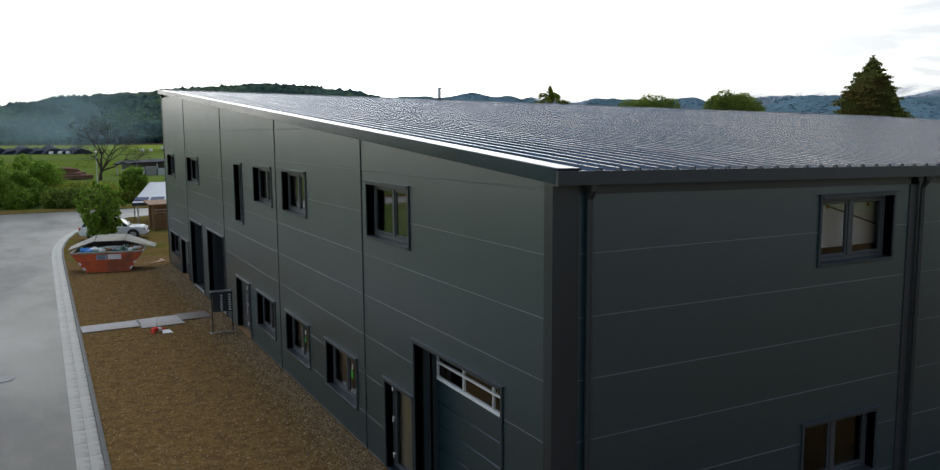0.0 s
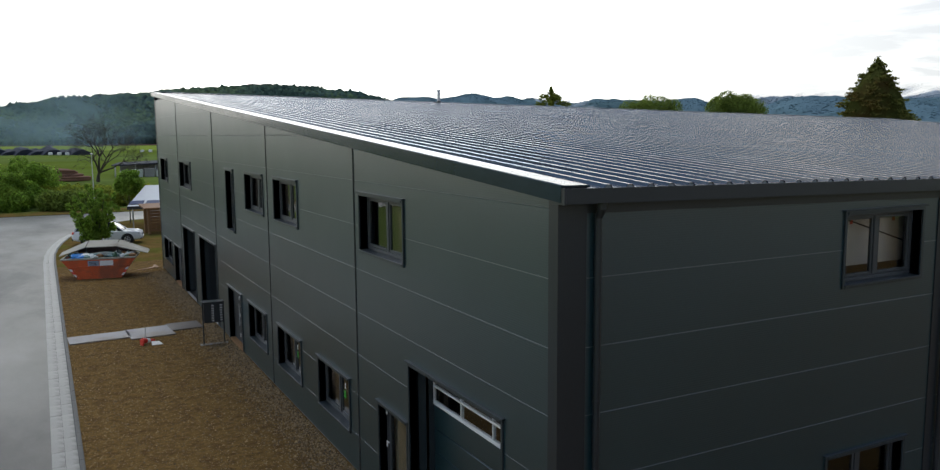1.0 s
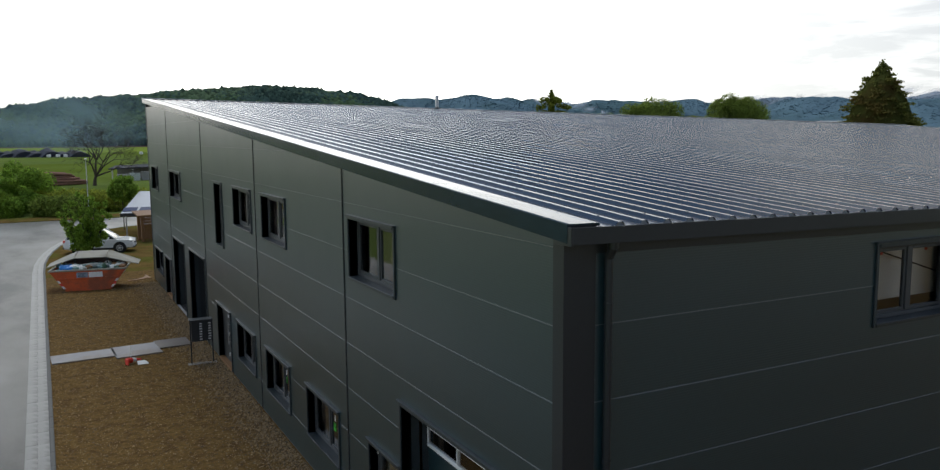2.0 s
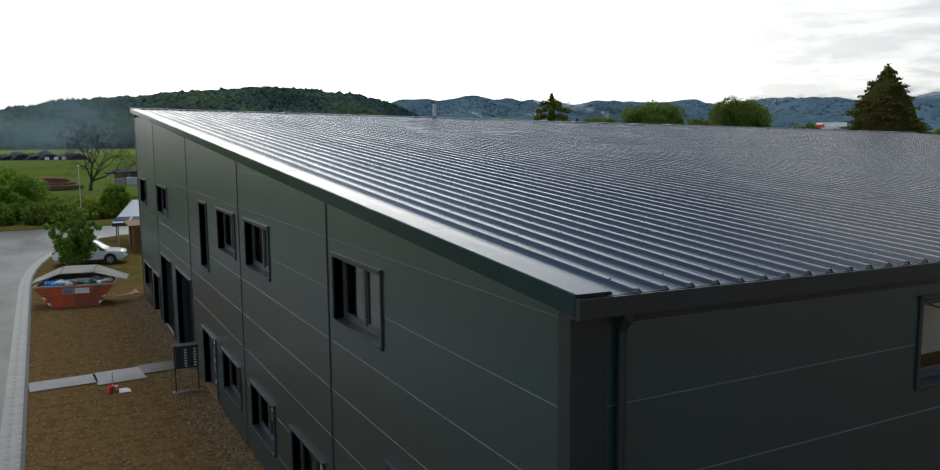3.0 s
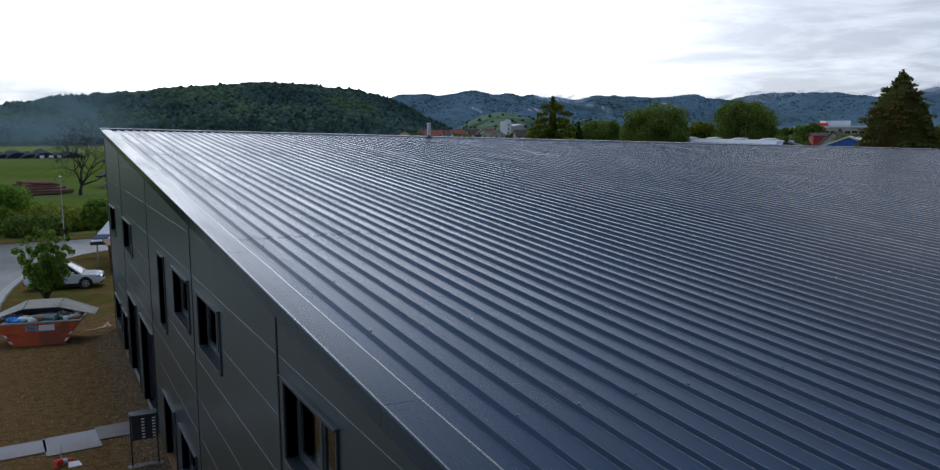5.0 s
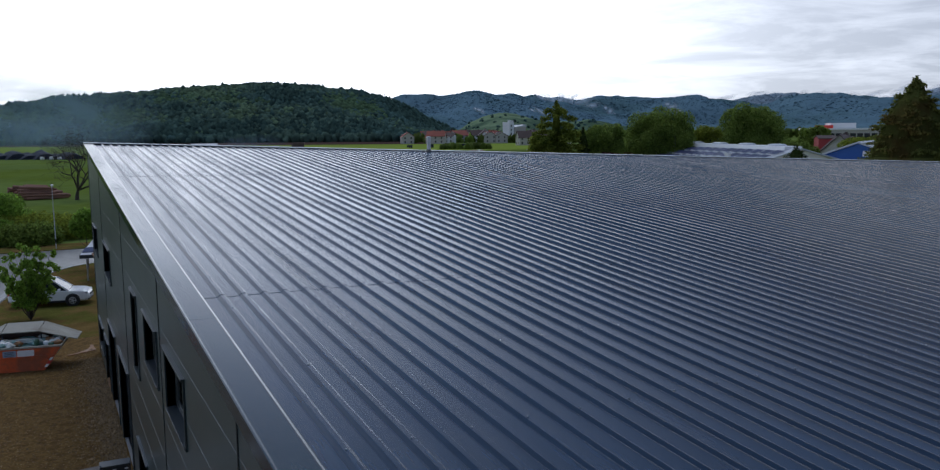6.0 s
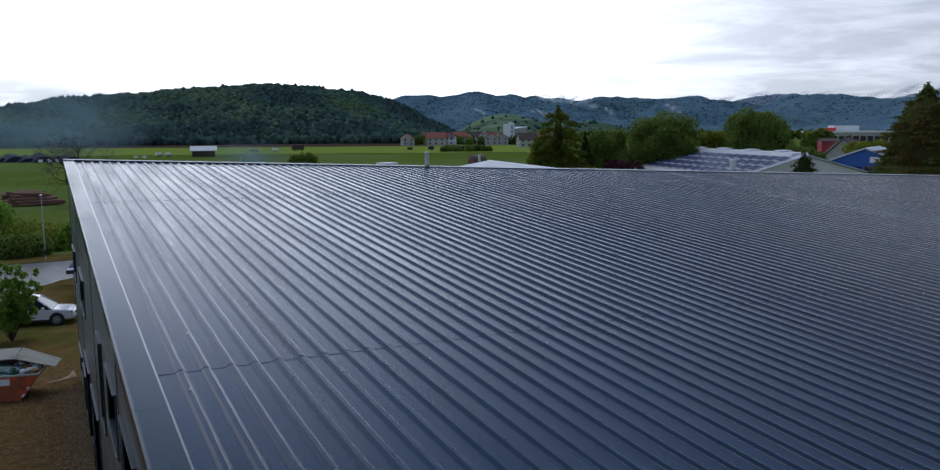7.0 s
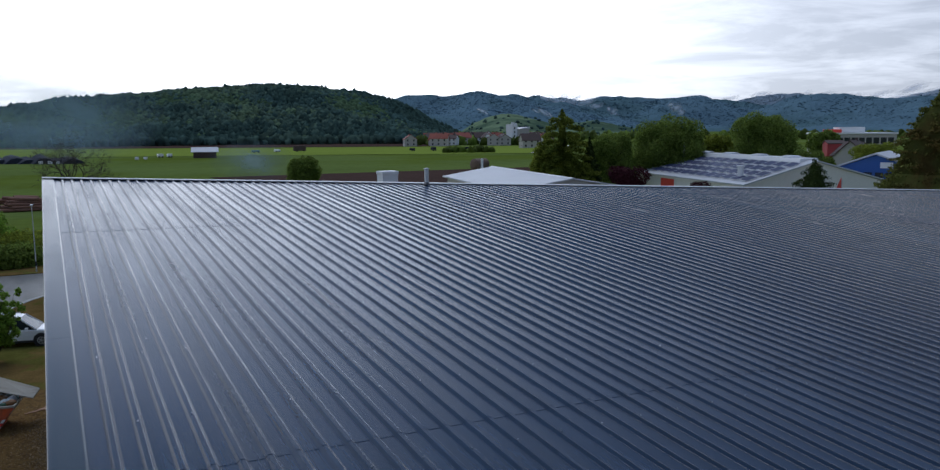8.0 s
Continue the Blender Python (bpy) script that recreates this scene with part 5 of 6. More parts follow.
def bare_tree(at, h, seed):
    t = thing("bare_tree", "large leafless tree with a wide spreading crown", "tree", at)
    rng = random.Random(seed)
    trunk, twigs = M(), M()

    def grow(p, d, l, r, depth):
        q = p
        for k in range(3):
            n_ = (d + Vector((rng.uniform(-1, 1), rng.uniform(-1, 1), rng.uniform(-0.6, 0.9))) * 0.16).normalized()
            s = q + n_ * l / 3
            (trunk if depth < 2 else twigs).tube(q, s, r * (1 - 0.13 * k), r * (1 - 0.13 * (k + 1)), 6 if depth < 3 else 3, False)
            q, d = s, n_
        if depth == 6:
            return
        for k in range((6, 3, 3, 3, 3, 3)[depth]):
            a = rng.uniform(0, 6.28) if depth else k * 1.047 + rng.uniform(-0.2, 0.2)
            side = d.orthogonal().normalized()
            side = (Matrix.Rotation(a, 3, d) @ side)
            nd = (d * 0.85 + side * rng.uniform(0.45, 1.1) + Vector((0, 0, 0.10))).normalized()
            grow(q, nd, l * (rng.uniform(1.5, 2.0) if depth == 0 else rng.uniform(0.62, 0.88)), max(r * 0.52, 0.014), depth + 1)

    grow(Vector((0, 0, -0.1)), Vector((0.03, 0, 1)), h * 0.105, h * 0.022, 0)
    part("trunk", trunk, BARK, t)
    part("branchwork", twigs, BARK, t)
    return t


bare_tree((2.6, 143.0, -0.1), 15.5, 9)
# tree line along the foot of the hill
pl, sz = [], []
rng = np.random.default_rng(9)
for i in range(300):
    a = rng.uniform(-8, 27)
    x, y, _ = bearing(a, 735 + rng.uniform(-20, 15) - 60 * max(0, a - 20) / 7)
    s = rng.uniform(2.0, 4.2)
    pl.append((x, y, s * 0.8)); sz.append(s)
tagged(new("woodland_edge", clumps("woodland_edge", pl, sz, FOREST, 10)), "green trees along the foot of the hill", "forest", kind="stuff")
pl, sz = [], []
for i in range(640):
    a = rng.uniform(24.0, 60) if i < 260 else rng.uniform(23.5, 33)
    x, y, _ = bearing(a, rng.uniform(860, 1150) if i < 260 else rng.uniform(610, 860))
    s = rng.uniform(2.4, 4.8) if i < 260 else rng.uniform(1.4, 3.6)
    pl.append((x, y, s * 0.8)); sz.append(s)
tagged(new("village_trees", clumps("village_trees", pl, sz, LEAFD, 12)), "dark green trees scattered through the village", "forest", kind="stuff")
pl, sz = [], []
for i in range(60):
    a = rng.choice((25.9, 26.6, 27.6, 28.3)) + rng.normal(0, 0.22)
    x, y, _ = bearing(a, 432 + rng.uniform(-6, 6))
    s = rng.uniform(0.8, 1.9)
    pl.append((x, y, s * 0.6)); sz.append(s)
tagged(new("field_hedge", clumps("field_hedge", pl, sz, LEAFD, 14)), "low dark hedge between the fields", "hedge", kind="stuff")

# ---------------------------------------------------------------- buildings round about


def house(name, label, at, rz, w, d, eave, ridge, wall, roofm, seed=0, cols=3, floors=2, over=0.5):
    """A gabled house, ridge along its x."""
    t = thing(name, label, "house", at, rz)
    part("wall", M().prism([(-w / 2, -d / 2, 0), (-w / 2, d / 2, 0), (-w / 2, d / 2, eave), (-w / 2, 0, ridge), (-w / 2, -d / 2, eave)], (w, 0, 0)), wall, t)
    s = (ridge - eave) / (d / 2)
    for sg in (-1, 1):
        y0, y1 = sg * (d / 2 + over), 0.0
        z0, z1 = eave - s * over + 0.05, ridge + 0.05
        part("roof", M().prism([(-w / 2 - over, y0, z0), (-w / 2 - over, y1, z1), (-w / 2 - over, y1, z1 + 0.25), (-w / 2 - over, y0, z0 + 0.25)], (w + 2 * over, 0, 0)), roofm, t)
    for f in range(floors):
        z = 0.9 + f * 2.8
        if z + 1.3 > eave:
            continue
        for i in range(cols):
            x = -w / 2 + w * (i + 0.5) / cols
            part("window", M().box(x - 0.55, -d / 2 - 0.04, z, x + 0.55, -d / 2 + 0.05, z + 1.3), DARKWIN, t)
        for y in (-d / 4, d / 4):
            part("window", M().box(-w / 2 - 0.04, y - 0.5, z, -w / 2 + 0.05, y + 0.5, z + 1.3), DARKWIN, t)
    part("chimney", M().box(w * 0.2, -0.4, ridge - 0.5, w * 0.2 + 0.6, 0.3, ridge + 0.9), BROWNROOF, t)
    return t


rng2 = random.Random(3)
for a, d, rz, w, dd, e, r, wl_, rf in (
        (23.6, 832, 20, 11, 9, 4.5, 8.0, RENDERW, BROWNROOF), (24.6, 780, -30, 12, 9, 4.5, 8.5, RENDERW, REDROOF), (25.4, 728, 10, 14, 10, 4.5, 8.0, RENDERW, REDROOF),
        (26.1, 767, -20, 16, 10, 5.0, 8.5, RENDERW, REDROOF), (26.8, 708, 15, 13, 9, 5.0, 8.5, RENDERW, BROWNROOF), (27.5, 780, 60, 11, 9, 5.5, 9.0, RENDERW, BROWNROOF),
        (28.0, 676, -10, 12, 9, 5.5, 9.5, SNOW, BROWNROOF), (28.7, 650, 70, 10, 10, 6.0, 10.0, SNOW, BROWNROOF), (29.3, 702, 20, 13, 9, 5.0, 8.5, RENDERW, REDROOF),
        (32.0, 560, 65, 10, 9, 5.5, 9.5, SNOW, BROWNROOF), (31.6, 526, -15, 12, 9, 5.0, 9.0, RENDERW, BROWNROOF), (52.6, 238, 30, 15, 10, 3.6, 8.4, RENDERW, BROWNROOF),
        (52.6, 262, 65, 10, 8, 4.0, 7.6, SNOW, BROWNROOF)):
    house("house", "pale rendered gabled house with %s tiled roof" % ("red" if rf is REDROOF else "dark brown"), bearing(a, d, -0.1), rz, w, dd, e, r, wl_, rf)

for k in range(26):
    a, d = rng2.uniform(23.0, 33.0), rng2.uniform(590, 760)
    rf = REDROOF if rng2.random() < (0.7 if a < 27 else 0.25) else BROWNROOF
    house("house", "pale rendered gabled house with %s tiled roof" % ("red" if rf is REDROOF else "dark brown"), bearing(a, d, -0.1), rng2.uniform(-80, 80), rng2.uniform(9, 14), rng2.uniform(8, 10), rng2.uniform(4.2, 5.8), rng2.uniform(7.6, 9.6), SNOW if rng2.random() < 0.35 else RENDERW, rf)

red = thing("red_barn", "plain red clad barn beside the brown-roofed house", "barn", bearing(51.4, 290, -0.1), -35)
part("wall", M().prism([(-2.7, -2.7, 0), (-2.7, 2.7, 0), (-2.7, 2.7, 6.8), (-2.7, 0, 7.6), (-2.7, -2.7, 6.8)], (5.4, 0, 0)), mat("red_cladding", (0.36, 0.035, 0.04), rough=0.6, vary=0.1, scale=0.5), red)
part("roof", M().prism([(-2.9, -3.0, 6.75), (-2.9, 0, 7.7), (-2.9, 3.0, 6.75), (-2.9, 3.0, 6.95), (-2.9, 0, 7.9), (-2.9, -3.0, 6.95)], (5.8, 0, 0)), BROWNROOF, red)

fac = thing("factory", "long flat pale factory with ribbon windows and rooftop plant", "factory", bearing(52.25, 340, -0.1), -36)
part("body", M().box(-12.5, -10, 0, 13.5, 10, 9.4, 0.1), RENDERW, fac)
part("parapet", M().box(-12.9, -10.4, 9.4, 13.9, 10.4, 10.0, 0.05), SNOW, fac)
for i in range(10):
    part("window", M().box(-12 + i * 2.5, -10.08, 6.0, -12 + i * 2.5 + 2.0, -9.95, 8.2), DARKWIN, fac)
part("plant_room", M().box(-5, -5, 10.0, 4, 3, 12.0, 0.08), SNOW, fac)
part("plant_room", M().box(-9, -6, 10.0, -4.4, 2, 11.2, 0.08), REDW, fac, "small red rooftop box")

mill = thing("mill", "white village mill with a tall stair tower", "mill", bearing(30.6, 640, -0.1), 20)
part("tower", M().box(-8, -4, 0, -2.6, 3, 15.6, 0.1), SNOW, mill)
part("tower_cap", M().box(-7.6, -3.6, 15.6, -5.8, -1.6, 17.2).box(-4.8, -3.6, 15.6, -3.0, -1.6, 16.8), SNOW, mill)
part("body", M().box(-2.6, -5, 0, 11, 5, 12.0, 0.1), RENDERW, mill)
part("roof", M().prism([(-2.6, -5.3, 12.0), (11.2, -5.3, 12.0), (11.2, -5.3, 13.6)], (0, 10.6, 0)), WHITEROOF, mill)
for z in (3, 6, 9, 12):
    part("window", M().box(-6.6, -4.06, z, -5.4, -3.95, z + 1.5), DARKWIN, mill)
for i in range(4):
    part("window", M().box(-1.4 + i * 2.6, -5.06, 6.2, 0.2 + i * 2.6, -4.95, 7.8), DARKWIN, mill)

# low white hall behind
wh = thing("neighbour_hall", "low hall with a plain light grey gabled metal roof", "hall", (0, 0, 0))
ne, fe, nr, fr, re, fre = [Vector(v) for v in ((37.9, 67.1, 6.4), (43.6, 93.2, 6.4), (43.9, 65.3, 7.5), (49.5, 91.3, 7.5), (50.7, 63.3, 6.4), (56.2, 89.3, 6.4))]
dn = Vector((0, 0, -0.14))
for q in ((ne, nr, fr, fe), (nr, re, fre, fr)):
    part("roof", M().prism(q, dn), WHITEROOF, wh)
ax = (fr - nr).normalized()
gi = [p + ax * 0.5 for p in (ne, nr, re)]
side = (re - ne).normalized() * 0.5
base = [Vector((p.x, p.y, 0)) for p in (gi[2] - side, gi[0] + side)]
part("gable_wall", M().prism([gi[0] + side + dn, gi[1] + dn, gi[2] - side + dn, base[0] - dn * 0, base[1]], ax * 0.3), WHITEROOF, wh)
part("side_wall", M().prism([ne + side + ax * 0.8 + dn, fe + side - ax * 0.5 + dn, Vector((*(fe + side - ax * 0.5).xy, 0)), Vector((*(ne + side + ax * 0.8).xy, 0))], side * 0.5), RENDERW, wh)
part("ridge_cap", M().prism([nr + Vector((-0.25, 0, -0.03)), nr + Vector((0, 0, 0.06)), nr + Vector((0.25, 0, -0.03))], fr - nr), SNOW, wh)

# light grey hall with the solar roof
sh = thing("solar_hall", "light grey hall with rows of solar modules on its roof", "hall", (0, 0, 0))
U = (Vector((9.5, 33.0, 0))).normalized()          # along the ridge, away from the road
V = Vector((0.994, -0.11, 0))                          # across, to the far eave
E0 = Vector((76.2, 75.4, 5.1))
L, W, RZ = 34.3, 23.4, 2.75
R0 = E0 + V * (W / 2) + Vector((0, 0, RZ))
E1 = E0 + V * W
for q in ((E0, R0, R0 + U * L, E0 + U * L), (R0, E1, E1 + U * L, R0 + U * L)):
    part("roof", M().prism(q, (0, 0, -0.18)), WHITEROOF, sh)
lo = lambda p: Vector((p.x, p.y, 0))
g0, g1, gr = E0 + V * 0.3 + U * 0.3, E1 - V * 0.3 + U * 0.3, R0 + U * 0.3
dz = Vector((0, 0, -0.2))
part("gable_wall", M().prism([g0 + dz, gr + dz, g1 + dz, lo(g1), lo(g0)], U * 0.25), HALLW, sh)
part("side_wall", M().prism([g0 + dz, E0 + V * 0.3 + U * (L - 0.3) + dz, lo(E0 + V * 0.3 + U * (L - 0.3)), lo(g0)], V * 0.25), HALLW, sh)
part("door", M().prism([lo(E0) + V * 0.25 + U * 20 + Vector((0, 0, 0.2)), lo(E0) + V * 0.25 + U * 24.5 + Vector((0, 0, 0.2)), lo(E0) + V * 0.25 + U * 24.5 + Vector((0, 0, 4.6)), lo(E0) + V * 0.25 + U * 20 + Vector((0, 0, 4.6))], V * 0.04), REDW, sh, "bright red roller door")
up = (R0 - E0).normalized()
nrm = U.cross(up) * -1 if U.cross(up).z < 0 else U.cross(up)
for i in range(12):
    for j in range(4):
        if i == 11 and j > 2:
            continue
        o = E0 + U * (0.9 + i * 2.45) + up * (1.1 + j * 2.3) + nrm * 0.10
        a_, b_ = U * 1.66 + nrm * 0.12, up * 1.72
        tn = nrm * 0.04
        ua, ub = U * 0.05, up * 0.05
        fr_ = part("solar_module", M().prism([o - ua - ub, o + a_ + ua - ub, o + a_ + b_ + ua + ub, o + b_ - ua + ub], tn), SNOW, sh, "white-framed solar module")
        part("cell_sheet", M().prism([o + tn * 1.1, o + a_ + tn * 1.1, o + a_ + b_ + tn * 1.1, o + b_ + tn * 1.1], tn * 0.2), SOLAR, fr_)
part("skylight_ridge", M().prism([R0 + U * 2 - V * 1.6 + Vector((0, 0, -0.3)), R0 + U * 2 - V * 1.4 + Vector((0, 0, 0.2)), R0 + U * 2 + V * 1.4 + Vector((0, 0, 0.2)), R0 + U * 2 + V * 1.6 + Vector((0, 0, -0.3))], U * (L - 4)), SNOW, sh)
for k in range(4):
    c = R0 + U * (6 + 8 * k) + Vector((0, 0, 0.2))
    part("roof_vent", M().lathe(c, (0, 0, 1), [(0, 1.3), (0.15, 1.25), (0.26, 0.9), (0.3, 0.4)], 14), ALU, sh)
part("flue", M().tube(E0 + U * 30 + up * 7.5, E0 + U * 30 + up * 7.5 + Vector((0, 0, 3.2)), 0.22, 0.22, 10), GALV, sh)
c = E0 + U * 4.5 + up * 2.4
part("chimney", M().box(c.x - 0.28, c.y - 0.28, c.z - 0.4, c.x + 0.28, c.y + 0.28, c.z + 1.4, 0.03).box(c.x - 0.38, c.y - 0.38, c.z + 1.4, c.x + 0.38, c.y + 0.38, c.z + 1.6, 0.03), SNOW, sh, "white rooftop chimney")
flag = thing("red_flag", "bright red triangular banner on a pole", "flag", (86.0, 69.1, -0.1))
part("pole", M().tube((0, 0, 0), (0, 0, 5.8), 0.05, 0.04, 8), GALV, flag)
part("banner", M().prism([(-2.6, 0, 2.0), (0, 0, 2.0), (-0.1, 0, 6.1)], (0, 0.03, 0)), REDW, flag)

bl = thing("blue_hall", "blue clad hall with a shallow grey gabled roof", "hall", bearing(53.9, 126, -0.1), -62)
part("wall", M().prism([(-5, 0, 0), (5, 0, 0), (5, 0, 6.5), (0, 0, 8.3), (-5, 0, 6.5)], (0, 12, 0)), BLUEWALL, bl)
for sg in (-1, 1):
    part("roof", M().prism([(sg * 5.7, -0.7, 6.3), (0, -0.7, 8.4), (0, -0.7, 8.62), (sg * 5.7, -0.7, 6.52)], (0, 13.4, 0)), WHITEROOF, bl)
part("sign", M().box(0.6, -0.08, 6.5, 2.2, 0.0, 7.3), SNOW, bl, "white painted emblem shape on blue wall")
part("sign", M().box(2.5, -0.08, 6.2, 3.3, 0.0, 6.9), SNOW, bl, "white painted emblem shape on blue wall")
for i in range(6):
    part("window", M().box(-4.2 + i * 1.4, -0.07, 5.0, -3.2 + i * 1.4, 0.0, 5.9), DARKWIN, bl)
part("lower_roof", M().box(-8, -3.5, 4.2, 6, -0.72, 4.45, 0.04), WHITEROOF, bl)
part("lower_wall", M().box(-7.8, -3.2, 0, 5.8, -0.8, 4.2), BLUEWALL, bl)

# field sheds, tank, chimney block behind the hall
barn = thing("field_barn", "open wooden field barn with a pale metal roof", "barn", (64.8, 391, -0.1), -10)
part("wall", M().box(-5, -2.5, 0, 5, 2.5, 2.8), BROWNROOF, barn)
part("roof", M().prism([(-6, -3.4, 2.6), (6, -3.4, 2.6), (6, 3.4, 4.6), (-6, 3.4, 4.6)], (0, 0, 0.2)), WHITEROOF, barn)
for x, y, w, h, mt, lab in ((47, 405, 2.4, 1.8, SNOW, "white wrapped bale trailer parked in the field"), (51, 404, 2.0, 1.8, SNOW, "white wrapped bale trailer parked in the field"), (130, 466, 7, 3.4, BROWNROOF, "dark low timber shelter in the field"), (116, 462, 3.0, 1.8, SNOW, "small white trailer in the field"), (103, 458, 4.0, 1.6, TEAL, "dark green farm trailer in the field"),
                            (214, 420, 7, 2.2, TARP, "dark covered farm trailer on the track"), (196, 425, 2.5, 2.2, TARP, "dark covered farm trailer on the track"), (185, 430, 2.5, 1.8, TARP, "dark covered farm trailer on the track")):
    f = thing("field_trailer", lab, "trailer", (x, y, -0.12), 8)
    part("body", M().box(-w / 2, -1.2, 0.5, w / 2, 1.2, h, 0.15), mt, f)
    for sx in (-0.3, 0.3):
        part("wheel", M().lathe((sx * w, -1.25, 0.4), (0, 1, 0), [(0, 0.4), (0.25, 0.4)], 12), BLACK, f)
tank = thing("slurry_tank", "rusty round tank beside a white standpipe", "tank", (70.0, 132.5, -0.1), 20)
part("barrel", M().lathe((-2.0, 0, 5.9), (1, 0, 0), [(0, 0.6), (0.25, 1.05), (3.2, 1.05), (3.45, 0.6)], 18), mat("rusty_steel", (0.16, 0.10, 0.07), rough=0.7, vary=0.3, scale=1.5), tank)
for x in (-1.2, 1.2):
    part("support", M().box(x - 0.15, -0.8, 0, x + 0.15, 0.8, 4.8), BROWNROOF, tank)
part("standpipe", M().tube((-1.4, -1.6, 0), (-1.4, -1.6, 7.0), 0.22, 0.22, 10), SNOW, tank)
st = thing("chimney_block", "broad whitewashed chimney of a low house", "chimney", (27.7, 71.5, -0.1))
part("stack", M().box(-0.75, -0.75, 0, 0.75, 0.75, 8.2, 0.05), SNOW, st)
part("crown", M().box(-0.8, -0.8, 8.2, 0.8, 0.8, 8.5, 0.04), SNOW, st)
part("base_roof", M().prism([(-6, -5, 4.5), (6, -5, 4.5), (6, 0, 6.4), (-6, 0, 6.4)], (0, 0, 0.2)), BROWNROOF, st)
part("base_wall", M().box(-5.6, -4.6, 0, 5.6, 4.6, 4.5), RENDERW, st)
# tarpaulin-covered clamps, log pile, far shed
for k in range(7):
    c = thing("silage_clamp", "long clamp covered with black tarpaulin and tyres", "silage clamp", (-20 + k * 4.9, 372 - k * 3, -0.15), 12, group="silage clamps")
    m = M()
    hk = (1.0, 0.75, 1.1, 0.8, 1.05, 0.7, 0.9)[k]
    prof = [(-4.9, 0), (-3.6, 1.6 * hk), (-1.9, 2.9 * hk), (0.2, 3.2 * hk), (1.9, 2.7 * hk), (3.6, 1.8 * hk), (5.0, 0)]
    vs = []
    for i in range(7):
        s = 1 - 0.35 * abs(i - 3) / 3
        vs += [(x * (0.6 + 0.4 * s) + 0.2 * noise.noise(Vector((x, i, k))), i * 3.0, z * s * (1 + 0.3 * noise.noise(Vector((x * 2, i * 2, k * 5))))) for x, z in prof]
    m.add(vs, [(i * 7 + j, i * 7 + j + 1, (i + 1) * 7 + j + 1, (i + 1) * 7 + j) for i in range(6) for j in range(6)] + [tuple(range(7)), tuple(range(42, 49))[::-1]])
    part("tarpaulin", m, TARP, c)
for x, y in ((-2, 356), (1.2, 355), (4, 355), (35, 384), (38.5, 384)):
    solid("wrapped_bale", M().lathe((0, 0, 0.1), (0, 0, 1), [(0, 0.65), (0.1, 0.8), (1.0, 0.8), (1.1, 0.65)], 14), SNOW, "white plastic-wrapped round hay bale", "bale", at=(x, y, -0.15), group="wrapped bales")
pile = thing("log_pile", "long stack of reddish-brown debarked logs", "log pile", (-2.4, 150, -0.12), 8)
rngl = random.Random(8)
for row in range(5):
    for k in range(16 - row):
        y = (k - (16 - row) / 2) * 0.52 + rngl.uniform(-0.05, 0.05)
        part("log", M().tube((-3.9 + rngl.uniform(-1.5, 1.2) + 0.2 * row, y, 0.27 + row * 0.43), (3.4 + rngl.uniform(-1.4, 0.9) - 0.7 * row, y + rngl.uniform(-0.25, 0.25) * (1 + row), 0.27 + row * 0.37), rngl.uniform(0.2, 0.28), rngl.uniform(0.18, 0.24), 8), LOGS, pile)
fs_ = thing("farm_shed", "low open farm shed with dark mono-pitch roof", "shed", (12.5, 160, -0.12), -14)
part("roof", M().prism([(-6, -3.5, 2.0), (6, -3.5, 2.5), (6, 4, 2.8), (-6, 4, 2.3)], (0, 0, 0.22)), TARP, fs_)
part("back_wall", M().box(-5.6, 3.2, 0, 5.6, 3.4, 2.25), CONC, fs_)
for x in (-5.4, -1.8, 1.8, 5.4):
    part("post", M().box(x - 0.1, -3.2, 0, x + 0.1, -3.0, 2.1), GALV, fs_)
for k in range(5):
    solid("stacked_pallets", M().box(-0.9, -0.6, 0, 0.9, 0.6, 1.2 + 0.2 * (k % 3), 0.03), PALE if k % 2 else CONC, "stack of pale building goods beside the shed", "pallets", at=(8 + 2.1 * k, 155.5, -0.13), group="stacked goods")

# ---------------------------------------------------------------- the yard
lamp = thing("street_lamp", "slim galvanised street lamp with a flat head", "street lamp", (-1.32, 82.4, -0.06))
part("pole", M().tube((0, 0, 0), (0, 0, 5.9), 0.055, 0.03, 10), GALV, lamp)
part("head", M().box(-0.12, -0.75, 5.86, 0.12, 0.1, 5.96, 0.03), GALV, lamp)
part("base_door", M().box(-0.05, -0.085, 0.5, 0.05, -0.07, 0.9), TRIM, lamp)

cp = thing("carport", "timber carport with a light grey solar roof", "carport", (0, 0, 0))
cq = [Vector(v) for v in ((-0.05, 61.5, 1.9), (6.0, 60.6, 1.9), (8.0, 67.0, 3.2), (2.1, 68.0, 3.2))]
part("roof", M().prism(cq, (0, 0, 0.12)), WHITEROOF, cp, "light grey roof sheets")
part("fascia", M().prism([cq[0] + Vector((0, -0.06, -0.12)), cq[1] + Vector((0, -0.06, -0.12)), cq[1] + Vector((0, -0.06, 0.14)), cq[0] + Vector((0, -0.06, 0.14))], (0, 0.05, 0)), TRIM, cp)
for i in range(5):
    a0 = cq[0].lerp(cq[1], (i + 0.08) / 5) + Vector((0.1, 0.5, 0.24)); a1 = cq[0].lerp(cq[1], (i + 0.92) / 5) + Vector((0.1, 0.5, 0.24))
    part("solar_module", M().prism([a0, a1, a1 + Vector((0.28, 0.95, 0.2)), a0 + Vector((0.28, 0.95, 0.2))], (0, 0, 0.04)), SOLAR, cp)
for x, y, h in ((0.45, 62.4, 1.9), (2.2, 67.0, 3.0), (5.6, 61.4, 1.9), (7.4, 66.4, 3.0)):
    part("post", M().box(x - 0.05, y - 0.05, 0, x + 0.05, y + 0.05, h), GALV, cp)
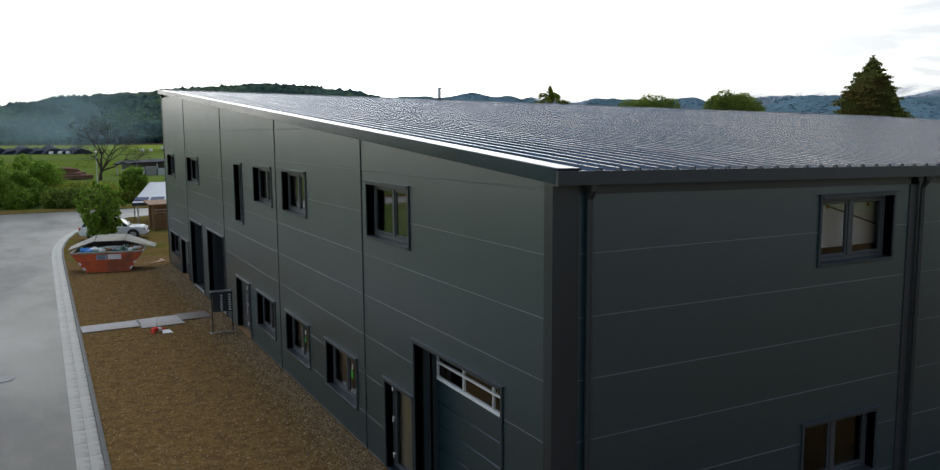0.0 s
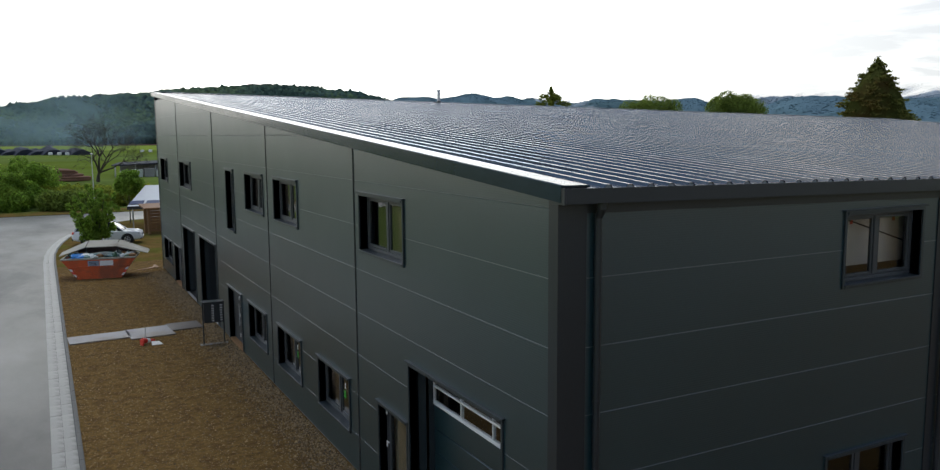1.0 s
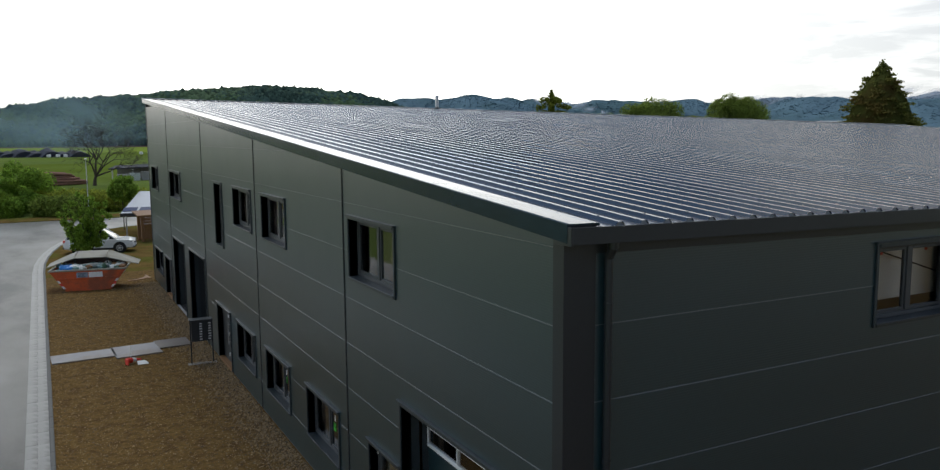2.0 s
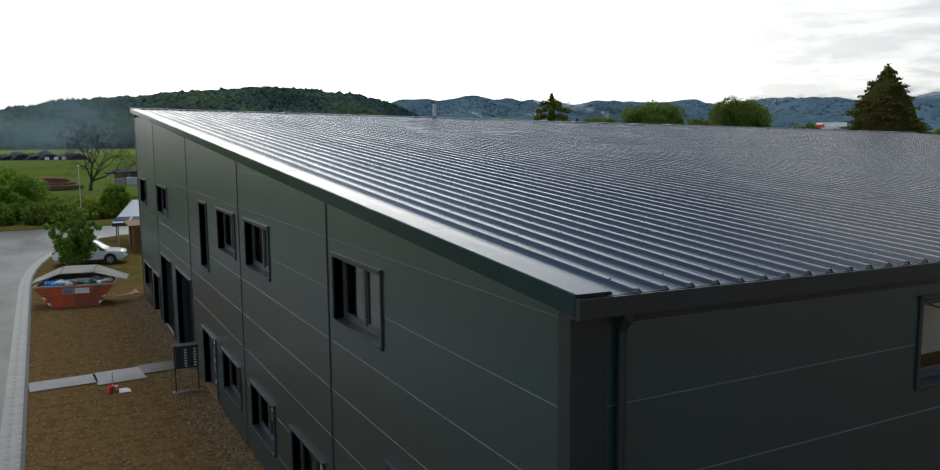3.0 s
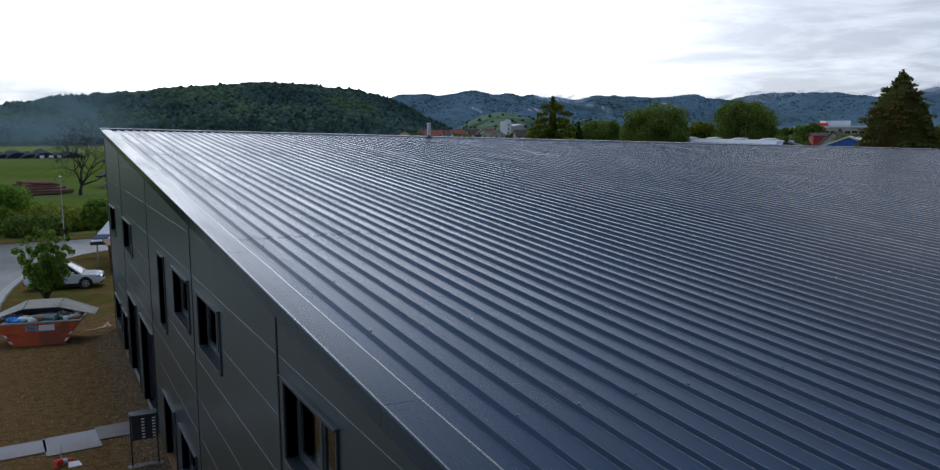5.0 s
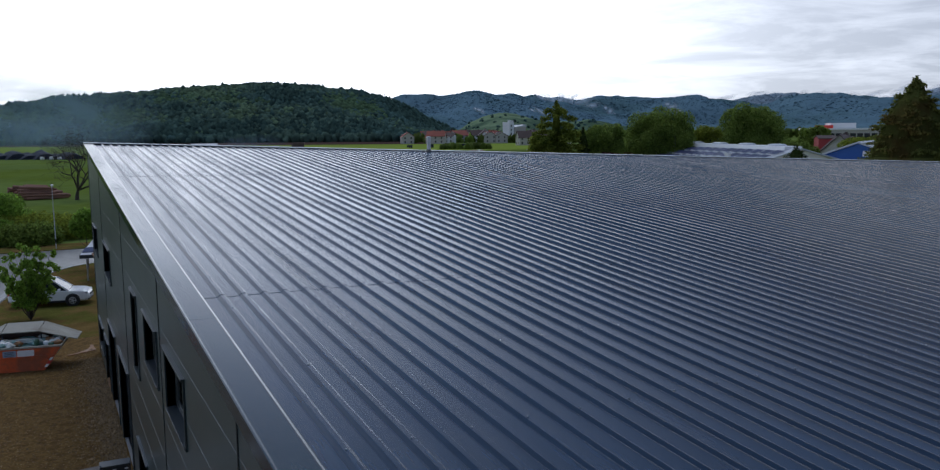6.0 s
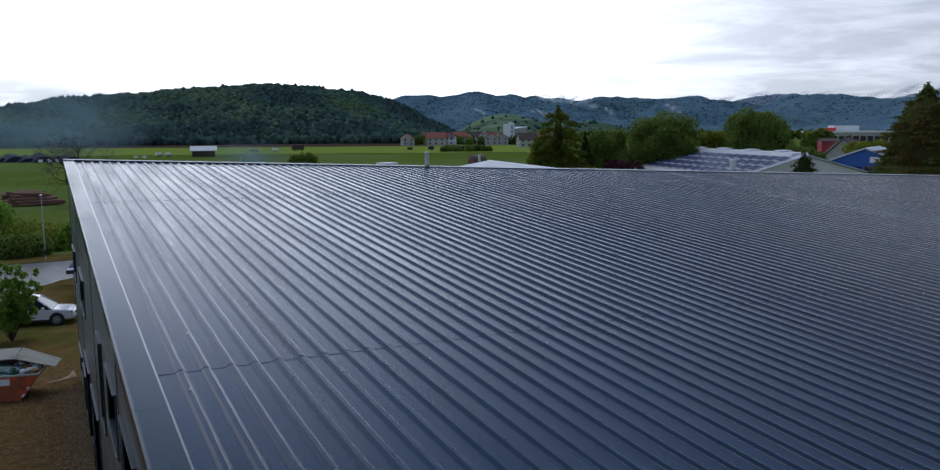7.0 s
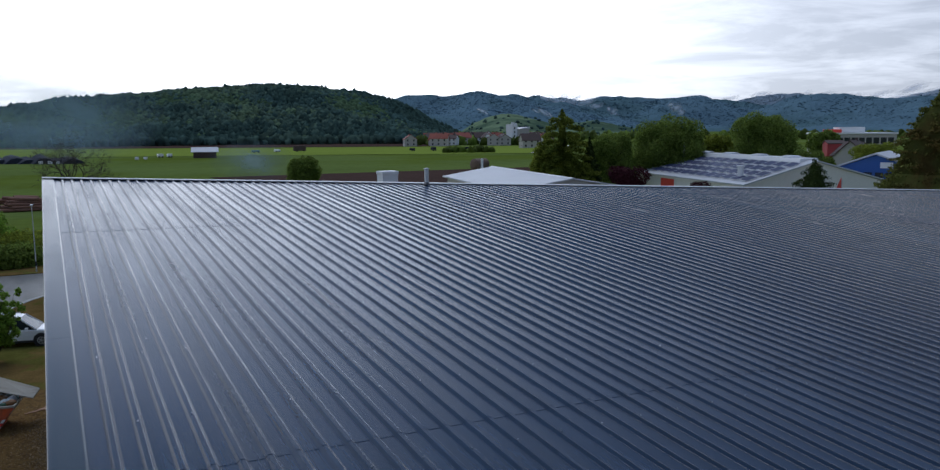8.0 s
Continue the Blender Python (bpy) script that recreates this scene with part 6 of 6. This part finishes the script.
hut = thing("timber_shelter", "small larch-clad bin shelter with glazed side", "shelter", (2.0, 59.4, 0.004), 6)
for x in (-0.8, 0.8):
    part("post", M().box(x - 0.09, -0.6, 0, x + 0.09, -0.42, 2.0, 0.01), WOOD, hut)
    part("post", M().box(x - 0.09, 0.7, 0, x + 0.09, 0.88, 2.0, 0.01), WOOD, hut)
for k in range(8):
    part("board", M().box(-0.7, 0.78, 0.05 + k * 0.24, 0.7, 0.82, 0.27 + k * 0.24), WOOD, hut)
part("roof", M().prism([(-1.2, -0.9, 1.98), (1.2, -0.9, 1.98), (1.2, 1.1, 2.2), (-1.2, 1.1, 2.2)], (0, 0, 0.1)), WOOD, hut)


def car(at, rz):
    t = thing("white_suv", "white compact SUV parked on the grass", "car", at, rz)
    # stations along x (rear to front): x, half width, sill, belt height
    st = [(-2.30, 0.70, 0.48, 0.80), (-2.22, 0.84, 0.36, 0.98), (-1.9, 0.90, 0.30, 1.02), (-1.0, 0.91, 0.27, 1.02), (0.0, 0.91, 0.27, 1.00), (0.75, 0.91, 0.27, 0.98), (1.05, 0.90, 0.28, 0.97),
          (1.6, 0.89, 0.28, 0.95), (1.95, 0.85, 0.28, 0.91), (2.16, 0.78, 0.30, 0.82), (2.26, 0.66, 0.36, 0.68), (2.30, 0.56, 0.42, 0.58)]
    m = M()
    n = 10
    vs = []
    for x, w, s, b in st:
        h = b - s
        ring = [(w * 0.86, s), (w, s + 0.10), (w * 1.01, s + h * 0.5), (w * 0.985, b - 0.06), (w * 0.90, b)]
        vs += [(x, y, z) for y, z in ring] + [(x, -y, z) for y, z in ring[::-1]]
    fs = [(k * n + i, (k + 1) * n + i, (k + 1) * n + (i + 1) % n, k * n + (i + 1) % n) for k in range(len(st) - 1) for i in range(n)]
    fs += [tuple(range(n)), tuple(range((len(st) - 1) * n, len(st) * n))[::-1]]
    part("body", m.add(vs, fs), WHITE, t, smooth=False)
    cab = [(-2.1, 0.78, 1.0, 0.82), (-1.75, 0.66, 1.58, 0.66), (-1.0, 0.64, 1.68, 0.64), (-0.1, 0.64, 1.66, 0.64), (0.25, 0.66, 1.60, 0.66), (1.12, 0.78, 0.985, 0.84)]
    g = M()
    vs = []
    for x, wt, z, wb in cab:
        zb = 0.96
        vs += [(x, 0.84, zb), (x, wt, z), (x, -wt, z), (x, -0.84, zb)]
    fs = [(k * 4 + i, (k + 1) * 4 + i, (k + 1) * 4 + i + 1, k * 4 + i + 1) for k in range(len(cab) - 1) for i in (0, 1, 2)]
    part("glasshouse", g.add(vs, fs), DARKWIN, t, "dark tinted windows")
    r = M()
    r.add([(-1.80, 0.68, 1.565), (-1.0, 0.66, 1.695), (-0.1, 0.66, 1.675), (0.25, 0.68, 1.61), (0.25, -0.68, 1.61), (-0.1, -0.66, 1.675), (-1.0, -0.66, 1.695), (-1.80, -0.68, 1.565)], [(0, 7, 6, 1), (1, 6, 5, 2), (2, 5, 4, 3)])
    part("roof", r, WHITE, t)
    for sg in (-1, 1):
        for a_, b_ in (((0.25, 0.67, 1.61), (1.08, 0.84, 0.97)), ((-0.55, 0.655, 1.69), (-0.5, 0.86, 0.98)), ((-1.3, 0.66, 1.66), (-1.35, 0.86, 0.99)), ((-1.78, 0.67, 1.57), (-2.1, 0.83, 1.0))):
            part("roof_pillar", M().tube((a_[0], sg * a_[1], a_[2]), (b_[0], sg * b_[1], b_[2]), 0.045, 0.05, 6), WHITE, t)
        part("roof_rail", M().tube((-1.6, sg * 0.6, 1.70), (0.0, sg * 0.6, 1.74), 0.02, 0.02, 6), GALV, t)
        part("side_skirt", M().box(-1.0, sg * 0.88, 0.24, 0.95, sg * 0.93, 0.38, 0.02), BLACK, t)
        part("mirror", M().box(0.55, sg * 0.92, 1.0, 0.72, sg * 1.08, 1.13, 0.03), WHITE, t)
        part("headlight", M().box(1.96, sg * 0.54, 0.70, 2.21, sg * 0.81, 0.84, 0.03), GALV, t, "clear headlight")
        part("tail_light", M().box(-2.27, sg * 0.58, 0.80, -2.12, sg * 0.86, 0.98, 0.03), REDW, t, "red tail light")
        for x in (-1.32, 1.34):
            arch = part("wheel_arch", M().lathe((x, sg * 0.80, 0.36), (0, sg, 0), [(0, 0.42), (0.125, 0.42)], 22), BLACK, t)
            wh_ = part("wheel", M().lathe((x, sg * 0.72, 0.34), (0, sg, 0), [(0, 0.28), (0.02, 0.335), (0.2, 0.34), (0.225, 0.30), (0.225, 0.22), (0.19, 0.21)], 22), BLACK, t)
            rim = M().lathe((x, sg * 0.90, 0.34), (0, sg, 0), [(0, 0.22), (0.03, 0.22), (0.035, 0.18), (0.01, 0.17)], 20)
            for k in range(5):
                a = 6.283 * k / 5
                rim.tube((x, sg * 0.925, 0.34), (x + 0.19 * math.cos(a), sg * 0.925, 0.34 + 0.19 * math.sin(a)), 0.035, 0.03, 5)
            part("rim", rim, ALU, wh_)
    part("grille", M().box(2.24, -0.42, 0.58, 2.31, 0.42, 0.70, 0.02), BLACK, t)
    part("front_bumper_lip", M().box(2.05, -0.7, 0.30, 2.29, 0.7, 0.42, 0.04), BLACK, t)
    part("rear_bumper_lip", M().box(-2.33, -0.72, 0.36, -2.12, 0.72, 0.52, 0.04), BLACK, t)
    part("number_plate", M().box(2.30, -0.26, 0.44, 2.325, 0.26, 0.55), SNOW, t)
    return t


car((-1.95, 54.6, 0.004), -12)


def skip(at, rz):
    """An open skip with folding lids; long side towards -y."""
    t = thing("waste_skip", "rusty orange skip with raised lids, full of rubbish", "skip", at, rz)
    m = M()
    T_, B_, wy, h = 1.85, 1.12, 0.85, 1.05
    th = 0.05
    out = [(-B_, -wy, 0.08), (B_, -wy, 0.08), (T_, -wy, h), (-T_, -wy, h)]
    for y in (-wy, wy - th):
        part("side_wall", M().prism([(x, y, z) for x, _, z in out], (0, th, 0)), ORANGE, t)
    for sg in (-1, 1):
        part("end_wall", M().prism([(sg * B_, -wy + th, 0.08), (sg * T_, -wy + th, h), (sg * (T_ - th), -wy + th, h), (sg * (B_ - th), -wy + th, 0.08)], (0, 2 * wy - 2 * th, 0)), ORANGE, t)
    part("floor_plate", M().box(-B_, -wy, 0.0, B_, wy, 0.08), ORANGE, t)
    rim = M()
    rim.box(-T_ - 0.05, -wy - 0.06, h, T_ + 0.05, -wy + 0.05, h + 0.09, 0.015).box(-T_ - 0.05, wy - 0.05, h, T_ + 0.05, wy + 0.06, h + 0.09, 0.015)
    rim.box(-T_ - 0.05, -wy + 0.05, h, -T_ + 0.05, wy - 0.05, h + 0.09, 0.015).box(T_ - 0.05, -wy + 0.05, h, T_ + 0.05, wy - 0.05, h + 0.09, 0.015)
    part("rim", rim, LIDM, t, "worn grey-yellow rim")
    part("rib", M().box(-1.55, -wy - 0.05, 0.62, 1.55, -wy, 0.70, 0.01), ORANGE, t)
    for x in (-1.25, 1.25):
        part("lifting_lug", M().tube((x, -wy - 0.14, 0.5), (x, -wy, 0.5), 0.05, 0.05, 10), ORANGE, t)
        for k in range(3):
            sx = 1 if x > 0 else -1
            x0 = x + sx * (-0.16 + 0.10 * k)
            part("hazard_stripe", M().prism([(x0, -wy - 0.006, 0.14 + 0.15 * k), (x0 + sx * 0.12, -wy - 0.006, 0.14 + 0.15 * k), (x0 + sx * 0.22, -wy - 0.006, 0.28 + 0.15 * k), (x0 + sx * 0.10, -wy - 0.006, 0.28 + 0.15 * k)], (0, 0.005, 0)), REDW if k == 1 else SNOW, t)
    part("sign_plate", M().box(-0.55, -wy - 0.012, 0.66, 0.0, -wy - 0.002, 0.98), mat("sign_blue_grey", (0.25, 0.32, 0.40), rough=0.4), t, "blue-grey notice plate")
    part("sign_plate", M().box(0.04, -wy - 0.012, 0.66, 0.72, -wy - 0.002, 0.98), SNOW, t, "white notice plate")
    for k in range(4):
        part("lettering", M().box(-0.48, -wy - 0.016, 0.90 - 0.07 * k, -0.1 - 0.05 * (k % 2), -wy - 0.012, 0.925 - 0.07 * k), TRIM, t)
    # lids: hinged on a bar over the back, opened to a flat peak
    part("lid_frame", M().tube((-0.75, 0.1, h), (-0.75, 0.1, h + 0.55), 0.03, 0.03, 6).tube((0.85, 0.1, h), (0.85, 0.1, h + 0.55), 0.03, 0.03, 6).tube((-0.75, 0.1, h + 0.55), (0.85, 0.1, h + 0.55), 0.03, 0.03, 6), TRIM, t)
    part("lid", M().prism([(-0.75, 0.0, h + 0.55), (0.75, 0.0, h + 0.55), (0.85, wy + 0.1, h + 0.80), (-0.70, wy + 0.1, h + 0.80)], (0, 0, 0.04)), LIDM, t, "weathered grey lid raised flat")
    part("lid", M().prism([(0.78, -0.1, h + 0.58), (2.45, -0.35, h + 0.16), (2.45, wy, h + 0.20), (0.90, wy + 0.1, h + 0.80)], (0, 0, 0.04)), LIDM, t, "weathered grey lid folded out sideways")
    part("lid", M().prism([(-0.78, 0.0, h + 0.55), (-0.74, wy + 0.1, h + 0.80), (-2.1, wy, h + 0.22), (-2.1, -0.05, h + 0.12)], (0, 0, 0.04)), LIDM, t, "weathered grey lid folded out sideways")
    # added dark sheet: shade of the open back, put in as colour
    part("back_lid", M().prism([(-1.7, wy, h + 0.05), (1.8, wy, h + 0.05), (0.9, wy + 0.1, h + 0.8), (-0.7, wy + 0.1, h + 0.8)], (0, 0.03, 0)), BROWNROOF, t, "dark sheet for the shaded opening under the raised lids")
    rr = random.Random(5)
    part("rubbish_bed", M().box(-1.65, -0.78, 0.75, 1.65, 0.78, 1.06), TEAL, t)
    v, f = ico_arrays()
    for k in range(60):
        x, y = rr.uniform(-1.6, 1.65), rr.uniform(-0.74, 0.6)
        s = (rr.uniform(0.13, 0.3), rr.uniform(0.12, 0.25), rr.uniform(0.08, 0.17))
        mt = BLUE if x < -0.75 and y < 0.3 else (TEAL, PALE, SNOW, TEAL, GREENW, WOOD)[k % 6]
        b = M().add([(x + q[0] * s[0] * rr.uniform(0.75, 1.15), y + q[1] * s[1] * rr.uniform(0.75, 1.15), 1.10 + s[2] * 0.5 + q[2] * s[2] * rr.uniform(0.7, 1.2)) for q in v], [tuple(q) for q in f])
        part("rubbish", b, mt, t)
    for k in range(5):
        a0 = (rr.uniform(-0.6, 0.2), rr.uniform(-0.5, 0.4), 1.16 + 0.03 * k)
        part("timber_offcut", M().tube(a0, (a0[0] + rr.uniform(0.8, 1.3), a0[1] + rr.uniform(-0.15, 0.2), a0[2] + 0.06), 0.04, 0.04, 4), PALE, t)
    return t


skip((-3.35, 39.9, 0.004), -12)
for k in range(4):
    solid("loose_board", M().box(-0.6, -0.07, 0, 0.6, 0.07, 0.03, 0.005), WOOD, "weathered board lying on the soil", "board", at=(-0.9 + 0.2 * k, 41.2 + 0.25 * k, 0.002 + 0.003 * k), rz=25 + 23 * k, group="loose boards")

for x0, x1, y0, y1, rz in ((-5.5, -3.35, 24.15, 25.35, 3), (-3.42, -1.80, 23.85, 25.55, 4), (-1.85, -0.62, 24.55, 25.85, 3)):
    cx, cy = (x0 + x1) / 2, (y0 + y1) / 2
    solid("road_plate", M().box(x0 - cx, y0 - cy, 0, x1 - cx, y1 - cy, 0.04, 0.006), PLANKM if x1 > -1 else PLANK, "muddy brown-grey steel plate laid as a path" if x1 > -1 else "wet grey steel plate laid as a path", "steel plate", at=(cx, cy, 0.004), rz=rz, group="path plates")

mb = thing("letterbox_stand", "black letterbox stand with rows of white name labels", "letterboxes", (-0.68, 21.75, -0.05), -3)
for x in (-0.37, 0.37):
    part("post", M().box(x - 0.022, -0.022, 0.05, x + 0.022, 0.022, 1.66, 0.004), TRIM, mb)
part("base", M().box(-0.5, -0.14, 0.0, 0.5, 0.14, 0.06, 0.01), KERB, mb, "pale concrete base strip")
part("box", M().box(-0.34, -0.05, 0.86, 0.34, 0.32, 1.60, 0.008), TRIM, mb)
part("roof", M().box(-0.40, -0.08, 1.60, 0.40, 0.36, 1.64, 0.006), TRIM, mb)
for k in range(7):
    for x in (-0.02, 0.28):
        part("name_label", M().box(x - 0.045, -0.058, 0.92 + 0.094 * k, x + 0.045, -0.05, 0.955 + 0.094 * k), SNOW, mb)

co = thing("fallen_cone", "red and white traffic cone lying on its side", "traffic cone", (-2.9, 22.85, 0.004), 25)
part("cone", M().lathe((-0.2, 0, 0.16), (1, 0, -0.12), [(0, 0.11), (0.16, 0.09), (0.161, 0.085), (0.5, 0.04), (0.52, 0.025)], 16), REDW, co)
part("band", M().lathe((-0.03, 0, 0.14), (1, 0, -0.12), [(0, 0.094), (0.13, 0.076)], 16), SNOW, co, "white reflective band")
part("foot", M().box(-0.24, -0.11, 0.0, -0.2, 0.11, 0.22, 0.01), REDW, co)
part("rag", M().prism([(0.0, -0.3, 0), (0.35, -0.45, 0), (0.4, -0.15, 0.05), (0.1, -0.1, 0.09)], (0, 0, 0.02)), SNOW, co)
part("stake", M().tube((0.0, 0.15, 0.0), (0.06, 0.2, 0.62), 0.018, 0.012, 6), GALV, co)

mh = solid("manhole_cover", M().lathe((0, 0, 0), (0, 0, 1), [(0, 0.34), (0.012, 0.34), (0.014, 0.30), (0.010, 0.29)], 24), CONC, "round iron manhole cover in the wet road", "manhole cover", at=(-8.0, 19.2, -0.094))
copy_thing(mh, pose(-8.9, 31.0, -0.094))

# stones scattered over the yard, thicker along the wall
rs = np.random.default_rng(2)
tet = np.array([(1, 0, -0.3), (-0.5, 0.87, -0.3), (-0.5, -0.87, -0.3), (0, 0, 0.75)])
k = 60000
near = np.arange(k) < 24000
px = np.where(near, -0.02 - np.abs(rs.normal(0, 0.6, k)), rs.uniform(-5.5, -0.1, k))
py = np.where(near, rs.uniform(0, 40, k), 3 + 39 * rs.random(k) ** 1.7)
size = np.where(near, rs.uniform(0.012, 0.034, k), rs.uniform(0.007, 0.023, k)) * np.where(rs.random(k) < 0.05, 1.9, 1.0)
turn = rs.uniform(0, 6.283, k)
c, d = np.cos(turn) * size, np.sin(turn) * size
pts = np.stack([px[:, None] + tet[:, 0] * c[:, None] - tet[:, 1] * d[:, None], py[:, None] + tet[:, 0] * d[:, None] + tet[:, 1] * c[:, None], 0.003 + (tet[:, 2] + 0.3) * size[:, None] * rs.uniform(0.5, 1.0, (k, 1))], axis=2)
tri = (np.array([(0, 1, 3), (1, 2, 3), (2, 0, 3)])[None] + 4 * np.arange(k)[:, None, None]).astype(np.int32)
me = bpy.data.meshes.new("loose_stones")
me.vertices.add(4 * k); me.vertices.foreach_set("co", pts.astype(np.float32).ravel())
me.loops.add(9 * k); me.loops.foreach_set("vertex_index", tri.ravel())
me.polygons.add(3 * k); me.polygons.foreach_set("loop_start", np.arange(0, 9 * k, 3, dtype=np.int32))
me.materials.append(GRAVEL)
me.update(calc_edges=True)
tagged(new("loose_stones", me), "loose brown and grey stones on the yard", "stones", kind="stuff")

# gutter slabs and kerb stones of the road edge
pave = thing("kerb_line", "pale concrete gutter slabs and kerb stones along the road", "kerb", kind="structure")


def along(line, step):
    """Points at even steps along a polyline, with headings."""
    out, left = [], 0.0
    for (x0, y0), (x1, y1) in zip(line, line[1:]):
        l = math.hypot(x1 - x0, y1 - y0)
        s = left
        while s < l:
            out.append((x0 + (x1 - x0) * s / l, y0 + (y1 - y0) * s / l, math.degrees(math.atan2(y1 - y0, x1 - x0))))
            s += step
        left = s - l
    return out


mid = [((a[0] + b[0]) / 2, (a[1] + b[1]) / 2) for a, b in zip(inner, outer)]
slab = M().box(0.001, -0.146, -0.1, 0.997, 0.146, 0.0, 0.003).mesh("slab", KERB)
kerb = M().box(0.001, -0.06, -0.25, 0.998, 0.06, 0.0, 0.008).mesh("kerb_stone", KERBD)


def lane(line, offset, me, name, z, y_from, y_to):
    shifted = []
    for i, (x, y) in enumerate(line):
        x0, y0 = line[max(i - 1, 0)]
        x1, y1 = line[min(i + 1, len(line) - 1)]
        l = math.hypot(x1 - x0, y1 - y0)
        shifted.append((x - (y1 - y0) / l * offset, y + (x1 - x0) / l * offset))
    for x, y, h in along(shifted, 1.0):
        if y_from < y < y_to and x < 12:
            ob = part(name, me, KERB, pave)
            ob.matrix_world = pose(x, y, z + random.uniform(-0.003, 0.003), 0, 0, h)


lane(mid, 0.148, slab, "gutter_slab", -0.075, -30, 80)
lane(mid, -0.148, slab, "gutter_slab", -0.070, -30, 80)
lane(inner, -0.06, kerb, "kerb_stone", 0.02, -30, 80)
